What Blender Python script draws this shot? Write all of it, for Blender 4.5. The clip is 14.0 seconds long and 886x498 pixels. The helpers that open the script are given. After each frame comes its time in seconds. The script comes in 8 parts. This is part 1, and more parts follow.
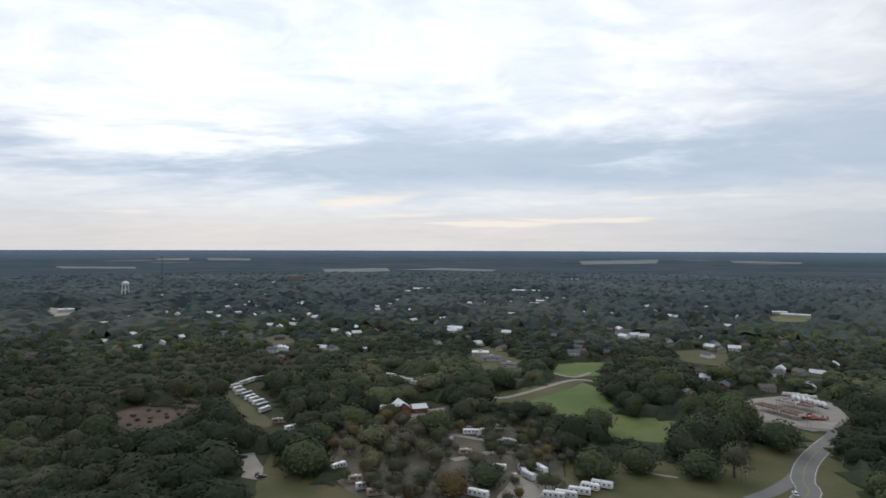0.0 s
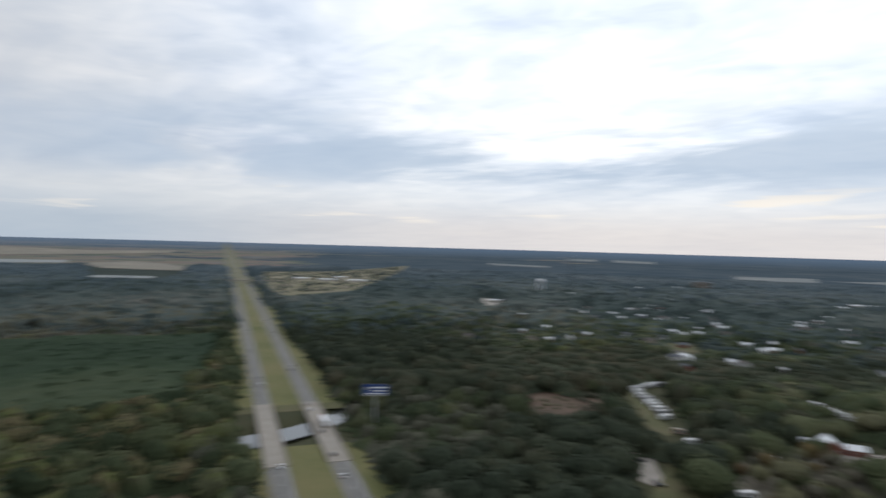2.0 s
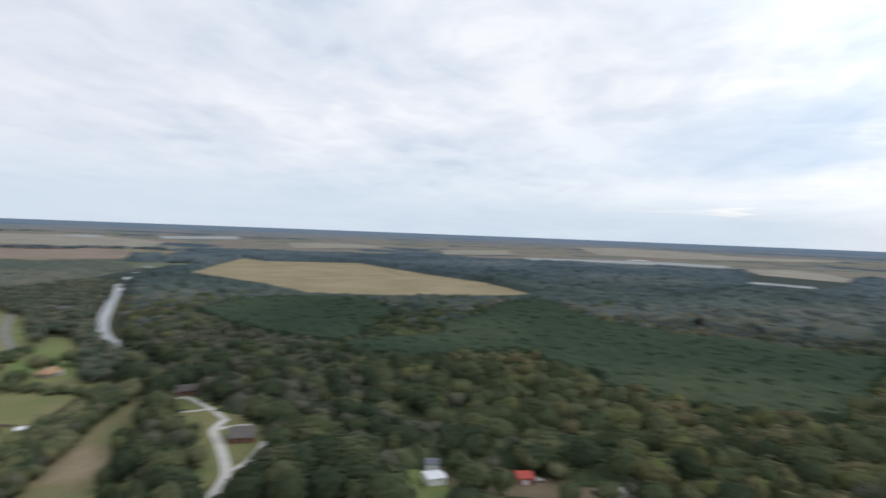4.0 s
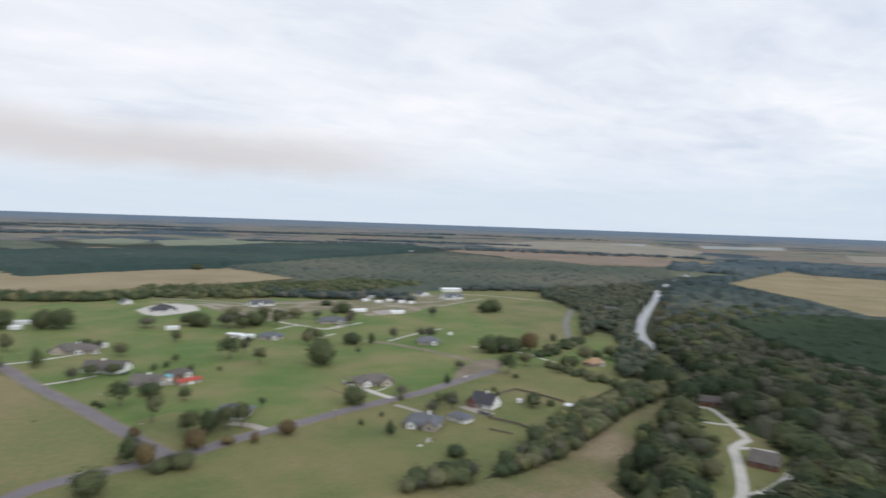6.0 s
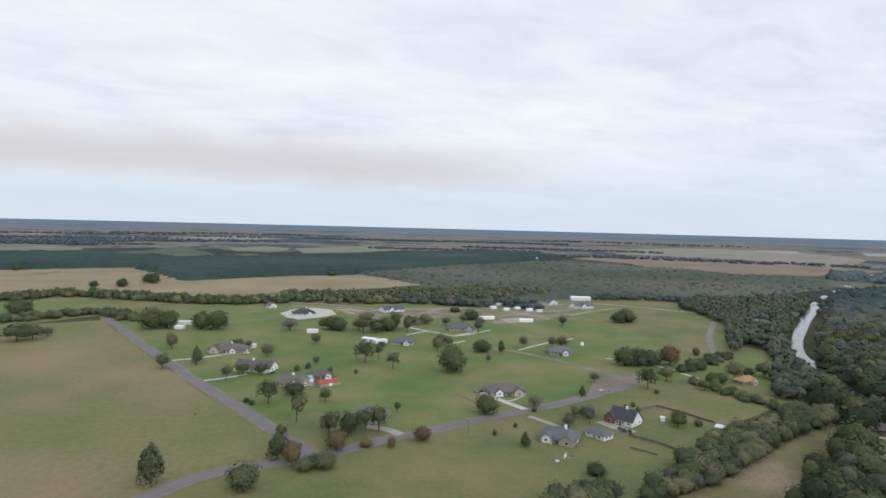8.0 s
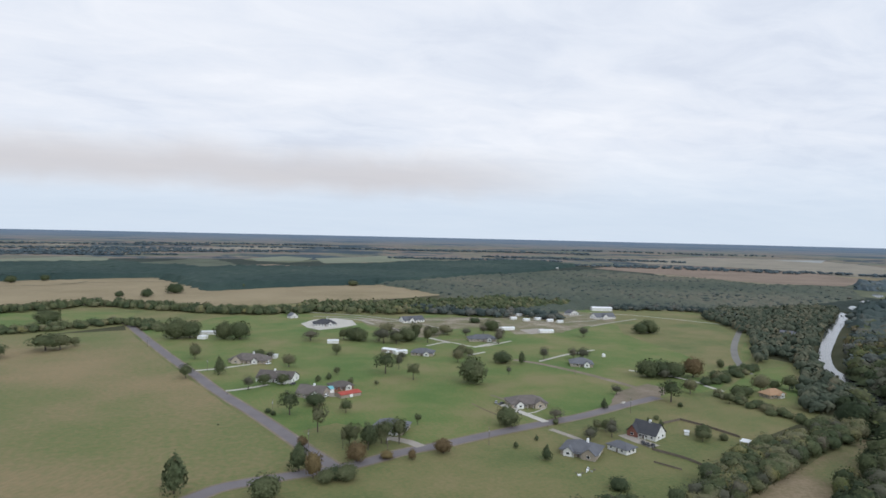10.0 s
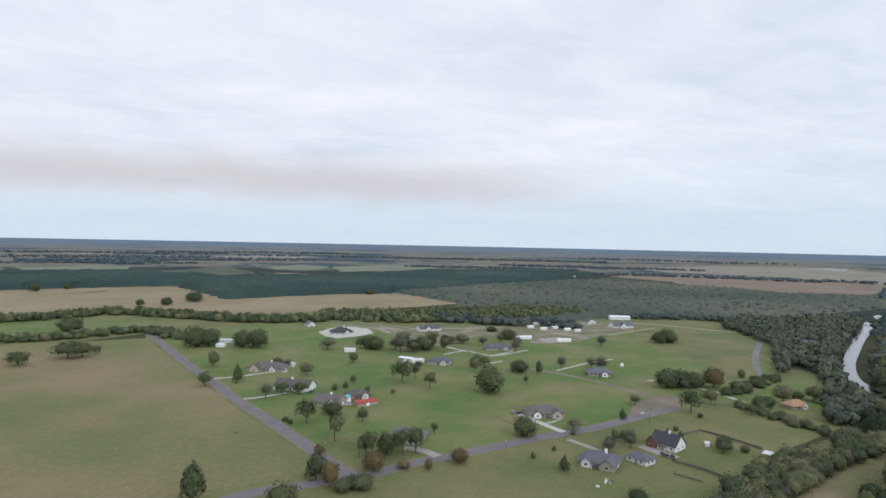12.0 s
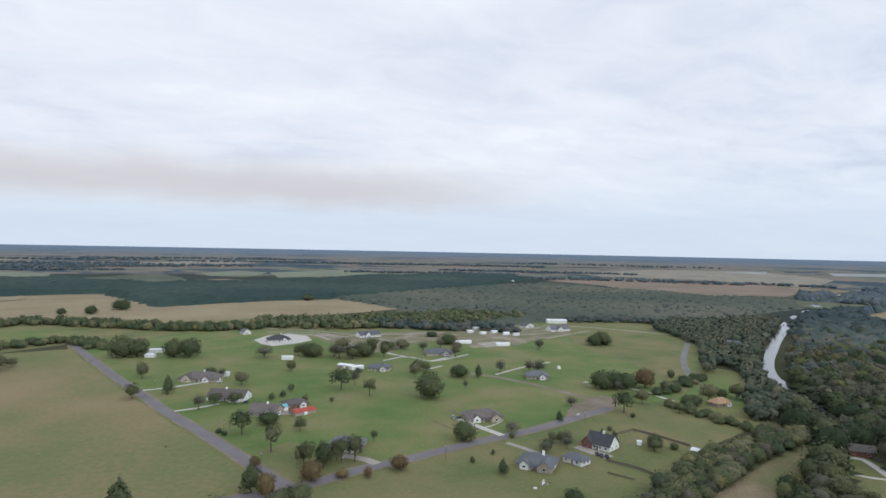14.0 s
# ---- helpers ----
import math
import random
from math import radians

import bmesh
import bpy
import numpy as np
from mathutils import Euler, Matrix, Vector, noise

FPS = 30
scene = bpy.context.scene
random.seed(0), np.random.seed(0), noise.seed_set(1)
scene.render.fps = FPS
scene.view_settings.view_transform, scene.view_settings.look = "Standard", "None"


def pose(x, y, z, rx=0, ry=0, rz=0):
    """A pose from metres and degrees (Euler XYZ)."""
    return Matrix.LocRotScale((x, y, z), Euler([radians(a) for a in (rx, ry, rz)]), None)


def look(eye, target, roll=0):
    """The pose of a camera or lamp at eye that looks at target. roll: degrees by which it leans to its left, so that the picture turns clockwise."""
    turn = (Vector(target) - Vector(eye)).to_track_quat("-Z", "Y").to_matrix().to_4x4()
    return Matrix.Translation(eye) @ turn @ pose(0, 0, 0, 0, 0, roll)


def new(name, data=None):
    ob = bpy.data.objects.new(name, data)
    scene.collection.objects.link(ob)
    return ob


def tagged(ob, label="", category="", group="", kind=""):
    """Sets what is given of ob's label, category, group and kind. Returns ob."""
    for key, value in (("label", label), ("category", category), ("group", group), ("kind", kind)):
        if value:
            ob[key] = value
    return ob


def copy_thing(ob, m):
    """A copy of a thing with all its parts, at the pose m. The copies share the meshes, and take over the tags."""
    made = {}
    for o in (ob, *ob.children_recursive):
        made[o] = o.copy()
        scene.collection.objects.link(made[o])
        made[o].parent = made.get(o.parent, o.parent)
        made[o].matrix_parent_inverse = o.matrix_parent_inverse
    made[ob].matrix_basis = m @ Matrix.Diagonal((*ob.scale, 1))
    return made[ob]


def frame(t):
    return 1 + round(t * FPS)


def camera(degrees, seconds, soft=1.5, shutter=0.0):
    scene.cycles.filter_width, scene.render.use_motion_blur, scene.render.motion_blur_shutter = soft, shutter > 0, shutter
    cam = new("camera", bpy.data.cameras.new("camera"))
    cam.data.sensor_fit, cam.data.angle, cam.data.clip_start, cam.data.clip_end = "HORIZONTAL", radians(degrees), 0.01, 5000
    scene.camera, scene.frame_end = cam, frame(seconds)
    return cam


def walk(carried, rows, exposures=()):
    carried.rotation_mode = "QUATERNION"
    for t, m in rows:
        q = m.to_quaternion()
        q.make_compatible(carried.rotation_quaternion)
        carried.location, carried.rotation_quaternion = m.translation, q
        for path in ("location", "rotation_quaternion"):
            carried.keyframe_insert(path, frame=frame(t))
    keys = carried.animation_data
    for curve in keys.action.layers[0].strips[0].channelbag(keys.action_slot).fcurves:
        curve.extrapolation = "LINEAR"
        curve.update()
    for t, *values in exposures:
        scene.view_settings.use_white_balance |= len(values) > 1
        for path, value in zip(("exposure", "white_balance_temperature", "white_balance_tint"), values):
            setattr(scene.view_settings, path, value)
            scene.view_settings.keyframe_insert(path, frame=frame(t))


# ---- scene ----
EYE = 110.0
cam = camera(72.0, 14.0, soft=1.6, shutter=0.8)
ROWS = [  # seconds, yaw, pitch, roll, and the drift from the hovering place
    (0, 0, -0.11, -0.19, 0, 0, 0), (0.5, 1.6, 0.03, -0.6, 0, 0, 0), (1, 6.76, -0.03, -0.87, 0, 0, 0),
    (1.5, 19.03, -0.11, -1.03, 0, 0, 0), (2, 36.69, -0.37, -1.57, 0, 0, 0), (2.5, 52.61, -0.66, -1.73, 0, 0, 0),
    (3, 68.13, -0.96, -1.98, 0, 0, 0), (3.5, 80.19, -1.19, -2.13, 0, 0, 0), (4, 93.55, -1.65, -2.2, 0, 0, 0),
    (4.2, 98.65, -1.76, -2.25, 0, 0, 0), (5.25, 125.95, -2.35, -2.17, -0.6, 5.6, 0.4), (6.3, 146.08, -2.59, -1.8, -1.2, 8.7, 0.65),
    (6.5, 148.3, -2.62, -1.68, -1.2, 7.9, 0.6), (7, 150.61, -2.53, -1.68, -0.3, 4.6, 0.5), (7.5, 152.24, -2.44, -1.64, 0.2, 1.8, 0.2),
    (8, 153.05, -2.18, -1.44, 0, 0, 0), (9.25, 154.3, -1.63, -1.31, 0.3, 0, 0.7), (10.5, 155.24, -1.15, -1.24, 0.6, 0.2, 1.3),
    (11, 155.63, -1, -1.19, 0.6, 0.2, 1.35), (11.5, 156.09, -0.78, -1.15, 0.5, 0.2, 1.4), (12, 156.43, -0.58, -1.18, 0.5, 0.3, 1.45),
    (12.5, 155.46, -0.47, -1.19, 0.3, 0.3, 1.5), (13, 153.47, -0.32, -1.21, 0.3, 0.4, 1.55), (13.5, 151.6, -0.15, -1.17, 0.2, 0.5, 1.7),
    (14, 150.84, -0, -1.12, 0.1, 0.6, 1.9),
]
walk(cam, [(t, pose(dx, dy, EYE + dz, 90 + pitch, roll, yaw)) for t, yaw, pitch, roll, dx, dy, dz in ROWS],
     exposures=[(0.0, -0.42, 6500, 10), (1.5, -0.40, 6500, 10), (2.5, -0.34, 6500, 10), (3.0, -0.24, 6500, 10), (3.5, -0.06, 6500, 10), (4.2, 0.08, 6500, 10), (6.3, 0.12, 6560, 10), (8.0, 0.10, 6500, 10), (11.0, 0.06, 6330, 10), (14.0, 0.06, 6300, 10)])

# ---- light: a high overcast sky, the sun behind cloud ----
SUN_AZ, SUN_EL = 12.0, 34.0  # degrees left of +y, and up
sun_dir = Vector((-math.sin(radians(SUN_AZ)) * math.cos(radians(SUN_EL)), math.cos(radians(SUN_AZ)) * math.cos(radians(SUN_EL)), math.sin(radians(SUN_EL))))
sun = new("sun", bpy.data.lights.new("sun", "SUN"))
sun.data.energy, sun.data.angle, sun.data.color = 0.7, radians(25), (1.0, 0.96, 0.9)
sun.matrix_world = look(sun_dir * 400, (0, 0, 0))


class Nodes:
    """Short hand for a node tree."""

    def __init__(self, tree):
        self.t = tree
        tree.nodes.clear()

    def n(self, kind, **sets):
        node = self.t.nodes.new(kind)
        for k, v in sets.items():
            setattr(node, k, v)
        return node

    def put(self, socket, v):
        if isinstance(v, bpy.types.NodeSocket):
            self.t.links.new(v, socket)
        elif isinstance(v, (tuple, list)) and len(v) == 3 and socket.type == "RGBA":
            socket.default_value = (*v, 1)
        else:
            socket.default_value = v

    def math(self, op, a, b=0.0, clamp=False):
        node = self.n("ShaderNodeMath", operation=op, use_clamp=clamp)
        self.put(node.inputs[0], a), self.put(node.inputs[1], b)
        return node.outputs[0]

    def mix(self, f, a, b, blend="MIX"):
        node = self.n("ShaderNodeMix", data_type="RGBA", blend_type=blend)
        self.put(node.inputs[0], f), self.put(node.inputs[6], a), self.put(node.inputs[7], b)
        return node.outputs[2]

    def ramp(self, f, stops, mode="LINEAR"):
        node = self.n("ShaderNodeValToRGB")
        r = node.color_ramp
        r.interpolation = mode
        while len(r.elements) < len(stops):
            r.elements.new(0.5)
        for e, (p, c) in zip(r.elements, stops):
            e.position = p
            e.color = (*c, 1) if isinstance(c, tuple) else (c, c, c, 1)
        self.put(node.inputs[0], f)
        return node.outputs[0]

    def noise(self, vec, scale, detail=4.0, rough=0.55, distort=0.0):
        node = self.n("ShaderNodeTexNoise")
        self.put(node.inputs["Vector"], vec)
        node.inputs["Scale"].default_value, node.inputs["Detail"].default_value = scale, detail
        node.inputs["Roughness"].default_value, node.inputs["Distortion"].default_value = rough, distort
        return node.outputs[0]

    def smooth(self, v, lo, hi, to_lo=0.0, to_hi=1.0):
        node = self.n("ShaderNodeMapRange", interpolation_type="SMOOTHSTEP")
        self.put(node.inputs[0], v)
        for k, x in zip((1, 2, 3, 4), (lo, hi, to_lo, to_hi)):
            node.inputs[k].default_value = x
        return node.outputs[0]


world = bpy.data.worlds.new("overcast")
scene.world = world
world.use_nodes = True
w = Nodes(world.node_tree)
co = w.n("ShaderNodeTexCoord").outputs["Generated"]
sep = w.n("ShaderNodeSeparateXYZ")
w.put(sep.inputs[0], co)
X, Y, Z = sep.outputs
up = w.math("ADD", w.math("MAXIMUM", Z, 0.0), 0.12)
flat = w.n("ShaderNodeCombineXYZ")
w.put(flat.inputs[0], w.math("DIVIDE", X, up)), w.put(flat.inputs[1], w.math("DIVIDE", Y, up)), w.put(flat.inputs[2], 3.7)
flat = flat.outputs[0]
streak = w.n("ShaderNodeMapping")
streak.inputs["Rotation"].default_value = (0, 0, radians(35))
streak.inputs["Scale"].default_value = (0.8, 1.15, 1)
w.put(streak.inputs[0], flat)
big = w.noise(streak.outputs[0], 0.75, 4, 0.5, 0.3)
fine = w.noise(streak.outputs[0], 3.0, 9, 0.62, 0.5)
body = w.math("ADD", w.math("MULTIPLY", big, 0.60), w.math("MULTIPLY", fine, 0.40))
dot = w.n("ShaderNodeVectorMath", operation="DOT_PRODUCT")
w.put(dot.inputs[0], co)
dot.inputs[1].default_value = sun_dir
toward = w.smooth(dot.outputs["Value"], 0.45, 1.0)
cloud = w.ramp(body, [(0.36, (0.52, 0.60, 0.74)), (0.45, (0.66, 0.73, 0.84)), (0.53, (0.76, 0.81, 0.89)), (0.62, (0.88, 0.91, 0.96))])
cloud = w.mix(w.smooth(Y, -0.1, -0.7, 0.0, 0.5), cloud, (0.81, 0.845, 0.905))
cloud = w.mix(toward, cloud, w.mix(1.0, cloud, (1.84, 1.82, 1.77), "MULTIPLY"))
# puffs on the underside of the cloud in the north
puff = w.smooth(w.noise(flat, 2.2, 7, 0.58, 0.8), 0.40, 0.60)
cloud = w.mix(w.smooth(Y, 0.1, 0.6), cloud, w.mix(1.0, cloud, w.mix(puff, (0.91, 0.925, 0.94), (1.04, 1.03, 1.02)), "MULTIPLY"))
sky = w.n("ShaderNodeTexSky", sky_type="NISHITA", sun_disc=False)
sky.sun_elevation, sky.sun_rotation = radians(SUN_EL), radians(-SUN_AZ)
blue = w.mix(1.0, sky.outputs[0], (0.10, 0.10, 0.10), "MULTIPLY")
veil = w.mix(w.smooth(body, 0.34, 0.26, 0.0, 0.3), cloud, blue)
# near the horizon the layers close up: warm below the sun, pale blue away from it
az_sun = w.math("ADD", w.math("MULTIPLY", X, -math.sin(radians(12))), w.math("MULTIPLY", Y, math.cos(radians(12))))
low = w.mix(w.smooth(az_sun, 0.55, 1.0), (0.60, 0.70, 0.81), (0.98, 0.92, 0.89))
low = w.mix(w.smooth(Z, 0.015, 0.09), low, w.mix(w.smooth(az_sun, -0.1, 0.6), (0.63, 0.73, 0.84), (0.96, 1.00, 1.03)))
veil = w.mix(w.smooth(Z, 0.17, 0.02, 0.0, 0.85), veil, low)
# thin bright streaks where the cloud breaks low down on the sunny side
thin = w.n("ShaderNodeCombineXYZ")
w.put(thin.inputs[0], X), w.put(thin.inputs[1], Y), w.put(thin.inputs[2], w.math("MULTIPLY", Z, 13.0))
rift = w.noise(thin.outputs[0], 4.2, 4, 0.5, 0.2)
rift_f = w.math("MULTIPLY", w.math("MULTIPLY", w.smooth(Z, 0.022, 0.035), w.smooth(Z, 0.11, 0.075)), w.math("MULTIPLY", w.smooth(rift, 0.58, 0.68), w.smooth(az_sun, 0.35, 0.75)))
veil = w.mix(w.math("MULTIPLY", rift_f, 0.75), veil, (1.30, 1.20, 1.06))
# a long bank of slate cloud low in the north
bank = w.noise(streak.outputs[0], 0.55, 7, 0.6, 0.3)
bank_el = w.math("MULTIPLY", w.smooth(Z, 0.07, 0.12), w.smooth(Z, 0.24, 0.15))
bank_f = w.math("MULTIPLY", w.math("MULTIPLY", bank_el, w.smooth(Y, -0.1, 0.7)), w.smooth(bank, 0.36, 0.50))
veil = w.mix(w.math("MULTIPLY", bank_f, 0.8), veil, (0.60, 0.74, 0.92))
# smoke drifting in the south
smoke_az = w.smooth(w.math("ADD", w.math("MULTIPLY", X, 0.05), w.math("MULTIPLY", Y, -0.999)), 0.70, 0.93)
smoke_n = w.noise(co, 6.0, 5, 0.55, 0.5)
wave = w.math("ADD", Z, w.math("MULTIPLY", w.math("SUBTRACT", smoke_n, 0.5), 0.05))
smoke_f = w.math("MULTIPLY", w.math("MULTIPLY", w.smooth(wave, 0.045, 0.09), w.smooth(wave, 0.155, 0.095)), smoke_az)
veil = w.mix(w.smooth(Y, 0.2, -0.6), veil, w.mix(1.0, veil, (1.012, 1.0, 0.995), "MULTIPLY"))
veil = w.mix(w.math("MULTIPLY", smoke_f, 0.72), veil, (0.60, 0.565, 0.565))
ground_side = w.mix(w.smooth(Z, -0.02, -0.005), (0.12, 0.13, 0.11), veil)
bg = w.n("ShaderNodeBackground")
w.put(bg.inputs[0], ground_side)
bg.inputs[1].default_value = 1.0
w.put(w.n("ShaderNodeOutputWorld").inputs[0], bg.outputs[0])


# ---- materials ----
def material(name, colours, scale=0.5, fine=4.0, rough=0.85, bump=0.3, metal=0.0, per_object=0.0, spec=0.3, contrast=0.25, rows=None):
    """colours: dark to light, mixed by a coarse and a fine noise; scale, fine: noise frequency in 1/m."""
    m = bpy.data.materials.new(name)
    m.use_nodes = True
    k = Nodes(m.node_tree)
    at = k.n("ShaderNodeTexCoord").outputs["Object"]
    if per_object:
        at = k.n("ShaderNodeNewGeometry").outputs["Position"]
    a, b = k.noise(at, scale, 5, 0.6), k.noise(at, fine, 6, 0.65)
    f = k.math("ADD", k.math("MULTIPLY", a, 0.6), k.math("MULTIPLY", b, 0.4))
    n = len(colours)
    lo, hi = 0.5 - contrast, 0.5 + contrast
    c = k.ramp(f, [(lo + (hi - lo) * i / max(1, n - 1), x) for i, x in enumerate(colours)])
    if rows:  # mown rows: direction in degrees, spacing in metres
        turn = k.n("ShaderNodeMapping")
        turn.inputs["Rotation"].default_value = (0, 0, radians(rows[0]))
        k.put(turn.inputs[0], at)
        wv = k.n("ShaderNodeTexWave", wave_type="BANDS", bands_direction="X")
        wv.inputs["Scale"].default_value, wv.inputs["Distortion"].default_value = 0.314 / rows[1], 1.5
        wv.inputs["Detail"].default_value, wv.inputs["Detail Scale"].default_value = 2.0, 0.4
        k.put(wv.inputs["Vector"], turn.outputs[0])
        line = k.n("ShaderNodeVectorMath", operation="SCALE")
        k.put(line.inputs[0], c), k.put(line.inputs["Scale"], k.smooth(k.math("MULTIPLY", wv.outputs["Fac"], k.smooth(a, 0.35, 0.6)), 0, 1, 1.01, 0.965))
        c = line.outputs[0]
    if per_object:
        r = k.n("ShaderNodeObjectInfo").outputs["Random"]
        v = k.smooth(r, 0, 1, 1 - per_object, 1 + per_object)
        mul = k.n("ShaderNodeVectorMath", operation="SCALE")
        k.put(mul.inputs[0], c), k.put(mul.inputs["Scale"], v)
        c = mul.outputs[0]
    p = k.n("ShaderNodeBsdfPrincipled")
    k.put(p.inputs["Base Color"], c)
    k.put(p.inputs["Roughness"], k.smooth(b, 0.3, 0.7, max(0.0, rough - 0.1), min(1.0, rough + 0.1)))
    p.inputs["Metallic"].default_value = metal
    p.inputs["Specular IOR Level"].default_value = spec
    if bump:
        bp = k.n("ShaderNodeBump")
        bp.inputs["Strength"].default_value, bp.inputs["Distance"].default_value = bump, 0.4 / fine
        k.put(bp.inputs["Height"], b)
        k.put(p.inputs["Normal"], bp.outputs[0])
    k.put(k.n("ShaderNodeOutputMaterial").inputs[0], p.outputs[0])
    return m


def leaf_material(name, stops, grain=(0.80, 1.30), relief=0.3):
    """Foliage: the kind of tree by its tint, with grain of leaves."""
    m = bpy.data.materials.new(name)
    m.use_nodes = True
    k = Nodes(m.node_tree)
    tint = k.n("ShaderNodeAttribute", attribute_name="tint").outputs["Fac"]
    obj = k.n("ShaderNodeObjectInfo").outputs["Random"]
    at = k.n("ShaderNodeNewGeometry").outputs["Position"]
    f = k.math("FRACT", k.math("ADD", tint, k.math("MULTIPLY", obj, 0.0)))
    c = k.ramp(f, stops)
    g = k.math("ADD", k.math("MULTIPLY", k.noise(at, 0.55, 4, 0.7), 0.4), k.math("MULTIPLY", k.noise(at, 2.0, 5, 0.8), 0.6))
    mul = k.n("ShaderNodeVectorMath", operation="SCALE")
    k.put(mul.inputs[0], c), k.put(mul.inputs["Scale"], k.smooth(g, 0.38, 0.62, *grain))
    p = k.n("ShaderNodeBsdfPrincipled")
    bp = k.n("ShaderNodeBump")
    bp.inputs["Strength"].default_value, bp.inputs["Distance"].default_value = relief, 0.8
    k.put(bp.inputs["Height"], g)
    k.put(p.inputs["Normal"], bp.outputs[0])
    k.put(p.inputs["Base Color"], mul.outputs[0])
    p.inputs["Roughness"].default_value = 0.9
    p.inputs["Specular IOR Level"].default_value = 0.04
    k.put(k.n("ShaderNodeOutputMaterial").inputs[0], p.outputs[0])
    return m


LEAF_OAK = leaf_material("mixed_leaves", [(0.0, (0.036, 0.049, 0.028)), (0.22, (0.051, 0.065, 0.035)), (0.45, (0.071, 0.084, 0.043)), (0.62, (0.096, 0.100, 0.058)), (0.76, (0.100, 0.118, 0.044)), (0.9, (0.120, 0.098, 0.058)), (1.0, (0.140, 0.138, 0.068))], (0.80, 1.22), 0.4)
LEAF_DARK = leaf_material("evergreen_oak_leaves", [(0.0, (0.036, 0.046, 0.031)), (0.4, (0.051, 0.060, 0.038)), (0.75, (0.072, 0.069, 0.045)), (1.0, (0.106, 0.090, 0.056))])
LEAF_PINE = leaf_material("pine_needles", [(0.0, (0.026, 0.042, 0.026)), (0.4, (0.038, 0.056, 0.033)), (0.8, (0.062, 0.076, 0.044)), (1.0, (0.090, 0.090, 0.056))])
LEAF_BARE = leaf_material("bare_twigs", [(0.0, (0.066, 0.070, 0.050)), (0.6, (0.096, 0.096, 0.070)), (1.0, (0.130, 0.112, 0.082))])
LEAF_TREE = leaf_material("tree_leaves", [(0.0, (0.058, 0.076, 0.042)), (0.25, (0.083, 0.099, 0.051)), (0.5, (0.112, 0.120, 0.064)), (0.66, (0.143, 0.139, 0.085)), (1.0, (0.170, 0.165, 0.061))], (0.78, 1.32), 0.4)
# the next two carry the haze of distance in their leaf colours
LEAF_FAR_HAZE = leaf_material("distant_leaves_haze", [(0.0, (0.062, 0.086, 0.100)), (0.4, (0.084, 0.108, 0.120)), (0.75, (0.112, 0.130, 0.138)), (1.0, (0.142, 0.148, 0.146))])
LEAF_MID_HAZE = leaf_material("hazed_leaves_beyond", [(0.0, (0.046, 0.064, 0.062)), (0.4, (0.068, 0.086, 0.080)), (0.75, (0.098, 0.108, 0.096)), (1.0, (0.128, 0.122, 0.106))])
LEAF_BANK = leaf_material("riverside_leaves", [(0.0, (0.046, 0.060, 0.045)), (0.4, (0.069, 0.083, 0.059)), (0.75, (0.104, 0.108, 0.075)), (1.0, (0.141, 0.128, 0.087))])
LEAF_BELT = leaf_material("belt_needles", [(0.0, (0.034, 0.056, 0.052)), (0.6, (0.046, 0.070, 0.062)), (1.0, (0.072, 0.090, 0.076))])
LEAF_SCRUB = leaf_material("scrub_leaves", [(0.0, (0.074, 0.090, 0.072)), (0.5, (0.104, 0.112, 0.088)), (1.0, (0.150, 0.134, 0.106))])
LEAF_RUST = leaf_material("rust_leaves", [(0.0, (0.120, 0.088, 0.050)), (1.0, (0.165, 0.130, 0.062))])
BARK = material("bark", [(0.06, 0.05, 0.04), (0.12, 0.10, 0.085)], 1.0, 8.0, 0.9, 0.5)
ASPHALT = material("worn_asphalt", [(0.12, 0.108, 0.115), (0.165, 0.15, 0.157), (0.205, 0.19, 0.195)], 0.06, 1.5, 0.9, 0.2)
HIGHWAY = material("highway_asphalt", [(0.128, 0.124, 0.116), (0.178, 0.173, 0.162), (0.232, 0.224, 0.208)], 0.05, 1.2, 0.85, 0.15)
CONCRETE = material("pale_concrete", [(0.34, 0.32, 0.29), (0.46, 0.44, 0.40), (0.56, 0.54, 0.50)], 0.1, 1.5, 0.85, 0.2)
BRIDGE = material("bridge_concrete", [(0.24, 0.215, 0.18), (0.31, 0.28, 0.24), (0.37, 0.34, 0.30)], 0.1, 1.5, 0.85, 0.2)
DEPOT = material("trodden_gravel", [(0.13, 0.12, 0.10), (0.19, 0.175, 0.15), (0.27, 0.25, 0.215)], 0.08, 1.0, 0.95, 0.4)
GRAVEL = material("pale_gravel", [(0.22, 0.20, 0.17), (0.32, 0.29, 0.255), (0.42, 0.385, 0.34)], 0.08, 1.0, 0.95, 0.4)
DIRT = material("brown_dirt", [(0.085, 0.075, 0.04), (0.135, 0.105, 0.065), (0.20, 0.155, 0.105)], 0.06, 0.8, 0.95, 0.4, contrast=0.16)
LAWN = material("green_lawn", [(0.080, 0.136, 0.034), (0.110, 0.154, 0.044), (0.145, 0.162, 0.056), (0.190, 0.172, 0.078)], 0.017, 0.5, 0.95, 0.4, contrast=0.10)
MEADOW = material("olive_meadow", [(0.096, 0.122, 0.041), (0.130, 0.142, 0.053), (0.162, 0.152, 0.064), (0.20, 0.168, 0.082)], 0.018, 0.5, 0.95, 0.4, contrast=0.10)
HAY = material("dry_hay_field", [(0.112, 0.138, 0.046), (0.150, 0.152, 0.062), (0.205, 0.168, 0.085), (0.24, 0.185, 0.10)], 0.007, 0.3, 0.95, 0.4, contrast=0.11, rows=(38, 3.2))
TAN = material("tan_stubble_field", [(0.18, 0.145, 0.075), (0.235, 0.19, 0.105), (0.29, 0.235, 0.14)], 0.01, 0.15, 0.95, 0.3, contrast=0.16)
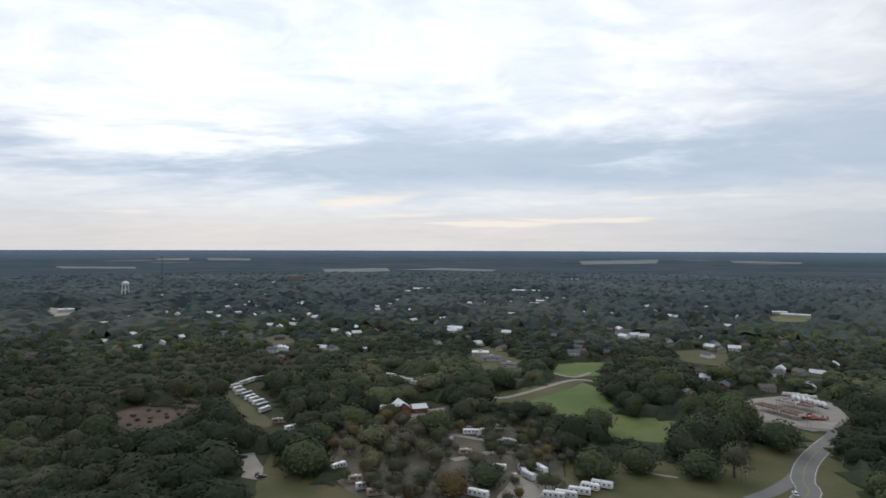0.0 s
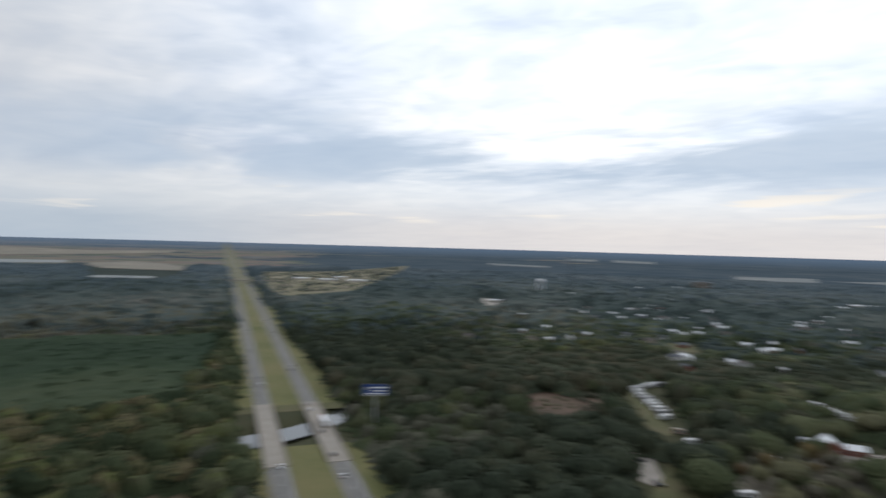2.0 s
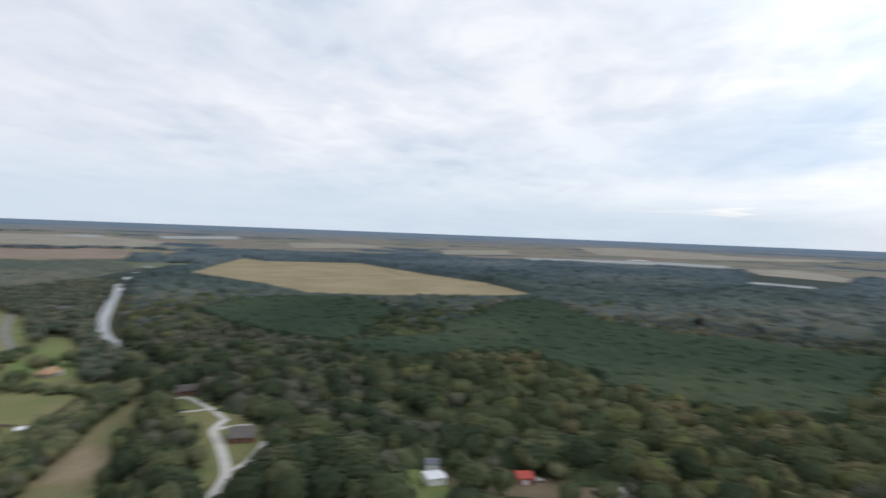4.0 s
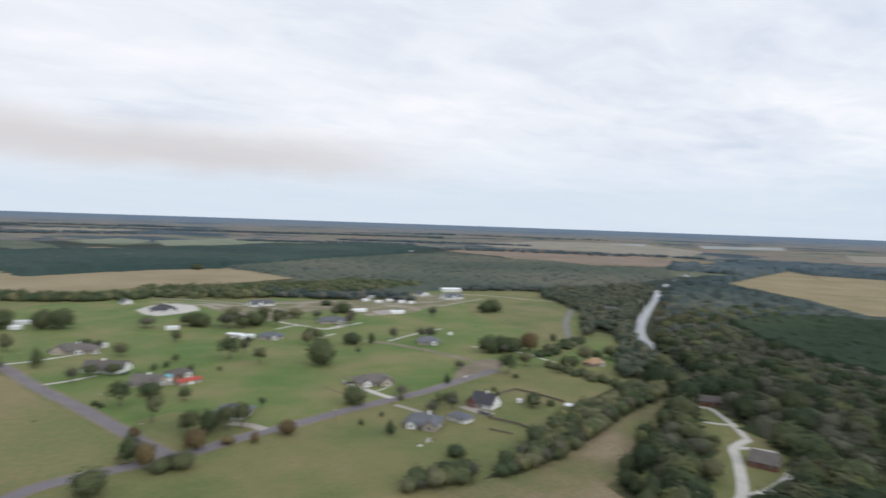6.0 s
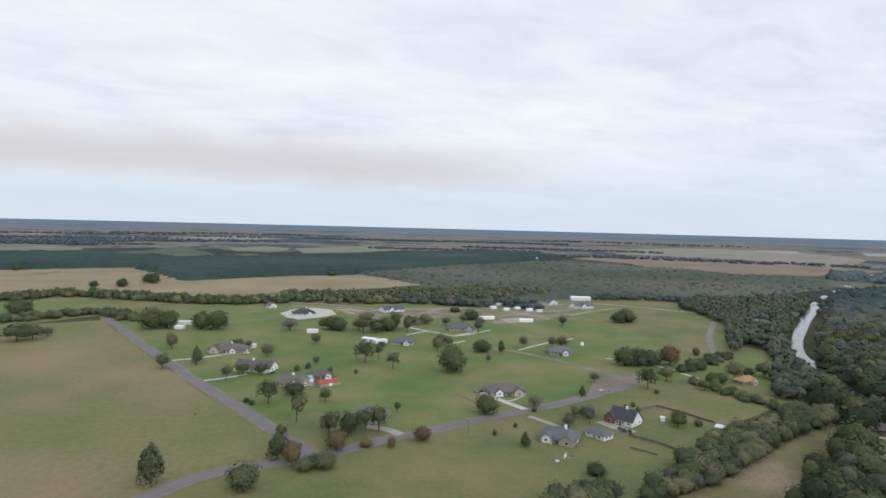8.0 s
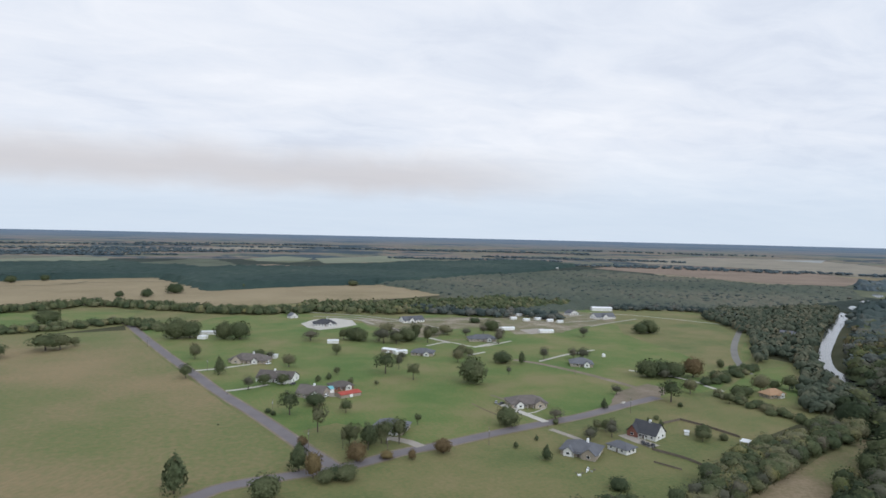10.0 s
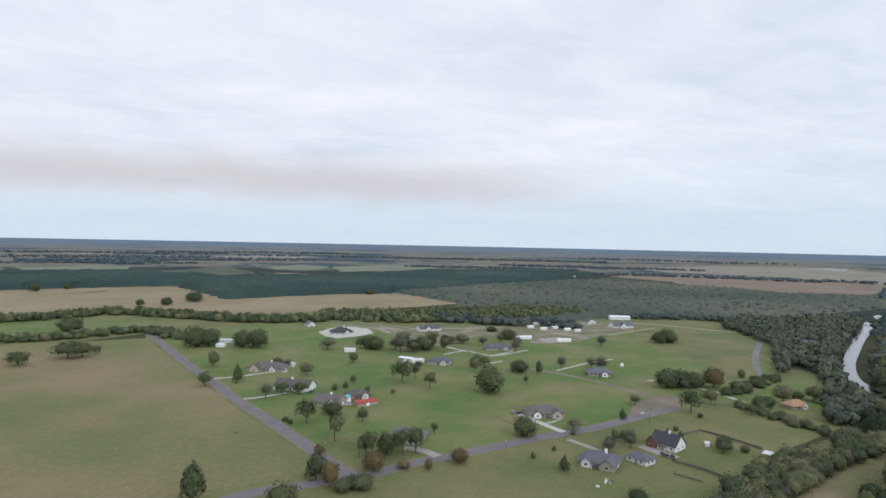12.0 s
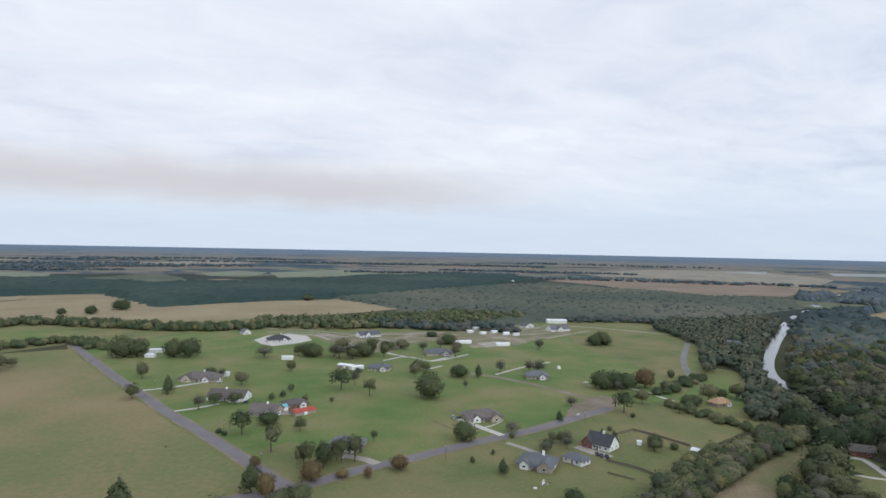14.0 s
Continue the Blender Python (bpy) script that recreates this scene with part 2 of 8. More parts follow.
STUBBLE = material("grey_tan_stubble", [(0.19, 0.155, 0.085), (0.25, 0.20, 0.12), (0.30, 0.245, 0.15)], 0.008, 0.12, 0.95, 0.3, contrast=0.15)
PATCHY = material("grass_and_gravel", [(0.10, 0.125, 0.045), (0.14, 0.14, 0.07), (0.22, 0.185, 0.13), (0.36, 0.33, 0.28)], 0.03, 0.4, 0.95, 0.3, contrast=0.14)
REED = material("red_brown_marsh", [(0.14, 0.11, 0.08), (0.20, 0.15, 0.115), (0.26, 0.20, 0.15)], 0.006, 0.08, 0.95, 0.3, contrast=0.16)
ROUGH = material("rough_brown_grass", [(0.072, 0.080, 0.030), (0.100, 0.098, 0.044), (0.135, 0.112, 0.060)], 0.03, 0.4, 0.95, 0.4, contrast=0.14)
CAMP_DIRT = material("trampled_camp_ground", [(0.075, 0.078, 0.042), (0.105, 0.095, 0.066), (0.15, 0.135, 0.105), (0.24, 0.22, 0.185)], 0.035, 0.5, 0.95, 0.4, contrast=0.15)
STRIP = material("brown_and_green_grass", [(0.105, 0.122, 0.046), (0.150, 0.138, 0.064), (0.205, 0.160, 0.095), (0.26, 0.205, 0.135)], 0.02, 0.5, 0.95, 0.4, contrast=0.11)
CLEARED = material("cleared_brown_ground", [(0.058, 0.048, 0.030), (0.092, 0.066, 0.044), (0.122, 0.082, 0.058), (0.15, 0.108, 0.08)], 0.05, 0.5, 0.95, 0.5, contrast=0.15)
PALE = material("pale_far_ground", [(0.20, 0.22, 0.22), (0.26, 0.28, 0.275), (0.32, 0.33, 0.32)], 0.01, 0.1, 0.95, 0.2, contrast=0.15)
# field colours greyed and blued by haze painted into them
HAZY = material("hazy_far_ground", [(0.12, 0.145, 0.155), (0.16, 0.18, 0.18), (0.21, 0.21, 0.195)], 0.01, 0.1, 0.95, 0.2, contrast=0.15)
SHOULDER = material("pale_road_shoulder", [(0.13, 0.12, 0.075), (0.19, 0.155, 0.115), (0.26, 0.22, 0.18)], 0.05, 0.6, 0.95, 0.3, contrast=0.15)
BUFF = material("buff_far_field", [(0.17, 0.16, 0.13), (0.22, 0.20, 0.16), (0.27, 0.24, 0.19)], 0.008, 0.1, 0.95, 0.2, contrast=0.15)
PASTURE = material("grey_green_pasture", [(0.12, 0.145, 0.10), (0.16, 0.18, 0.125), (0.20, 0.21, 0.15)], 0.008, 0.1, 0.95, 0.2, contrast=0.15)
PAINT = material("road_paint", [(0.55, 0.55, 0.52), (0.72, 0.72, 0.70)], 0.3, 3.0, 0.8, 0.1)
YELLOW = material("yellow_road_paint", [(0.32, 0.25, 0.09), (0.40, 0.31, 0.12)], 0.3, 3.0, 0.8, 0.1)
ROOF_GREY = material("grey_shingles", [(0.085, 0.088, 0.10), (0.12, 0.125, 0.14), (0.155, 0.16, 0.175)], 0.3, 3.0, 0.9, 0.4, per_object=0.15)
ROOF_BROWN = material("brown_shingles", [(0.085, 0.074, 0.070), (0.122, 0.107, 0.100), (0.160, 0.143, 0.132)], 0.3, 3.0, 0.9, 0.4, per_object=0.15)
ROOF_TAN = material("tan_shingles", [(0.28, 0.17, 0.10), (0.36, 0.23, 0.14), (0.42, 0.28, 0.18)], 0.3, 3.0, 0.9, 0.4)
ROOF_DARK = material("charcoal_shingles", [(0.04, 0.042, 0.05), (0.06, 0.062, 0.07), (0.085, 0.088, 0.095)], 0.3, 3.0, 0.9, 0.4)
ROOF_WHITE = material("white_metal_roof", [(0.55, 0.57, 0.59), (0.68, 0.70, 0.72), (0.76, 0.78, 0.80)], 0.2, 2.0, 0.5, 0.1, per_object=0.12)
ROOF_RED = material("red_metal_roof", [(0.30, 0.04, 0.028), (0.42, 0.07, 0.045)], 0.3, 2.0, 0.5, 0.1)
RIB = material("red_brown_steel", [(0.11, 0.055, 0.042), (0.16, 0.08, 0.06)], 0.5, 3.0, 0.7, 0.1)
BRICK = material("red_brick", [(0.16, 0.065, 0.05), (0.23, 0.10, 0.075), (0.29, 0.14, 0.11)], 0.5, 5.0, 0.9, 0.3, per_object=0.12)
SIDING = material("white_siding", [(0.60, 0.60, 0.58), (0.72, 0.72, 0.70), (0.80, 0.80, 0.78)], 0.3, 3.0, 0.7, 0.1, per_object=0.1)
STUCCO = material("beige_brick", [(0.30, 0.25, 0.20), (0.38, 0.33, 0.27), (0.45, 0.40, 0.34)], 0.5, 5.0, 0.9, 0.2, per_object=0.15)
GLASS = material("dark_window_glass", [(0.02, 0.025, 0.03), (0.035, 0.04, 0.05)], 0.5, 2.0, 0.15, 0.0, spec=0.6)
WOODEN = material("weathered_wood", [(0.09, 0.075, 0.06), (0.16, 0.135, 0.11), (0.21, 0.18, 0.15)], 0.6, 6.0, 0.9, 0.3)
STEEL = material("galvanised_steel", [(0.35, 0.36, 0.37), (0.5, 0.51, 0.52)], 0.6, 4.0, 0.5, 0.1, metal=0.6)
WHITE = material("white_paint", [(0.66, 0.67, 0.68), (0.78, 0.79, 0.80), (0.85, 0.86, 0.87)], 0.4, 3.0, 0.4, 0.05, per_object=0.12)
BLUE = material("blue_sign_paint", [(0.02, 0.05, 0.17), (0.03, 0.07, 0.24)], 0.4, 3.0, 0.5, 0.05)
RUBBER = material("black_rubber", [(0.02, 0.02, 0.02), (0.04, 0.04, 0.04)], 1.0, 6.0, 0.9, 0.2)
TEAL = material("teal_tarpaulin", [(0.10, 0.32, 0.36), (0.20, 0.48, 0.52)], 0.4, 2.0, 0.6, 0.2)
RED = material("red_paint", [(0.35, 0.03, 0.025), (0.48, 0.06, 0.05)], 0.4, 3.0, 0.5, 0.05)
BLACK = material("dark_paint", [(0.02, 0.02, 0.024), (0.05, 0.05, 0.055)], 0.4, 3.0, 0.4, 0.05, per_object=0.3)
SILVER = material("silver_paint", [(0.30, 0.31, 0.33), (0.42, 0.43, 0.45)], 0.4, 3.0, 0.35, 0.05, metal=0.3, per_object=0.2)


def water_material():
    m = bpy.data.materials.new("river_water")
    m.use_nodes = True
    k = Nodes(m.node_tree)
    at = k.n("ShaderNodeNewGeometry").outputs["Position"]
    p = k.n("ShaderNodeBsdfPrincipled")
    k.put(p.inputs["Base Color"], k.ramp(k.noise(at, 0.03, 4), [(0.3, (0.06, 0.065, 0.06)), (0.7, (0.10, 0.105, 0.10))]))
    p.inputs["Roughness"].default_value, p.inputs["IOR"].default_value = 0.12, 1.5
    p.inputs["Specular IOR Level"].default_value = 1.0
    bp = k.n("ShaderNodeBump")
    bp.inputs["Strength"].default_value, bp.inputs["Distance"].default_value = 0.15, 0.3
    k.put(bp.inputs["Height"], k.noise(at, 0.5, 4))
    k.put(p.inputs["Normal"], bp.outputs[0])
    k.put(k.n("ShaderNodeOutputMaterial").inputs[0], p.outputs[0])
    return m


WATER = water_material()


def ground_material(name, dark, light, fields, limit):
    """Rough grass near by; far off a quilt of woods, pasture and stubble."""
    m = bpy.data.materials.new(name)
    m.use_nodes = True
    k = Nodes(m.node_tree)
    at = k.n("ShaderNodeNewGeometry").outputs["Position"]
    a, b = k.noise(at, 0.02, 5, 0.6), k.noise(at, 0.5, 6, 0.65)
    f = k.math("ADD", k.math("MULTIPLY", a, 0.65), k.math("MULTIPLY", b, 0.35))
    near = k.ramp(f, [(0.3, (0.040, 0.047, 0.025)), (0.5, (0.060, 0.062, 0.034)), (0.7, (0.085, 0.076, 0.046))])
    rr = k.n("ShaderNodeVectorMath", operation="LENGTH")
    k.put(rr.inputs[0], at)
    beyond = k.math("MAXIMUM", k.math("DIVIDE", k.math("SUBTRACT", rr.outputs["Value"], 2400), 2765), 0.0)
    spread = k.math("DIVIDE", 2400.0, k.math("MULTIPLY", k.math("SUBTRACT", 1.0, k.math("MINIMUM", beyond, 0.9)), k.math("MAXIMUM", k.math("MINIMUM", rr.outputs["Value"], 1e5), 2400.0)))
    wide = k.n("ShaderNodeVectorMath", operation="SCALE")
    k.put(wide.inputs[0], at), k.put(wide.inputs["Scale"], spread)
    near_at, at = at, wide.outputs[0]
    mp = k.n("ShaderNodeMapping")
    mp.inputs["Rotation"].default_value, mp.inputs["Scale"].default_value = (0, 0, radians(56)), (1 / 300, 1 / 520, 0)
    k.put(mp.inputs[0], at)
    warp = k.n("ShaderNodeVectorMath", operation="ADD")
    wn = k.n("ShaderNodeTexNoise")
    wn.inputs["Scale"].default_value = 0.004
    k.put(wn.inputs["Vector"], at)
    soft_warp = k.n("ShaderNodeVectorMath", operation="SCALE")
    k.put(soft_warp.inputs[0], wn.outputs["Color"])
    soft_warp.inputs["Scale"].default_value = 0.35
    k.put(warp.inputs[0], mp.outputs[0]), k.put(warp.inputs[1], soft_warp.outputs[0])
    vor = k.n("ShaderNodeTexVoronoi", feature="F1", distance="CHEBYCHEV")
    vor.inputs["Scale"].default_value, vor.inputs["Randomness"].default_value = 1.0, 0.8
    k.put(vor.inputs["Vector"], warp.outputs[0])
    ch = k.n("ShaderNodeSeparateColor")
    k.put(ch.inputs[0], vor.outputs["Color"])
    s2 = k.n("ShaderNodeSeparateXYZ")
    k.put(s2.inputs[0], at)
    # more open country to the south
    open_land = k.smooth(s2.outputs[1], 700, -900, -0.27, 0.20)
    pick = k.math("ADD", ch.outputs[0], open_land)
    tree = k.noise(at, 0.07, 4, 0.7)
    woods = k.ramp(k.math("ADD", k.math("MULTIPLY", tree, 0.45), k.math("MULTIPLY", k.noise(at, 0.006, 4, 0.6), 0.55)), [(0.36, dark), (0.64, light)])
    field = k.ramp(ch.outputs[1], [(i / len(fields), c) for i, c in enumerate(fields)], "CONSTANT")
    mulf = k.n("ShaderNodeVectorMath", operation="SCALE")
    k.put(mulf.inputs[0], field), k.put(mulf.inputs["Scale"], k.smooth(k.noise(at, 0.01, 5), 0.3, 0.7, 0.75, 1.2))
    far = k.mix(k.smooth(pick, limit, limit + 0.02), woods, mulf.outputs[0])
    # hedges and belts of trees along the edges of fields
    belt = k.n("ShaderNodeTexVoronoi", feature="DISTANCE_TO_EDGE")
    belt.inputs["Scale"].default_value, belt.inputs["Randomness"].default_value = 1.0, 0.8
    k.put(belt.inputs["Vector"], warp.outputs[0])
    far = k.mix(k.smooth(k.math("ADD", belt.outputs["Distance"], k.math("MULTIPLY", tree, 0.06)), 0.09, 0.05), far, woods)
    c = k.mix(k.smooth(rr.outputs["Value"], 1150, 1250), near, far)
    p = k.n("ShaderNodeBsdfPrincipled")
    k.put(p.inputs["Base Color"], c)
    p.inputs["Roughness"].default_value, p.inputs["Specular IOR Level"].default_value = 0.95, 0.1
    bp = k.n("ShaderNodeBump")
    bp.inputs["Strength"].default_value, bp.inputs["Distance"].default_value = 0.5, 0.5
    k.put(bp.inputs["Height"], b)
    k.put(p.inputs["Normal"], bp.outputs[0])
    k.put(k.n("ShaderNodeOutputMaterial").inputs[0], p.outputs[0])
    return m


COUNTRY = ground_material("countryside", (0.020, 0.030, 0.026), (0.045, 0.060, 0.050), [(0.20, 0.17, 0.11), (0.125, 0.138, 0.09), (0.23, 0.18, 0.13), (0.10, 0.115, 0.085), (0.24, 0.215, 0.15)], 0.70)


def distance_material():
    """The plain beyond: dark woods, long pale fields and stubble, with blue haze painted in towards the horizon."""
    m = bpy.data.materials.new("hazed_distance")
    m.use_nodes = True
    k = Nodes(m.node_tree)
    at = k.n("ShaderNodeNewGeometry").outputs["Position"]
    rr = k.n("ShaderNodeVectorMath", operation="LENGTH")
    k.put(rr.inputs[0], at)
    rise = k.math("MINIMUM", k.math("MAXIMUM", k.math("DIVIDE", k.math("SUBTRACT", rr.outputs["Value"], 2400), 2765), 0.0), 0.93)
    way = k.n("ShaderNodeVectorMath", operation="NORMALIZE")
    k.put(way.inputs[0], at)
    wide = k.n("ShaderNodeVectorMath", operation="SCALE")  # places on the flat land that the rising backdrop stands for
    k.put(wide.inputs[0], way.outputs[0]), k.put(wide.inputs["Scale"], k.math("DIVIDE", 2.4, k.math("SUBTRACT", 1.0, rise)))
    land = wide.outputs[0]  # in kilometres
    sep = k.n("ShaderNodeSeparateXYZ")
    k.put(sep.inputs[0], way.outputs[0])
    south = k.smooth(k.math("ADD", k.math("MULTIPLY", sep.outputs[1], -0.85), k.math("MULTIPLY", sep.outputs[0], -0.52)), -0.65, 0.35)
    big, mid, fine = k.noise(land, 0.55, 4, 0.6), k.noise(land, 1.7, 4, 0.65), k.noise(land, 6.0, 4, 0.7)
    patch = k.math("ADD", k.math("MULTIPLY", big, 0.55), k.math("MULTIPLY", mid, 0.45))
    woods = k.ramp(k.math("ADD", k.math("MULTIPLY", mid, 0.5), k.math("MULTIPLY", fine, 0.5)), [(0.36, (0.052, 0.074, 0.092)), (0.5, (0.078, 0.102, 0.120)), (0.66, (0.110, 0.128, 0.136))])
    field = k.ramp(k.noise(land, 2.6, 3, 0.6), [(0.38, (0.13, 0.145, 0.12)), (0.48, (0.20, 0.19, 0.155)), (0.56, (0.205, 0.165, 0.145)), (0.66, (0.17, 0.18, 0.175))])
    limit = k.smooth(south, 0.0, 1.0, 0.585, 0.445)
    open_land = k.smooth(k.math("SUBTRACT", patch, limit), 0.0, 0.015)
    hedge = k.smooth(fine, 0.56, 0.62, 0.0, 0.8)
    c = k.mix(open_land, woods, k.mix(hedge, field, woods))
    # far haze as paint: base colour fades to blue near the horizon
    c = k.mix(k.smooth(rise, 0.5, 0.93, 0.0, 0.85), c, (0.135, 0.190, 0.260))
    p = k.n("ShaderNodeBsdfPrincipled")
    k.put(p.inputs["Base Color"], c)
    p.inputs["Roughness"].default_value, p.inputs["Specular IOR Level"].default_value = 0.95, 0.0
    k.put(k.n("ShaderNodeOutputMaterial").inputs[0], p.outputs[0])
    return m


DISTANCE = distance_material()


# ---- building helpers ----
def mesh_np(name, verts, tris, mat, tint=None, which=None, smooth=None):
    """A mesh from arrays of points and triangles. which: the material of each triangle, where mat is a list."""
    me = bpy.data.meshes.new(name)
    verts, tris = np.asarray(verts, np.float32), np.asarray(tris, np.int32)
    me.vertices.add(len(verts)), me.loops.add(tris.size), me.polygons.add(len(tris))
    me.vertices.foreach_set("co", verts.ravel())
    me.loops.foreach_set("vertex_index", tris.ravel())
    me.polygons.foreach_set("loop_start", np.arange(0, tris.size, 3, dtype=np.int32))
    if tint is not None:
        me.attributes.new("tint", "FLOAT", "POINT").data.foreach_set("value", np.asarray(tint, np.float32))
    if tint is not None:
        me.polygons.foreach_set("use_smooth", np.ones(len(tris), bool) if smooth is None else smooth)
    for m in mat if which is not None else [mat]:
        me.materials.append(m)
    if which is not None:
        me.polygons.foreach_set("material_index", np.asarray(which, np.int32))
    me.update(calc_edges=True)
    return me


def mesh_of(name, bm, mat, smooth=False):
    me = bpy.data.meshes.new(name)
    bm.to_mesh(me)
    bm.free()
    me.materials.append(mat)
    if smooth:
        for p in me.polygons:
            p.use_smooth = True
    return me


def part(name, bm, mat, parent, label=""):
    """One mesh object under a thing or under a part."""
    ob = new(name, mesh_of(name, bm, mat))
    ob.parent = parent
    return tagged(ob, label)


def thing(name, at, turn, label, category, group="", kind=""):
    ob = new(name)
    ob.empty_display_size = 0.5
    ob.matrix_basis = pose(at[0], at[1], at[2] if len(at) > 2 else 0, 0, 0, turn)
    return tagged(ob, label, category, group, kind)


def box(bm, x0, y0, z0, x1, y1, z1, bevel=0.0):
    r = bmesh.ops.create_cube(bm, size=1)["verts"]
    for v in r:
        v.co = Vector(((x0 + x1) / 2 + v.co.x * (x1 - x0), (y0 + y1) / 2 + v.co.y * (y1 - y0), (z0 + z1) / 2 + v.co.z * (z1 - z0)))
    if bevel:
        bmesh.ops.bevel(bm, geom=list({e for v in r for e in v.link_edges}), offset=bevel, segments=2, affect="EDGES")
    return bm


def boxes(*dims, bevel=0.0):
    bm = bmesh.new()
    for d in dims:
        box(bm, *d, bevel=bevel)
    return bm


def tube(bm, a, b, r0, r1=None, n=8):
    """A tapered round bar from a to b."""
    a, b = Vector(a), Vector(b)
    m = Matrix.Translation((a + b) / 2) @ (b - a).to_track_quat("Z", "Y").to_matrix().to_4x4()
    bmesh.ops.create_cone(bm, cap_ends=True, segments=n, radius1=r0, radius2=r0 if r1 is None else r1, depth=(b - a).length, matrix=m)
    return bm


RIVER = [(-2105, -1080), (-1594, -874), (-1134, -673), (-1042, -630), (-822, -513), (-705, -446), (-617, -394), (-554, -350), (-526, -320), (-483, -272), (-455, -248), (-428, -230), (-395, -185), (-365, -90), (-330, 40), (-300, 160), (-281, 224), (-283, 268), (-305, 330)]
RIVER_W = [14, 11, 7, 11, 17, 19, 20, 13, 9, 9, 13, 9, 6, 6, 6, 12, 36, 20, 6]


def to_line(px, py, line):
    """Distance from points to a polyline, and how far along it the foot lies (in segments)."""
    best, where = np.full(np.shape(px), 1e9), np.zeros(np.shape(px))
    for i in range(len(line) - 1):
        (ax, ay), (bx, by) = line[i], line[i + 1]
        dx, dy = bx - ax, by - ay
        f = np.clip(((px - ax) * dx + (py - ay) * dy) / (dx * dx + dy * dy), 0, 1)
        d = np.hypot(px - ax - f * dx, py - ay - f * dy)
        where = np.where(d < best, i + f, where)
        best = np.minimum(d, best)
    return best, where


def river_gap(px, py):
    """Metres from the water's edge, negative on the water."""
    d, f = to_line(px, py, RIVER)
    return d - np.interp(f, range(len(RIVER)), RIVER_W) / 2


def ground_z(px, py):
    """Height of the land: flat, with the river's bed, and rising gently towards the far horizon."""
    r = np.hypot(px, py)
    far = np.where(r > 2400, 110 - r * (1 - (r - 2400) / 2765) / 21.82, 0)
    bed = np.clip((4 - river_gap(px, py)) / 8, 0, 1)
    return np.maximum(far, 0) - 4.0 * bed * bed * (3 - 2 * bed)


def inside(px, py, poly):
    c = np.zeros(np.shape(px), bool)
    for (ax, ay), (bx, by) in zip(poly, poly[1:] + poly[:1]):
        hit = (ay > py) != (by > py)
        c ^= hit & (px < (bx - ax) * (py - ay) / (by - ay if by != ay else 1e-9) + ax)
    return c


def sheet(name, poly, mat, z, label, category="field", rough_edge=0.0, cell=None):
    """A flat patch of ground within a polygon."""
    pts = [Vector((*p, 0)) for p in poly]
    if rough_edge:
        out = []
        for a, b in zip(pts, pts[1:] + pts[:1]):
            n = max(1, int((b - a).length / (rough_edge * 4)))
            side = Vector((-(b - a).y, (b - a).x, 0)).normalized()
            for i in range(n):
                q = a.lerp(b, i / n)
                out.append(q + side * rough_edge * noise.noise(q * 0.09 / max(rough_edge, 1) * 2))
        pts = out
    bm = bmesh.new()
    f = bm.faces.new([bm.verts.new(p) for p in pts])
    if f.normal.z < 0 or f.calc_area() and (f.normal_update() or f.normal.z < 0):
        f.normal_flip()
    bmesh.ops.triangulate(bm, faces=bm.faces[:])
    for v in bm.verts:
        v.co.z = z + float(max(0.0, ground_z(v.co.x, v.co.y)))
    ob = new(name, mesh_of(name, bm, mat))
    return tagged(ob, label, category, kind="structure")


def smooth_line(line, step=6.0):
    """A polyline rounded by Catmull-Rom."""
    p = [Vector((*q, 0)) for q in line]
    p = [2 * p[0] - p[1]] + p + [2 * p[-1] - p[-2]]
    out = []
    for i in range(1, len(p) - 2):
        n = max(1, int((p[i + 1] - p[i]).length / step))
        for j in range(n):
            t = j / n
            out.append(0.5 * ((2 * p[i]) + (p[i + 1] - p[i - 1]) * t + (2 * p[i - 1] - 5 * p[i] + 4 * p[i + 1] - p[i + 2]) * t * t + (3 * p[i] - p[i - 1] - 3 * p[i + 1] + p[i + 2]) * t ** 3))
    return out + [p[-2]]


def strip(bm, line, width, z, shift=0.0, thick=0.0, gaps=None):
    """A band along a line. gaps: (on, off) metres for dashes."""
    pts = line if isinstance(line[0], Vector) else smooth_line(line)
    left, right, along, d = [], [], 0.0, []
    for i, q in enumerate(pts):
        t = (pts[min(i + 1, len(pts) - 1)] - pts[max(i - 1, 0)]).normalized()
        n = Vector((-t.y, t.x, 0))
        wd = width[i] if isinstance(width, list) else width
        zz = Vector((0, 0, z))
        left.append(q + n * (shift + wd / 2) + zz), right.append(q + n * (shift - wd / 2) + zz)
        along += (q - pts[i - 1]).length if i else 0
        d.append(along)
    for i in range(len(pts) - 1):
        if gaps and d[i] % sum(gaps) > gaps[0]:
            continue
        c = [right[i], right[i + 1], left[i + 1], left[i]]
        bm.faces.new([bm.verts.new(v) for v in c])
    bmesh.ops.remove_doubles(bm, verts=bm.verts[:], dist=0.001)
    if thick:
        geo = bmesh.ops.extrude_face_region(bm, geom=bm.faces[:])["geom"]
        for v in geo:
            if isinstance(v, bmesh.types.BMVert):
                v.co.z += thick
    return bm


def road(name, line, width, mat, label, z=0.14, category="road"):
    ob = new(name, mesh_of(name, strip(bmesh.new(), line, width, z), mat))
    return tagged(ob, label, category, kind="structure")


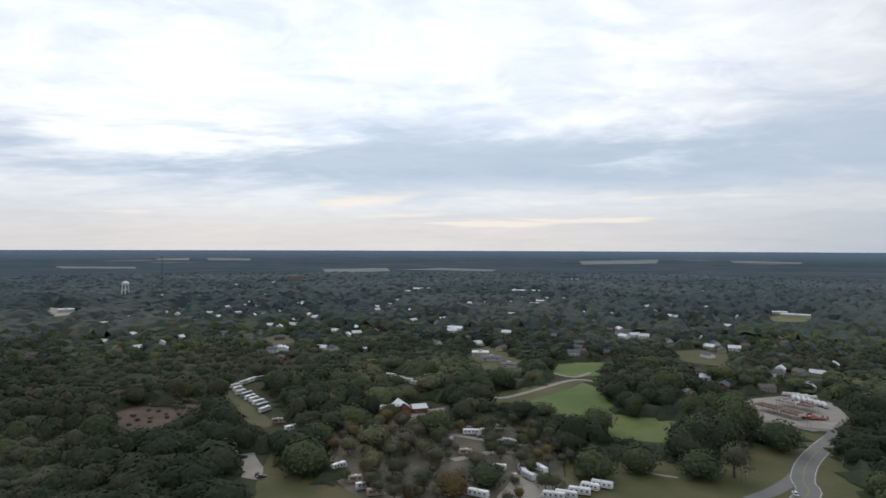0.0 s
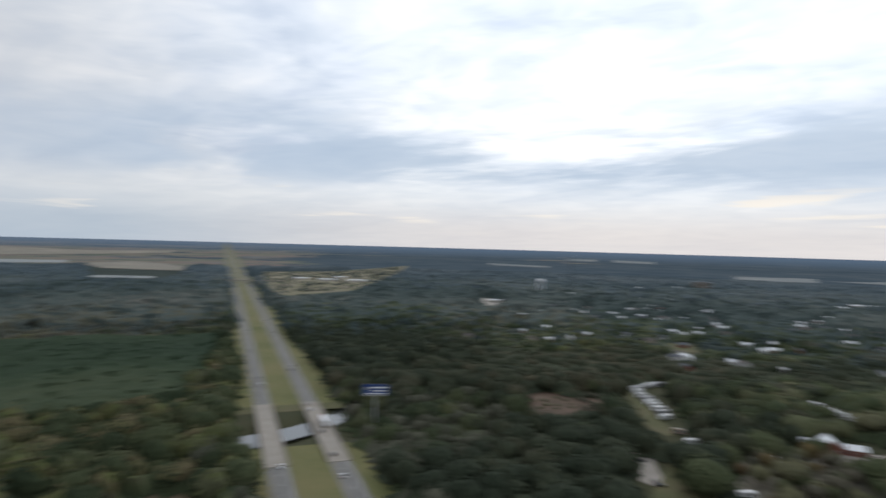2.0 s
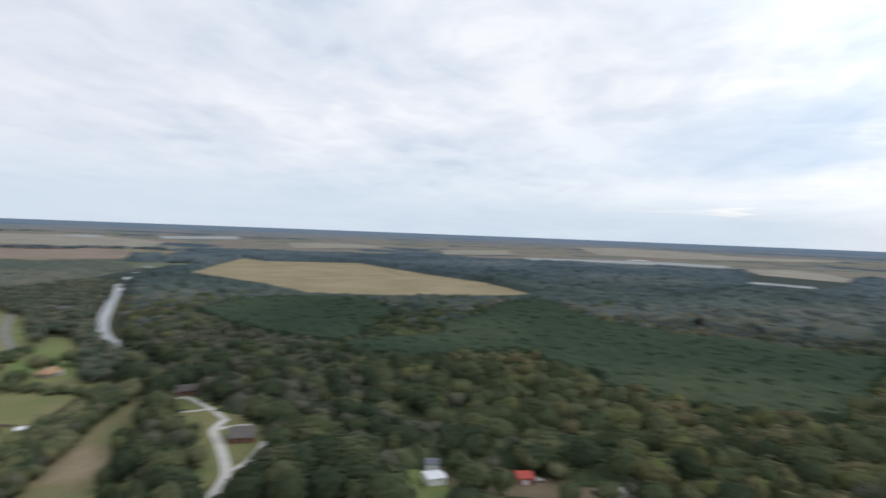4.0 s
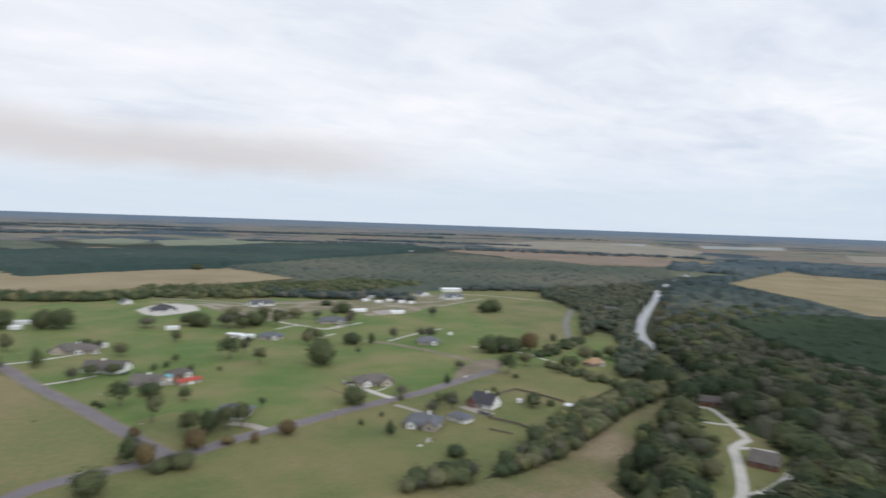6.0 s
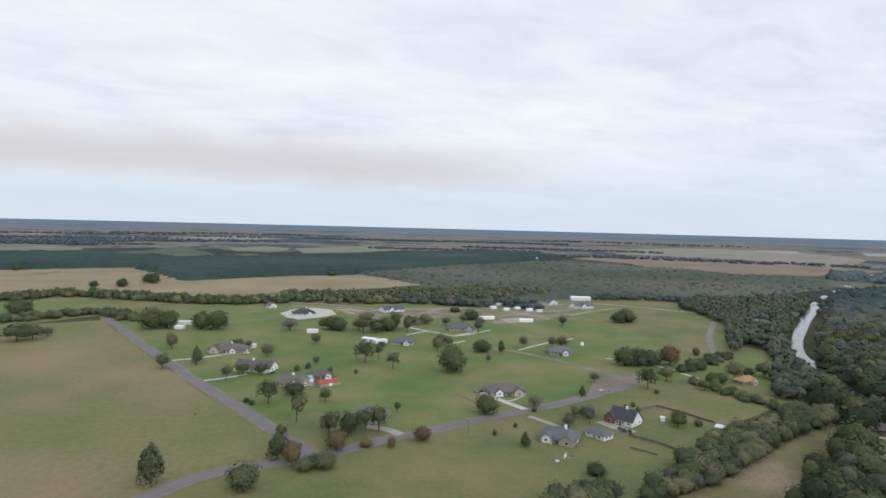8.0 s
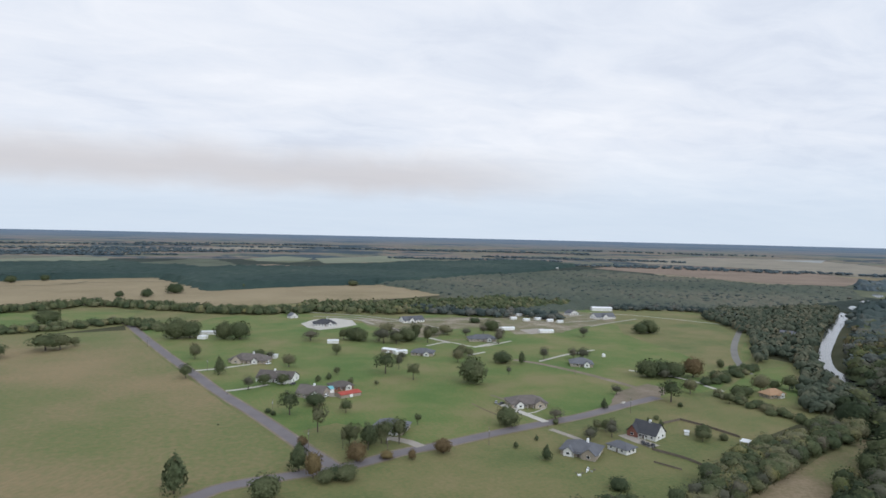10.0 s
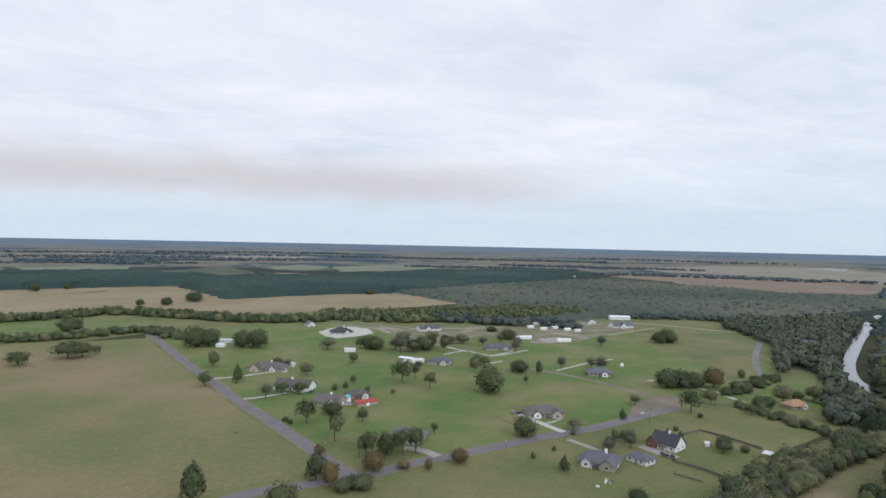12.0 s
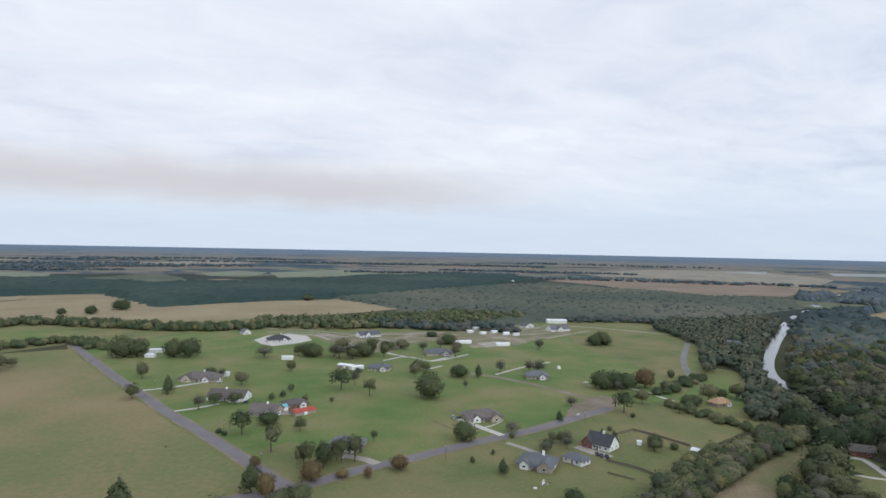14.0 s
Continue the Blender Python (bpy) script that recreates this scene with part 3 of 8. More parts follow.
# ---- the ground ----
def build_land(name, rings, mat, label, hub):
    rings = np.asarray(rings)
    n = 480
    a = np.arange(n) * 2 * np.pi / n
    rr, aa = np.meshgrid(rings, a, indexing="ij")
    x, y = (rr * np.cos(aa)).ravel(), (rr * np.sin(aa)).ravel()
    v = np.stack([x, y, ground_z(x, y)], 1)
    i, j = np.meshgrid(np.arange(len(rings) - 1), np.arange(n), indexing="ij")
    p, q = i * n + j, i * n + (j + 1) % n
    tris = np.concatenate([np.stack([p, p + n, q + n], -1).reshape(-1, 3), np.stack([p, q + n, q], -1).reshape(-1, 3)])
    if hub:
        v = np.vstack([v, [[0, 0, 0]]])
        tris = np.concatenate([tris, np.stack([np.full(n, len(v) - 1), np.arange(n), (np.arange(n) + 1) % n], 1)])
    tagged(new(name, mesh_np(name, v, tris, mat)), label, name, kind="structure")


build_land("ground", np.concatenate([np.linspace(0, 200, 8)[1:], np.arange(206, 640, 6), np.geomspace(650, 2400, 50), [2500]]), COUNTRY, "flat green and brown countryside", True)
build_land("backdrop", np.linspace(2500, 4880, 40), DISTANCE, "distant blue-green woods and fields, haze in their colour, rising to the horizon", False)
rv = smooth_line(RIVER, 12)
wide = list(np.interp(np.linspace(0, len(RIVER) - 1, len(rv)), range(len(RIVER)), RIVER_W) + 5.0)
ob = new("water", mesh_of("water", strip(bmesh.new(), rv, [float(x) for x in wide], -1.8), WATER))
tagged(ob, "still grey river reflecting the cloudy sky", "river", kind="structure")

# ---- fields and meadows ----
HIGHWAY_DIR, HIGHWAY_SIDE = Vector((-0.833, 0.553, 0)), Vector((0.553, 0.833, 0))


def along(s, n, z=0.0):
    """A place beside the highway: s metres along it, n metres across."""
    v = HIGHWAY_DIR * s + HIGHWAY_SIDE * n
    return Vector((v.x, v.y, z))


field_west = [(28.7, -742.2), (-3.0, -575.9), (-41.4, -400.5), (-63.7, -301.8), (-49.7, -283.9), (-8.6, -271.4), (-20, -190), (130, -190), (420, -300), (520, -700), (251.6, -713.4), (149.2, -725.9), (88.1, -736.2)]
neighbourhood = [(24.8, -741.0), (-3.0, -597.2), (-42.9, -415.3), (-72.5, -280.2), (-105.5, -285.8), (-178.2, -298.2), (-247.6, -305.2), (-323.4, -320.3), (-378.5, -320.3), (-522.0, -404.4), (-677.2, -541.8), (-677, -633), (-614, -763), (-451.6, -763.5), (-277.3, -761.5), (-173.3, -837.5), (-69.2, -818.8), (-3.4, -741.0)]
meadow_south = [(-61.5, -266.8), (-89.6, -272.9), (-134.1, -280.0), (-212.4, -292.0), (-257.8, -301.5), (-322.6, -314.3), (-372.9, -315.5), (-374.7, -245.7), (-293.4, -236.3), (-254.2, -213.9), (-226.0, -205.4), (-188.7, -198.0), (-60, -150), (60, -170)]
strip_field = [(-197.6, -175.8), (-229.5, -178.7), (-277.4, -191.4), (-342.6, -207.2), (-374.8, -213.3), (-385.9, -209.9), (-334.6, -183.0), (-305.4, -173.9), (-281.4, -169.5), (-251.0, -153.5), (-218.6, -146.5), (-190, -60), (-150, -190)]
sheet("field_0", [(33.5, -787.3), (-71.1, -840.9), (-180.9, -874.5), (-388, -821), (-655, -815), (-905, -771), (-856, -670), (-527.5, -402.5), (-532.2, -360.8), (-388.5, -249.4), (-286.7, -227.3), (-205.9, -188.2), (-60, -150), (60, -170), (130, -192), (-10, -215), (-8.7, -274.9)], MEADOW, 0.025, "rough olive grass round the gardens", "grass")
sheet("field_21", [(233 * math.cos(k * math.pi / 30), 233 * math.sin(k * math.pi / 30)) for k in range(60)], ROUGH, 0.012, "rough brown grass below", "grass")
sheet("field_22", [(275.7, -706.9), (144.8, -704.4), (33.0, -778.0), (-175.8, -849.5), (-195, -944), (90, -1060), (215, -1044), (400, -1024)], MEADOW, 0.02, "rough olive grass between hedges", "grass")
sheet("field_1", field_west, HAY, 0.05, "mown olive and brown hay field beside the road", rough_edge=1.5)
sheet("field_2", neighbourhood, LAWN, 0.05, "bright green lawns between the houses", "lawn")
sheet("field_3", meadow_south, MEADOW, 0.06, "olive meadow beside the country road", rough_edge=1.5)
sheet("field_23", [(-165.4, -167.8), (-212.3, -175.0), (-262.9, -189.8), (-350.1, -218.4), (-394.7, -230.7), (-379.6, -210.4), (-233.7, -133.9)], ROUGH, 0.03, "rough grass at the foot of the hedge", "grass")
sheet("field_4", strip_field, STRIP, 0.07, "long brown grass strip between hedges", rough_edge=2)
sheet("field_5", [(301.2, -793.5), (160.8, -781.5), (95.3, -796.1), (34.0, -826.3), (22.0, -889.4), (99, -934), (192, -935), (355, -936)], LAWN, 0.05, "narrow green pasture between hedges", rough_edge=3)
sheet("field_6", [(378, -1515), (254, -1578), (-4, -1625), (-94, -1250), (-314, -1324), (-450, -1386), (-487, -1206), (-506, -1027), (-352, -972), (-226, -951), (-68, -945), (62, -993), (159, -991), (243, -971)], STUBBLE, 0.06, "tan stubble field beyond the hedge", rough_edge=4)
sheet("field_7", [(-1289, -634), (-1944, -771), (-1813, -649), (-1907, -372), (-1536, -126), (-1364, 16), (-1141, 108), (-1088, 34), (-1012, -138), (-993, -287), (-1116, -398)], TAN, 0.06, "large tan hay field behind the pine woods", rough_edge=4)
sheet("marsh", [(-1447, -1802), (-1907, -1993), (-2148, -1701), (-2136, -1404), (-2001, -1148), (-1621, -987), (-1479, -1102), (-1467, -1360)], REED, 0.5, "red-brown strip of marsh behind the woods", "marsh", rough_edge=5)
sheet("marsh", [(-2028, -2374), (-2686, -2419), (-3090, -2098), (-3024, -1791), (-2852, -1520), (-2148, -1232), (-2228, -1764), (-1981, -2070)], BUFF, 0.7, "dull buff marsh grass behind the woods", "marsh", rough_edge=8)
for poly in ([(470, -2380), (288, -2635), (156, -2512), (148, -2253), (428, -2168)], [(-334, -2528), (-519, -2757), (-598, -2560), (-495, -2298), (-332, -2287)], [(-605, -2560), (-980, -2798), (-1182, -2553), (-780, -2228), (-539, -2136)], [(-153, -1932), (-238, -2057), (-225, -1873), (-157, -1795)]):
    sheet("far_field", poly, PASTURE, 0.6, "pale green far pasture between woods", "field", rough_edge=5)
for poly in ([(585, -3641), (469, -3829), (313, -3787), (435, -3552)], [(-7, -3334), (-534, -3686), (-807, -3460), (-356, -3198)]):
    sheet("far_field", poly, BUFF, 0.6, "pale far field between woods", "field", rough_edge=8)
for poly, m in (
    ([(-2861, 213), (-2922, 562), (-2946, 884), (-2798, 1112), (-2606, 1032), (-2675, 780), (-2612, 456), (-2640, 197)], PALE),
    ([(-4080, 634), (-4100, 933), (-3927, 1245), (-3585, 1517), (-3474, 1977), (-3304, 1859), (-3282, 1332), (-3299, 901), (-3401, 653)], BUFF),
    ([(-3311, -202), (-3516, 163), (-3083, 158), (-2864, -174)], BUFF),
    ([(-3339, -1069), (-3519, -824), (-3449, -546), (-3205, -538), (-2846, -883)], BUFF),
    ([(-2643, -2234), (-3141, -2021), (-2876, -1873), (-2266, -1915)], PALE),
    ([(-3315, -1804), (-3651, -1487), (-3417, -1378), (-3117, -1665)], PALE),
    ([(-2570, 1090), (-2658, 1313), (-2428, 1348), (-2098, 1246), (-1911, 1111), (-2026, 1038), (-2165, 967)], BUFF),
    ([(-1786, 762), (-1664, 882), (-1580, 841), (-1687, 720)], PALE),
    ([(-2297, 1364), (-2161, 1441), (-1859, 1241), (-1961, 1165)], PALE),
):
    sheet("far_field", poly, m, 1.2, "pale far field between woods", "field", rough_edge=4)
TRACK = material("dark_grass_track", [(0.09, 0.085, 0.05), (0.14, 0.12, 0.07)], 0.05, 0.5, 0.95, 0.3)
for line, wd in (([(303, -1550), (150, -1584), (-34, -1460)], 8), ([(167, -1386), (-6, -1401), (-207, -1256)], 7), ([(262, -1339), (164, -1359), (126, -1435)], 6), ([(-1226, -455), (-1318, -356), (-1460, -215)], 5), ([(-1992, -361), (-1680, -264), (-1443, -179)], 4), ([(-1785, -639), (-1641, -539), (-1847, -360)], 5)):
    road("field_track", line, wd, TRACK, "dark grassy track across the hay field", z=0.3, category="track")
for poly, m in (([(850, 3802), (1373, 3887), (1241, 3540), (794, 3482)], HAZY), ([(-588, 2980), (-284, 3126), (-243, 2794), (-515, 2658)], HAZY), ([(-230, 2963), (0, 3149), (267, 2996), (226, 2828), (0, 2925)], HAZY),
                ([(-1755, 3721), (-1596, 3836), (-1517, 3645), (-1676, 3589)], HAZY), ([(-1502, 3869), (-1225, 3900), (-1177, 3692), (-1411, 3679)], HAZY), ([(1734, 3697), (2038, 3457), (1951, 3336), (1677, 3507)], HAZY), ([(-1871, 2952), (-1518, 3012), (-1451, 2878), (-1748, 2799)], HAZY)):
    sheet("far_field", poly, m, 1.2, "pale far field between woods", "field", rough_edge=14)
sheet("field_9", [(-680, -809), (-868, -763), (-740, -687), (-686.1, -549.0), (-646.3, -505.3), (-471.0, -381.5), (-426.6, -372.9), (-462.4, -424.1), (-493.6, -551.7)], MEADOW, 0.09, "olive meadow with a pale fence line", rough_edge=2)
sheet("field_10", [(-369.8, -303.2), (-388.2, -259.2), (-343.2, -253.2), (-317.9, -250.6), (-300.4, -264.5), (-358.6, -316.2)], MEADOW, 0.09, "green paddock behind the house", rough_edge=1)
sheet("field_11", [(43.9, 443.2), (75.6, 460.8), (110.2, 502.2), (124.7, 486.0), (120.1, 402.2), (153.9, 393.3), (134.5, 341.2), (118.1, 347.0), (99.2, 354.0), (84.0, 382.3), (65.0, 419.9)], LAWN, 0.08, "green meadow among the trees", rough_edge=2)
sheet("field_12", [(112.3, 586.3), (160.4, 593.0), (139.8, 529.4), (109.3, 519.7), (95.7, 538.3)], LAWN, 0.08, "small green field behind the meadow", rough_edge=2)
sheet("field_13", [(31.6, 454.9), (80.9, 493.4), (110.7, 515.2), (120.6, 506.6), (100.5, 477.8), (59.3, 435.2), (25.4, 422.4)], ROUGH, 0.10, "rough grass beside the track", rough_edge=1)
sheet("field_14", [(-220.3, 388.8), (-225.0, 413.3), (-215.7, 428.5), (-190.7, 425.7), (-185.6, 441.7), (-173.6, 455.5), (-157.7, 426.1), (-152.7, 394.8), (-163.6, 389.5), (-160.5, 372.3), (-170.6, 363.0), (-176.2, 350.0), (-191.5, 352.0)], CLEARED, 0.07, "brown cleared ground with brush in the woods", rough_edge=9)
sheet("field_15", [(-172.2, 466.4), (-162.7, 470.2), (-102.6, 377.7), (-110.3, 368.2), (-141.1, 405.8)], ROUGH, 0.08, "grass strip beside the parked trailers", rough_edge=1)
sheet("field_16", [(-87.4, 287.8), (-92.0, 327.6), (-84.8, 323.2), (-61.0, 295.2), (-35.3, 267.4), (-18.4, 241.4), (-76.5, 240.9)], ROUGH, 0.08, "rough green lawn beside the camp", rough_edge=2)
sheet("camp_ground", [(-52.1, 291.6), (-76.2, 368.6), (-53.0, 400.0), (-23.4, 400.4), (6.7, 429.8), (34.9, 388.0), (66.3, 329.2), (58.3, 289.0), (39.8, 241.8), (-18.4, 241.4)], CAMP_DIRT, 0.06, "worn dirt ground of the trailer camp", "camp ground", rough_edge=4)
sheet("lot_1", [(-33.1, 383.4), (-8.3, 391.3), (2.7, 419.1), (-16.5, 413.1), (-23.2, 396.4)], GRAVEL, 0.12, "pale gravel lot beside the barn", "parking lot", rough_edge=1)
sheet("lot_2", [(24.2, 267.9), (34.5, 292.4), (49.7, 302.2), (54.2, 289.0), (47.9, 268.1), (42.4, 257.6)], GRAVEL, 0.12, "pale gravel lot in the camp", "parking lot", rough_edge=1)
sheet("lot_3", [(-106.9, 322.1), (-101.1, 327.5), (-86.0, 296.4), (-87.4, 287.8), (-95.2, 291.2)], GRAVEL, 0.13, "gravel yard in the woods", "yard", rough_edge=2)
sheet("lot_4", [(214.5, 437.3), (228.9, 447.3), (262.0, 458.1), (279.1, 435.0), (264.2, 394.6), (244.8, 372.2), (223.9, 367.4), (203.2, 390.0)], GRAVEL, 0.12, "trodden gravel yard of the roadside depot", "parking lot")
sheet("field_17", [(164.1, 269.0), (189.4, 305.1), (212.3, 330.7), (200.4, 301.3), (202.2, 276.8), (184.2, 242.9), (150.2, 242.6)], ROUGH, 0.08, "grass verge inside the road bend", "verge", rough_edge=1)
sheet("field_18", [(126.5, 268.7), (150.8, 297.1), (194.5, 339.9), (218.5, 354.3), (191.5, 321.5), (169.4, 295.8), (153.4, 281.7), (130.9, 267.5)], ROUGH, 0.08, "grass verge outside the road bend", "verge", rough_edge=1)
sheet("field_19", [(242.7, 660.2), (282.9, 668.4), (300.2, 626.7), (266.2, 566.7), (235.1, 594.4)], ROUGH, 0.08, "green clearing between the houses", rough_edge=9)
sheet("field_20", [(66.3, 329.2), (88.3, 343.7), (106.1, 329.6), (137.6, 324.5), (181.7, 358.1), (201.3, 386.2), (221.1, 362.9), (235.2, 358.7), (227.9, 340.2), (201.2, 290.3), (188.7, 242.9), (48.8, 241.9)], ROUGH, 0.055, "rough grass with a pale track", rough_edge=2)
sheet("yard_1", [(-265.2, -23.1), (-286.1, -20.8), (-287.3, 0.3), (-284.2, 19.0), (-272.8, 52.2), (-265.0, 73.6), (-253.8, 88.7), (-231.0, 85.9)], DIRT, 0.07, "bare earth yards at the edge of the woods", "yard", rough_edge=2)
sheet("yard_2", [(-244.1, 103.7), (-257.3, 126.4), (-246.2, 144.4), (-234.8, 146.6), (-216.3, 132.7), (-226.8, 99.1)], DIRT, 0.08, "muddy brown clearing with puddles", "clearing", rough_edge=3)
sheet("yard_3", [(-272.4, -36.9), (-281.1, -24.9), (-266.9, -10.8), (-239.7, -7.0), (-236.2, -31.4)], LAWN, 0.08, "bright green lawn beside the trailer", "lawn", rough_edge=1)
sheet("yard_4", [(-368.5, -190.6), (-381.5, -180.5), (-354.7, -134.5), (-310.7, -105.3), (-286.9, -99.8), (-252.8, -101.1), (-226.1, -100.1), (-223.6, -116.8), (-278.9, -146.9), (-328.0, -169.4)], MEADOW, 0.07, "wooded yard round the brown house", "yard", rough_edge=2)
sheet("yard_5", [(-374.0, -176.9), (-347.0, -138.3), (-339.2, -138.5), (-350.7, -155.3)], LAWN, 0.10, "green lawn beside the pale drive", "lawn")
sheet("yard_6", [(-157.8, -736.9), (-180.1, -765.8), (-207.5, -774.0), (-225.6, -746.9), (-219.0, -708.4), (-195.8, -692.2), (-167.3, -683.6), (-159.1, -703.8)], CONCRETE, 0.10, "pale gravel yard round a dark-roofed house", "yard", rough_edge=1)
sheet("needle_litter", [(-74.1, -337.5), (-95.3, -345.4), (-115.4, -323.7), (-126.4, -300.4), (-114.2, -278.1), (-98.8, -276.3), (-78.9, -284.8), (-73.5, -308.3)], MEADOW, 0.075, "brown needle litter on grass under pines", "grass", rough_edge=2)
sheet("yard_9", [(-238.6, -764.9), (-302.1, -746.2), (-387.9, -732.8), (-420.1, -711.5), (-414.0, -658.4), (-367.9, -642.8), (-310.4, -642.4), (-274.6, -595.9), (-247.0, -608.9), (-244.1, -672.5), (-230.6, -704.8)], PATCHY, 0.07, "patchy worn ground between far houses", "yard", rough_edge=3)
sheet("yard_10", [(-442.3, -741.7), (-556.4, -756.9), (-603.1, -695.7), (-560.9, -635.2), (-487.9, -615.1), (-419.8, -580.9), (-370.4, -588.4), (-378.0, -639.7)], PATCHY, 0.08, "patchy worn ground between far houses", "yard", rough_edge=3)
sheet("slab", [(-391.9, -616.5), (-426.5, -619.6), (-424.2, -592.6), (-386.2, -583.3)], GRAVEL, 0.12, "pale gravel slab of the building site", "slab", rough_edge=1)
sheet("yard_7", [(-382.9, -720.9), (-518.9, -719.6), (-532.9, -661.9), (-427.0, -580.3), (-375.6, -595.9), (-391.3, -675.1)], PATCHY, 0.09, "gravel building site with white trailers", "yard", rough_edge=2)
sheet("yard_8", [(-379.8, -316.5), (-456.5, -355.9), (-521.9, -364.3), (-440.7, -298.2), (-392.5, -271.1), (-372.2, -287.3)], LAWN, 0.085, "green garden at the edge of the wood", "lawn", rough_edge=1)
sheet("puddle", [(-231.2, 114.0), (-239.0, 120.4), (-237.8, 128.2), (-228.9, 129.0), (-224.4, 121.2)], WATER, 0.11, "shallow grey puddle in the mud", "puddle", rough_edge=1)

# ---- country roads and drives ----
ROAD_1 = [(32.8, -804.8), (21.9, -748.1), (-0.0, -630.9), (-15.8, -550.3), (-28.7, -491.9), (-37.8, -445.5), (-47.9, -405.3), (-56.5, -370.7), (-63.6, -338.6), (-69.6, -310.0), (-75.2, -286.4), (-77.9, -275.2)]
road("road_1", ROAD_1, 7.0, ASPHALT, "lilac-grey asphalt country road")
road("road_2", [(140, -165), (60, -212), (-12.8, -267.9), (-33.8, -276.4), (-56.1, -277.2), (-85.9, -278.9), (-111.7, -286.0), (-138.4, -289.2), (-168.7, -294.5), (-197.4, -298.7), (-242.6, -304.5), (-282.5, -314.1), (-319.5, -321.6)], 7.4, ASPHALT, "grey asphalt country road past the houses", z=0.15)
road("shoulder", ROAD_1, 10.0, SHOULDER, "pale worn shoulder of the country road", z=0.11, category="shoulder")
road("shoulder", [(140, -165), (60, -212), (-12.8, -267.9), (-33.8, -276.4), (-56.1, -277.2), (-85.9, -278.9), (-111.7, -286.0), (-138.4, -289.2), (-168.7, -294.5), (-197.4, -298.7), (-242.6, -304.5), (-282.5, -314.1), (-319.5, -321.6)], 10.4, SHOULDER, "pale worn shoulder of the country road", z=0.12, category="shoulder")
road("road_3", [(-322.2, -327.1), (-325.1, -349.9), (-321.7, -377.3), (-316.7, -406.1), (-304.4, -445.1), (-292.0, -467.0)], 6.5, SHOULDER, "pale worn earth lane across the lawns", z=0.13)
sheet("dirt_patch", [(-274.5, -318.3), (-305.7, -345.6), (-341.9, -353.8), (-347.0, -336.0), (-319.4, -318.7), (-293.1, -313.5)], SHOULDER, 0.125, "pale bare earth where the road ends", "dirt", rough_edge=1.5)
road("road_4", [(-681.7, -543.9), (-618.3, -498.3), (-553.3, -449.6), (-504.5, -408.2), (-472.2, -375.7), (-450.0, -349.9)], 6.5, HIGHWAY, "grey asphalt lane beside the woods")
road("road_5", [(-586, -728), (-635, -675), (-666, -613), (-693.7, -551.7)], 2.6, CONCRETE, "narrow pale concrete lane along the meadow", z=0.17)
road("road_6", [(-362.4, -397.1), (-370.7, -383.2), (-380.8, -362.8), (-384.2, -338.1), (-381.0, -333.7), (-379.8, -316.5)], 3.4, CONCRETE, "pale concrete drive to the house", category="drive")
road("road_7", [(-206.3, -347.5), (-208.5, -328.7), (-212.5, -302.3)], 5.0, CONCRETE, "white concrete drive of the brown-roofed house", z=0.18, category="drive")
road("road_8", [(-207.2, -320.1), (-217.3, -321.5), (-230.0, -327.6)], 1.6, CONCRETE, "narrow concrete path along the house", z=0.19, category="path")
road("road_9", [(-206.9, -289.6), (-210.6, -273.6), (-212.9, -253.6)], 4.0, GRAVEL, "pale gravel drive to the garage", z=0.16, category="drive")
road("road_10", [(-240.3, -266.5), (-241.1, -254.1), (-242.6, -244.1)], 8.0, GRAVEL, "gravel parking place beside the brick house", z=0.16, category="drive")
road("road_11", [(-28.0, -513.6), (-44.1, -514.6), (-57.6, -519.0), (-71.6, -523.5)], 3.6, CONCRETE, "pale concrete drive across the lawn", z=0.17, category="drive")
road("road_12", [(-43.6, -441.2), (-57.0, -443.1), (-73.5, -449.3)], 3.2, CONCRETE, "pale concrete drive to the cream house", z=0.17, category="drive")
road("road_13", [(-394.4, -481.8), (-353.8, -471.2), (-309.9, -453.3)], 3.2, CONCRETE, "pale concrete drive to the grey house", z=0.17, category="drive")
road("road_14", [(-179.5, -848.5), (-240.8, -794.9), (-282.2, -732.4), (-308.3, -650.9)], 3.5, GRAVEL, "pale gravel lane between the far houses", z=0.13, category="lane")
road("road_15", [(-244.7, -555.3), (-274.8, -565.9), (-290.8, -534.1), (-341.2, -552.2)], 3.2, CONCRETE, "pale drive between the far houses", z=0.14, category="drive")
road("road_16", [(-114.3, -309.9), (-123.0, -298.9), (-125.9, -290.3)], 6.0, GRAVEL, "gravel turning place beside the road", z=0.16, category="drive")
road("road_17", [(-92.0, -403.5), (-105.1, -409.6), (-115.5, -404.3)], 12.0, GRAVEL, "pale gravel yard behind the red shed", z=0.14, category="yard")
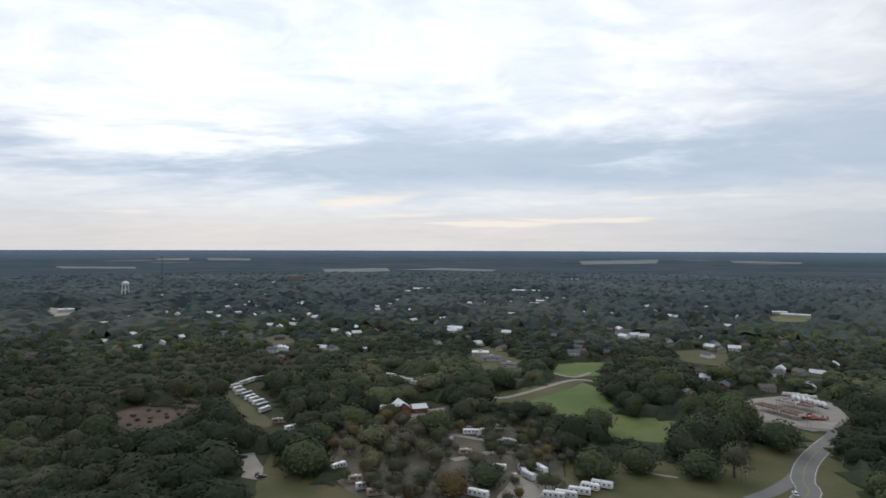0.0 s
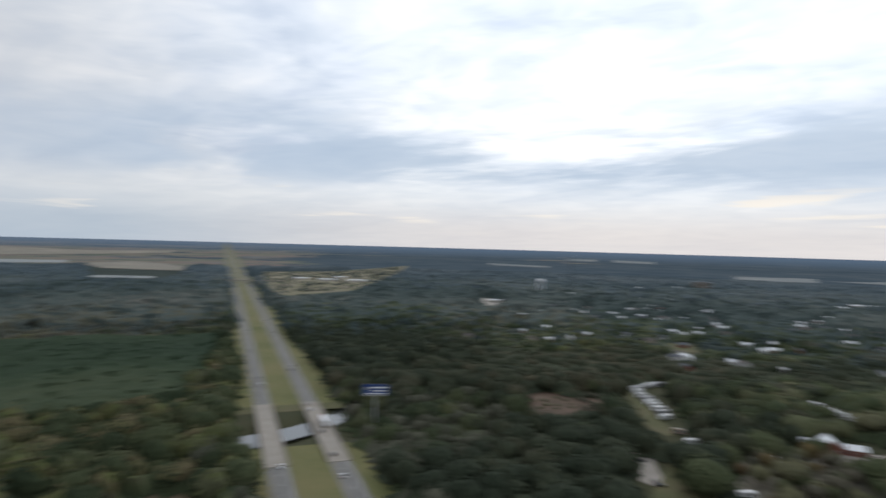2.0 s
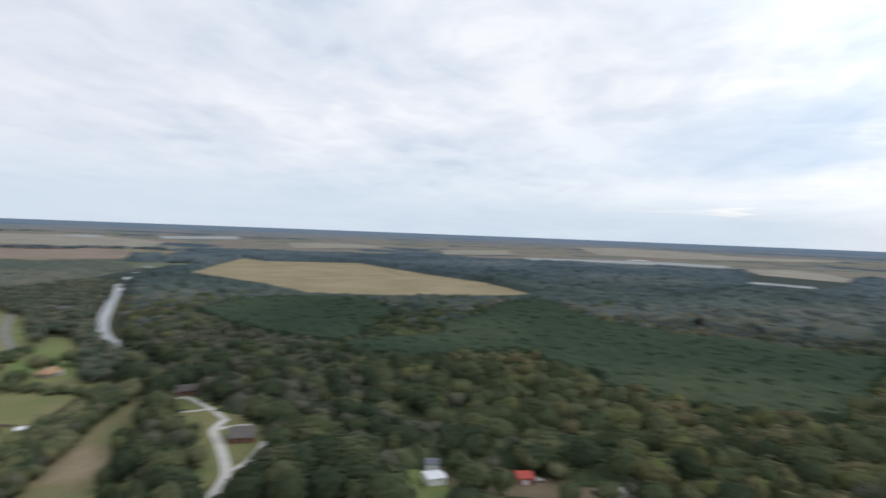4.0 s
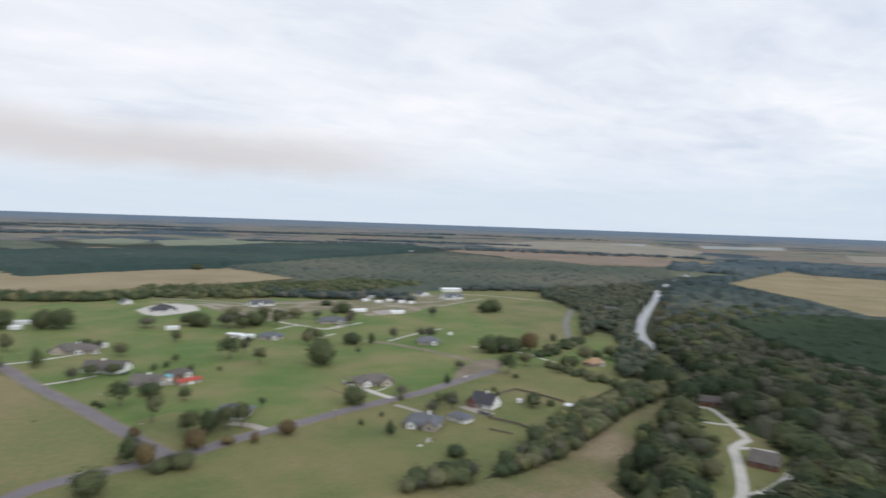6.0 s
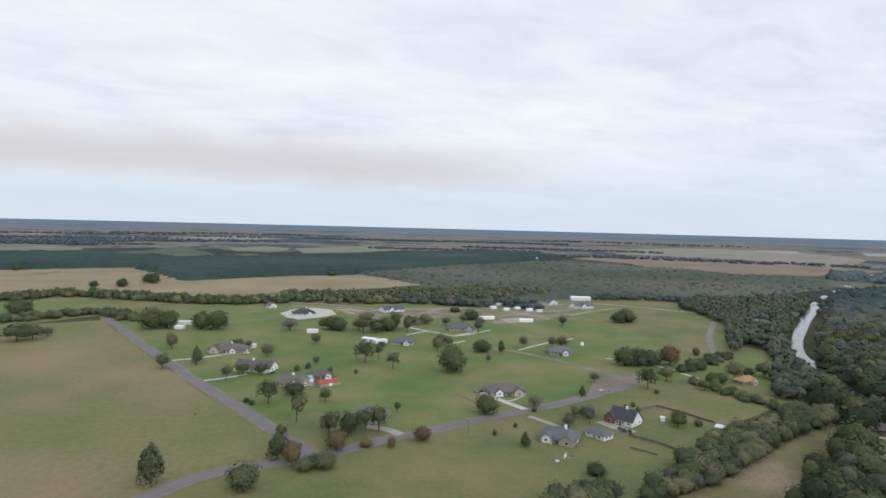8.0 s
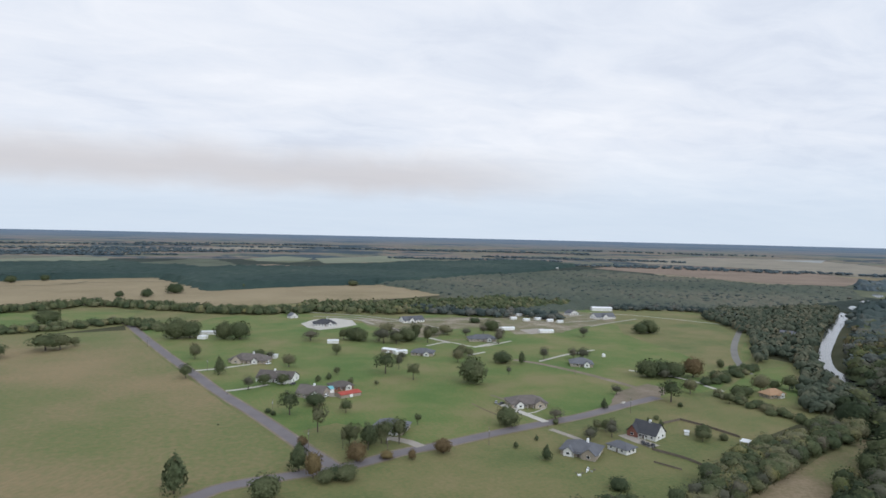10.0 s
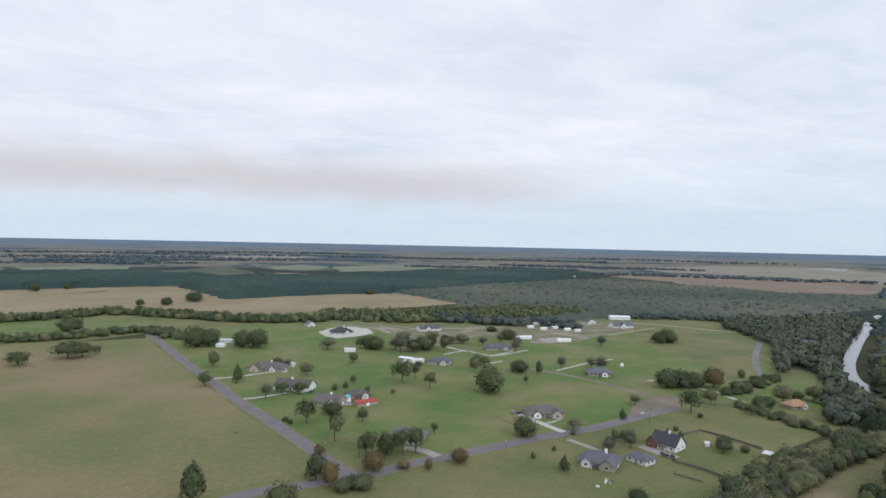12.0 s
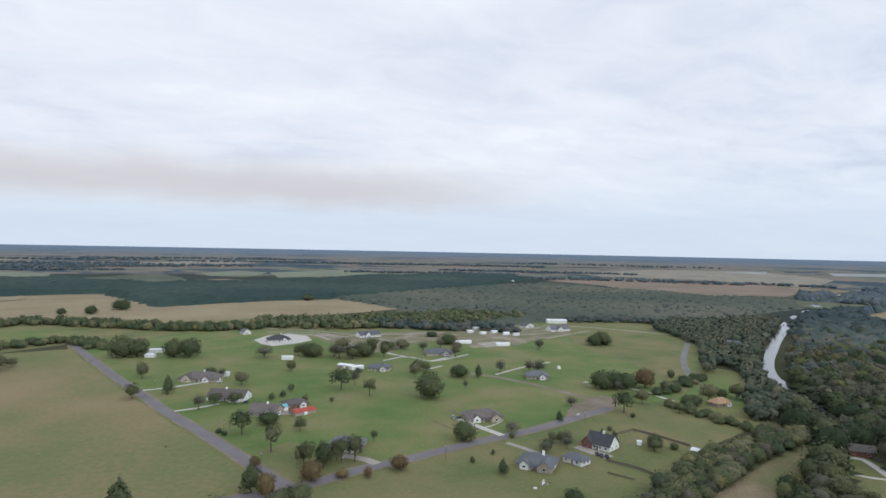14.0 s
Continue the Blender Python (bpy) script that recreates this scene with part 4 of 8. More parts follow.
for line, width, text in (
    ([(-207.5, -774.0), (-233.9, -749.8), (-240.4, -706.6)], 5, "pale gravel lane to the dark-roofed house"),
    ([(-187.3, -796.9), (-240.2, -770.1), (-263.0, -725.1), (-296.1, -731.2), (-345.8, -716.4), (-402.2, -711.0)], 4, "pale gravel lane behind the far houses"),
    ([(-250.3, -679.7), (-253.7, -651.7), (-261.5, -628.0)], 5, "pale gravel drive among trees"),
    ([(-266.1, -594.9), (-270.0, -578.7), (-274.9, -562.8)], 5, "white concrete drive beside the bungalow"),
    ([(-265.8, -576.5), (-297.3, -573.2), (-316.0, -545.3)], 3, "narrow earth lane across the lawn"),
    ([(-285.7, -532.1), (-322.2, -550.3)], 4, "pale concrete drive to the low house"),
    ([(-261.7, -498.0), (-284.8, -507.4)], 3, "pale concrete path on the lawn"),
    ([(-537.4, -653.6), (-481.1, -653.8), (-439.8, -671.8)], 4, "pale gravel lane of the building site"),
    ([(-605.4, -651.0), (-549.3, -633.1), (-495.1, -612.9)], 3.5, "pale gravel lane beside the oaks"),
    ([(-560.8, -707.8), (-497.2, -688.9), (-455.7, -689.4)], 4, "pale gravel lane between the cabins"),
    ([(-215.7, -347.4), (-213.7, -359.0), (-211.9, -367.8)], 2.5, "worn earth path across the lawn"),
):
    road("lane", line, width, CONCRETE if "concrete" in text else SHOULDER if "earth" in text else GRAVEL, text, z=0.2, category="lane")
road("road_18", [(-189.3, -353.7), (-190.0, -339.5), (-192.2, -325.6)], 1.6, DIRT, "bare earth footpath across the lawn", z=0.12, category="path")
road("drive_1", [(-221.1, -102.2), (-236.7, -103.8), (-252.1, -105.6), (-265.3, -110.2), (-294.3, -126.1), (-312.4, -137.1), (-331.7, -138.6)], 5.0, CONCRETE, "pale winding drive to the brown house", category="drive")
road("drive_2", [(-256.8, -106.6), (-273.2, -102.9), (-294.0, -103.8), (-306.2, -106.1)], 4.5, CONCRETE, "pale drive branching to the woods", z=0.17, category="drive")
road("drive_3", [(-312.5, -136.5), (-317.9, -132.7), (-324.8, -121.0)], 4.0, CONCRETE, "pale drive behind the brown house", z=0.18, category="drive")
road("drive_4", [(-329.8, -137.8), (-340.8, -147.5), (-354.2, -161.4), (-368.1, -179.5), (-363.8, -188.2)], 4.0, CONCRETE, "pale drive to the far garage", z=0.19, category="drive")
road("drive_5", [(-348.3, -155.3), (-342.5, -161.7), (-338.9, -169.0)], 3.0, CONCRETE, "pale path to the carport", z=0.16, category="drive")
road("track_1", [(30.4, 456.6), (42.2, 446.5), (60.6, 460.6), (109.3, 508.6), (130.2, 498.3)], 4.5, GRAVEL, "pale gravel track along the meadow", category="track")
road("track_2", [(95.7, 538.3), (111.7, 519.7), (130.8, 538.9)], 4.0, GRAVEL, "pale gravel track", z=0.15, category="track")
road("track_3", [(96.1, 307.3), (101.6, 298.1), (113.2, 292.4)], 2.5, GRAVEL, "pale footpath in the rough grass", category="path")
road("track_4", [(2.5, 379.0), (26.8, 374.4), (41.2, 379.4), ], 4.0, GRAVEL, "gravel lane between the trailers", category="lane")
road("track_5", [(2.4, 360.5), (21.8, 350.1), (46.2, 338.4)], 4.0, GRAVEL, "gravel lane between the motorhomes", z=0.15, category="lane")
road("track_6", [(5.1, 315.5), (29.6, 328.8), (47.3, 324.5)], 5.0, GRAVEL, "worn gravel lane in the camp", z=0.16, category="lane")
road("bend_road", [(95, 212), (159.3, 267.8), (171.5, 290.0), (186.4, 311.4), (206.3, 333.4), (226.4, 353.3), (241.7, 367.6), (264.6, 382.0), (330, 345)], 11.0, HIGHWAY, "curving grey asphalt road with edge lines")
road("slip_road", [(60, 210), (131.6, 264.0), (148.6, 275.1), (166.6, 290.0), (182.7, 308.1)], 7.0, HIGHWAY, "grey slip road joining the bend", z=0.13)
road("depot_road", [(241.7, 367.6), (226.7, 372.0), (203.9, 391.3), (202.1, 421.7), (203.3, 450.4)], 6.0, HIGHWAY, "side road past the depot", z=0.16)
BEND = smooth_line([(95, 212), (159.3, 267.8), (171.5, 290.0), (186.4, 311.4), (206.3, 333.4), (226.4, 353.3)])
for shift, m, name in ((5.0, PAINT, "white edge line"), (-5.0, PAINT, "white edge line"), (0.2, YELLOW, "yellow centre line"), (-0.2, YELLOW, "yellow centre line")):
    ob = new("road_marking", mesh_of("road_marking", strip(bmesh.new(), BEND, 0.22 if abs(shift) > 1 else 0.12, 0.18, shift), m))
    tagged(ob, name + " along the curving road", "road marking", "lines of the bend", "structure")

# ---- the highway: two carriageways on low banks, with twin bridges over the river ----
S_NEAR, S_FAR, BR0, BR1 = -160.0, 4780.0, 306.0, 418.0
GRASS_BANK = material("verge_grass", [(0.100, 0.110, 0.036), (0.145, 0.142, 0.056), (0.190, 0.160, 0.074)], 0.02, 0.4, 0.95, 0.4, contrast=0.15)


def stretch(name, s0, s1, n0, n1, z, mat, label, category, thick=0.0):
    """A straight band along the highway that follows the far land."""
    steps = max(2, int((s1 - s0) / 40))
    bm = bmesh.new()
    rows = []
    for i in range(steps + 1):
        s = s0 + (s1 - s0) * i / steps
        rad = s
        k = 1.0 if rad < 2400 else rad * (1 - (rad - 2400) / 2765) / 2400
        a, b = along(s, n0 * k), along(s, n1 * k)
        h = float(np.maximum(0, ground_z(a.x, a.y) if math.hypot(a.x, a.y) > 2400 else 0))
        h += z * (1 + max(0, math.hypot(a.x, a.y) - 900) / 900)
        rows.append([bm.verts.new((q.x, q.y, h)) for q in (a, b)])
    for p, q in zip(rows, rows[1:]):
        bm.faces.new((p[0], p[1], q[1], q[0]))
    bmesh.ops.recalc_face_normals(bm, faces=bm.faces[:])
    if bm.faces[:] and bm.faces[0].normal.z < 0:
        bmesh.ops.reverse_faces(bm, faces=bm.faces[:])
    return tagged(new(name, mesh_of(name, bm, mat)), label, category, kind="structure")


stretch("river_bank", 402, BR1, 8, 78, 0.09, ROUGH, "rough brown river bank under the bridges", "bank")
stretch("verge", BR0, 333, 8, 78, 0.09, GRASS_BANK, "grass bank beside the bridges", "verge")
for s0, s1 in ((S_NEAR, BR0), (BR1, S_FAR)):
    stretch("verge", s0, s1, 6, 80, 0.10, GRASS_BANK, "mown grass verge and median of the highway", "verge")
    for n in (26.6, 57.1):
        stretch("carriageway", s0, s1, n - 5.6, n + 5.6, 0.30, HIGHWAY, "grey two-lane highway carriageway", "road")
        for k, m in ((-4.4, YELLOW), (4.0, PAINT)):
            stretch("road_marking", s0, min(s1, 1000), n + k - 0.1, n + k + 0.1, 0.36, m, "painted edge line of the highway", "road marking")
for n in (26.6, 57.1):
    bm = bmesh.new()
    for s in np.arange(S_NEAR, 900, 12.2):
        c = [along(s, n - 0.3), along(s + 3, n - 0.3), along(s + 3, n - 0.1), along(s, n - 0.1)]
        bm.faces.new([bm.verts.new(v + Vector((0, 0, 0.62 if BR0 < s < BR1 else 0.37))) for v in c])
    tagged(new("road_marking", mesh_of("road_marking", bm, PAINT)), "dashed white lane line of the highway", "road marking", kind="structure")


def build_bridge(n):
    b = thing("highway_bridge", (0, 0, 0), 0, "tan concrete highway bridge over the river", "bridge", "twin bridges")
    turn = math.degrees(math.atan2(HIGHWAY_DIR.y, HIGHWAY_DIR.x))
    b.matrix_basis = pose(*along((BR0 + BR1) / 2, n), 0, 0, turn)
    half = (BR1 - BR0) / 2
    part("deck", boxes((-half - 3, -5.8, -0.5, half + 3, 5.8, 0.55)), BRIDGE, b)
    for y in (-5.8, 5.5):
        part("parapet", boxes((-half - 3, y, 0.552, half + 3, y + 0.3, 1.35)), BRIDGE, b)
    for x in np.linspace(-half + 8, half - 8, 8):
        part("pier_cap", boxes((x - 0.6, -5.6, -1.3, x + 0.6, 5.6, -0.502)), BRIDGE, b)
        for y in (-4.2, 0, 4.2):
            part("column", tube(bmesh.new(), (x, y, -4.5), (x, y, -1.302), 0.4), BRIDGE, b)
    for y in (-3, -1, 1, 3):
        part("girder", boxes((-half, y - 0.2, -1.3, half, y + 0.2, -0.504)), BRIDGE, b)
    return b


build_bridge(26.6), build_bridge(57.1)

# ---- trees ----
rng = np.random.default_rng(7)


def ico(level):
    bm = bmesh.new()
    bmesh.ops.create_icosphere(bm, subdivisions=level, radius=1)
    v = np.array([q.co[:] for q in bm.verts])
    f = np.array([[q.index for q in x.verts] for x in bm.faces])
    bm.free()
    return v, f


ICO = {1: ico(1), 2: ico(2)}


SHAPES = {  # centre and radii of the crown, how far lobes stand out, number of lobes, size of the dense core
    "oak": ((0, 0, 0.50), (0.52, 0.52, 0.49), 0.38, 11, 0.88), "round": ((0, 0, 0.56), (0.52, 0.52, 0.45), 0.46, 11, 0.80),
    "cone": ((0, 0, 0.46), (0.56, 0.56, 0.56), 0.50, 13, 0.74), "bush": ((0, 0, 0.44), (0.52, 0.52, 0.53), 0.36, 11, 0.86),
    "pine": ((0, 0, 0.64), (0.54, 0.54, 0.40), 0.66, 11, 0.58), "bare": ((0, 0, 0.56), (0.50, 0.50, 0.44), 0.42, 9, 0.66)}


def crown(kind, seed, leaves, size, core=2):
    """Unit crown: 1 tall with its trunk, 1 wide: a lobed core of foliage under loose sprays of leaves."""
    g = np.random.default_rng(seed)
    mid, rad, depth, lobes, dense = SHAPES[kind]
    mid, rad = np.array(mid), np.array(rad) * g.uniform(0.92, 1.08, 3)
    to = g.normal(size=(lobes, 3)) + np.array([0, 0, 0.35])
    to /= np.linalg.norm(to, axis=1)[:, None]
    high, shade = g.uniform(0.5, 1.0, lobes), g.uniform(-0.12, 0.12, lobes)

    def reach(d):
        """How far the crown stands out in a direction, and the shade of its lobe there."""
        near = high * np.exp(5.0 * (d @ to.T - 1))
        return 1 - depth + depth * np.minimum(1, near.max(1) * 1.25), shade[near.argmax(1)]

    v, f = ICO[core]
    r, dt = reach(v)
    taper = lambda p: np.clip(1.45 - 1.15 * p[:, 2:3], 0.25, 1.0) if kind == "cone" else 1.0
    q = mid + v * rad * (r * dense)[:, None] * (1 + 0.16 * (g.random((len(v), 1)) - 0.5))
    q[:, :2] *= taper(q)
    # the core's tint sits a little below that of the sprays
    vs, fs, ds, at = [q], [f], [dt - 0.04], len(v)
    if leaves:
        i = np.arange(leaves) + 0.5
        ph, th = np.arccos(1 - 1.72 * i / leaves), np.pi * (1 + 5 ** 0.5) * i + seed
        d = np.stack([np.cos(th) * np.sin(ph), np.sin(th) * np.sin(ph), np.cos(ph)], 1) + g.normal(scale=0.10, size=(leaves, 3))
        d /= np.linalg.norm(d, axis=1)[:, None]
        r, dt = reach(d)
        p = mid + d * rad * (r * g.uniform(0.84, 1.16, leaves))[:, None]
        p[:, :2] *= taper(p)
        nrm = d + g.normal(scale=0.24, size=(leaves, 3)) + np.array([0, 0, 0.15])
        nrm /= np.linalg.norm(nrm, axis=1)[:, None]
        u = np.cross(nrm, g.normal(size=(leaves, 3)))
        u /= np.linalg.norm(u, axis=1)[:, None]
        w2 = np.cross(nrm, u)
        s = size * g.uniform(0.6, 1.4, (leaves, 1))
        thin = 0.28 if kind == "bare" else 0.75
        vs.append(np.stack([p - u * s, p - w2 * s * thin, p + u * s, p + w2 * s * thin], 1).reshape(-1, 3))
        i = at + np.arange(leaves) * 4
        fs.append(np.stack([i, i + 1, i + 2], 1)), fs.append(np.stack([i, i + 2, i + 3], 1))
        ds.append(np.repeat(dt + g.uniform(-0.07, 0.10, leaves), 4))
    return np.concatenate(vs), np.concatenate(fs), np.concatenate(ds)


FORMS = ("oak", "pine", "bare", "bush", "cone")
LEVELS = {
    0: {k: [crown(k, 10 + i, 250, 0.046) for i in range(8)] for k in FORMS},
    1: {k: [crown(k, 30 + i, 56, 0.088) for i in range(6)] for k in FORMS},
    2: {k: [crown(k, 50 + i, 9, 0.16, 1) for i in range(6)] for k in FORMS},
    3: {k: [crown(k, 70 + i, 3, 0.20, 1) for i in range(5)] for k in FORMS},
}
for k in FORMS:
    for n in (1, 2, 3):
        LEVELS[n][k] = [(v, f[v[f][:, :, 2].mean(1) > 0.30], d) for v, f, d in LEVELS[n][k]]


def plant(name, x, y, height, width, kind, level, mat, label, tints, sink=0.12):
    """One object of many crowns."""
    vs, fs, ts, at = [], [], [], 0
    pick = rng.integers(0, len(LEVELS[level][kind]), len(x))
    turn = rng.uniform(0, 2 * np.pi, len(x))
    zz = np.maximum(ground_z(x, y), -1.0)
    for i, (v, f, dt) in enumerate(LEVELS[level][kind]):
        m = np.nonzero(pick == i)[0]
        if not len(m):
            continue
        c, s = np.cos(turn[m])[:, None], np.sin(turn[m])[:, None]
        px = (v[:, 0] * c - v[:, 1] * s) * width[m][:, None] + x[m][:, None]
        py = (v[:, 0] * s + v[:, 1] * c) * width[m][:, None] + y[m][:, None]
        pz = (v[:, 2][None] - sink) * height[m][:, None] + zz[m][:, None]
        vs.append(np.stack([px, py, pz], -1).reshape(-1, 3))
        fs.append((f[None] + (np.arange(len(m)) * len(v))[:, None, None]).reshape(-1, 3) + at)
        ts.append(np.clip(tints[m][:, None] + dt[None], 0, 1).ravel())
        at += len(m) * len(v)
    if vs:
        me = mesh_np(name, np.concatenate(vs), np.concatenate(fs), mat, np.concatenate(ts))
        tagged(new(name, me), label, "woodland", kind="stuff")


CLEAR = [
    field_west, neighbourhood, meadow_south, strip_field,
    [(-1289, -634), (-1944, -771), (-1813, -649), (-1907, -372), (-1536, -126), (-1364, 16), (-1141, 108), (-1088, 34), (-1012, -138), (-993, -287), (-1116, -398)],
    [(43.9, 443.2), (75.6, 460.8), (110.2, 502.2), (124.7, 486.0), (120.1, 402.2), (153.9, 393.3), (134.5, 341.2), (118.1, 347.0), (99.2, 354.0), (84.0, 382.3), (65.0, 419.9)],
    [(104.2, 586.2), (160.4, 593.0), (137.3, 520.1), (101.3, 481.7), (59.7, 438.5), (26.4, 425.5), (35.3, 465.6), (81.6, 497.5)],
    [(-216.7, 388.8), (-221.9, 410.5), (-214.2, 425.4), (-189.3, 422.7), (-182.8, 435.2), (-173.5, 448.6), (-160.8, 426.1), (-156.9, 400.1), (-167.6, 394.6), (-165.3, 377.0), (-174.8, 367.5), (-179.4, 356.3), (-193.7, 358.4)],
    [(-172.2, 466.4), (-166.7, 481.7), (-151.7, 522.4), (-92.7, 380.3), (-81.7, 362.9), (-100.1, 368.3), (-109.6, 366.0), (-141.1, 405.8)],
    [(-113.0, 314.3), (-112.6, 325.6), (-92.5, 329.4), (-61.0, 295.2), (-35.3, 267.4), (-18.4, 241.4), (-76.5, 240.9), (-96.7, 287.7)],
    [(-52.1, 291.6), (-73.9, 357.5), (-50.5, 380.8), (-34.2, 396.3), (-36.4, 421.6), (-17.8, 445.7), (6.7, 429.8), (13.1, 381.5), (52.9, 388.2), (66.3, 329.2), (77.1, 289.2), (81.9, 269.6), (48.8, 241.9), (-18.4, 241.4)],
    [(72.5, 304.0), (94.3, 320.6), (110.4, 324.2), (120.9, 312.4), (133.9, 315.9), (177.4, 349.7), (197.4, 344.8), (116.4, 242.4), (57.8, 241.9)],
    [(-54.3, 517.1), (-47.4, 548.3), (-11.0, 508.9), (-5.8, 472.5), (-37.9, 491.6)],
    [(202.7, 453.8), (234.2, 457.7), (270.3, 472.7), (287.4, 444.8), (273.3, 400.0), (240.8, 363.1), (213.8, 330.7), (198.5, 290.3), (184.2, 242.9), (105.1, 242.3), (150.8, 297.1), (194.5, 339.9), (215.1, 358.5), (198.2, 383.7)],
    [(242.7, 660.2), (282.9, 668.4), (300.2, 626.7), (266.2, 566.7), (235.1, 594.4)],
    [(22.5, 663.1), (55.1, 686.8), (80.4, 591.6), (73.2, 537.9), (39.1, 549.8)],
    [(523, 996), (629, 1033), (560, 921), (500, 919)],
    [(-759, 1147), (-664, 1096), (-579, 963), (-613, 946)],
    [(-225.0, 750.3), (-188.3, 770.8), (-166.0, 706.7), (-191.7, 681.6)],
    [(-265.2, -23.1), (-288.7, -21.0), (-289.9, 0.3), (-286.9, 19.2), (-275.4, 52.7), (-267.5, 74.3), (-256.2, 89.5), (-231.0, 85.9)],
    [(-242.6, 100.4), (-259.9, 127.6), (-248.6, 145.8), (-234.4, 147.8), (-216.3, 132.7), (-226.8, 99.1)],
    [(-1778, 1320), (-1698, 1588), (-1948, 2327), (-1506, 1748), (-1246, 1363), (-998, 997), (-967, 780), (-1126, 860)],
    [(-2570, 1090), (-2658, 1313), (-2428, 1348), (-2098, 1246), (-1773, 1032), (-1558, 827), (-1687, 720)],
    [(-272.4, -36.9), (-281.1, -24.9), (-266.9, -10.8), (-239.7, -7.0), (-236.2, -31.4)],
    [(-368.5, -190.6), (-381.5, -180.5), (-349.6, -142.8), (-332.8, -116.3), (-310.8, -104.8), (-286.9, -99.8), (-252.8, -101.1), (-226.1, -100.1), (-225.2, -106.4), (-249.8, -120.8), (-302.8, -150.1)],
    [(0, 0), (150, 215), (90, 235), (20, 225), (-40, 200), (-150, 120), (-190, 20), (-180, -100), (-100, -150), (60, -160), (150, 0)],
]
PLANTED = [
    [(-690, -326), (-869, -276), (-863, -157), (-744, -106), (-619, -100), (-541, -128), (-568, -191), (-600, -256)],
    [(-531, -126), (-600, -51), (-741, -9), (-1003, 87), (-732, 156), (-588, 238), (-509, 299), (-380, 224), (-396, 178), (-428, 134), (-465, 84), (-531, 53), (-506, -5), (-464, -56)],
    [(-739, 145), (-662, 251), (-566, 370), (-360, 221), (-364, 183), (-394, 134), (-424, 84)],
]


def is_pine(x, y, r, a):
    """Young plantation pines, in blocks with straggling edges."""
    u, v = x + 16 * (lumps(x, y, 0.05, 2) - 0.5), y + 16 * (lumps(x, y, 0.06, 5) - 0.5)
    k = inside(u, v, PLANTED[0]) | inside(u, v, PLANTED[1]) | inside(u, v, PLANTED[2])
    return k & (x * HIGHWAY_SIDE.x + y * HIGHWAY_SIDE.y < 4)


CUT = [(-322.1, 362.2), (-358.7, 475.7), (-461.4, 720.0), (-510, 861)]  # a dark cut through the woods


def free(x, y, margin=0.0):
    ok = np.ones(len(x), bool)
    for p in CLEAR[:-1]:
        ok &= ~inside(x, y, list(p)) & ~inside(x * 1.03, y * 1.03, list(p))
    ok &= ~inside(x, y, list(CLEAR[-1]))
    s, n = x * HIGHWAY_DIR.x + y * HIGHWAY_DIR.y, x * HIGHWAY_SIDE.x + y * HIGHWAY_SIDE.y
    ok &= ~((n > 9 - 3 * np.sin(s * 0.02)) & (n < 79 + 4 * np.sin(s * 0.015)) & (s > -200))
    r = np.hypot(x, y)
    ok &= river_gap(x, y) > 1.5
    ok &= to_line(x, y, CUT)[0] > 5
    return ok


def headroom_water(x, y):
    """Banks of the open reach of the river are low."""
    h = np.ones(len(x))
    for f in (1.02, 1.04, 1.06, 1.085, 1.11):
        h = np.where((np.hypot(x, y) > 440) & (river_gap(x * f, y * f) < 0), np.minimum(h, (110 - 110 / f) / 19), h)
    return h


def headroom(x, y):
    """Trees just in front of open ground are low."""
    h = np.ones(len(x))
    for p in CLEAR[:-1]:
        for f, k in ((1.14, 0.8), (1.10, 0.55), (1.065, 0.35)):
            h = np.where(inside(x * f, y * f, list(p)), np.minimum(h, k), h)
    h = np.minimum(h, headroom_water(x, y))
    for hx, hy, hr in HOMES:
        d = math.hypot(hx, hy)
        gone, aside = d - (x * hx + y * hy) / d, np.abs(x * hy - y * hx) / d
        h = np.where((aside < hr * 0.9) & (gone > -hr) & (gone < 70), np.minimum(h, (2.0 + np.maximum(gone, 0) * 107 / d) / 15), h)
    return h


def grid(r0, r1, step, a0, a1):
    """Loose grid of places between two distances and two bearings (degrees left of +y)."""
    q = np.arange(-r1, r1, step)
    x, y = (v.ravel() for v in np.meshgrid(q, q))
    x, y = x + rng.uniform(-0.75, 0.75, len(x)) * step, y + rng.uniform(-0.75, 0.75, len(x)) * step
    r, a = np.hypot(x, y), np.degrees(np.arctan2(-x, y))
    a = np.where(a < -90, a + 360, a)
    k = (r > r0) & (r < r1) & (a > a0) & (a < a1)
    return x[k], y[k]


def lumps(x, y, scale, seed):
    """Smooth variation over the woods, about 0 to 1."""
    v = sum(np.sin(x * scale * np.cos(q) + y * scale * np.sin(q) + q * seed) for q in (0.4, 1.3, 2.6, 3.9, 5.2))
    return np.clip(0.5 + v / 5, 0, 1)


HOMES = []  # filled below with places that stay clear of trees


def away_from_homes(x, y):
    k = np.ones(len(x), bool)
    for hx, hy, hr in HOMES:
        f = 1 - 0.8 * hr / math.hypot(hx, hy)
        k &= (np.hypot(x - hx, y - hy) > hr) & (np.hypot(x - hx * f, y - hy * f) > hr * 0.85)
    return k


def bearing(x, y):
    a = np.degrees(np.arctan2(-x, y))
    return np.where(a < -90, a + 360, a)


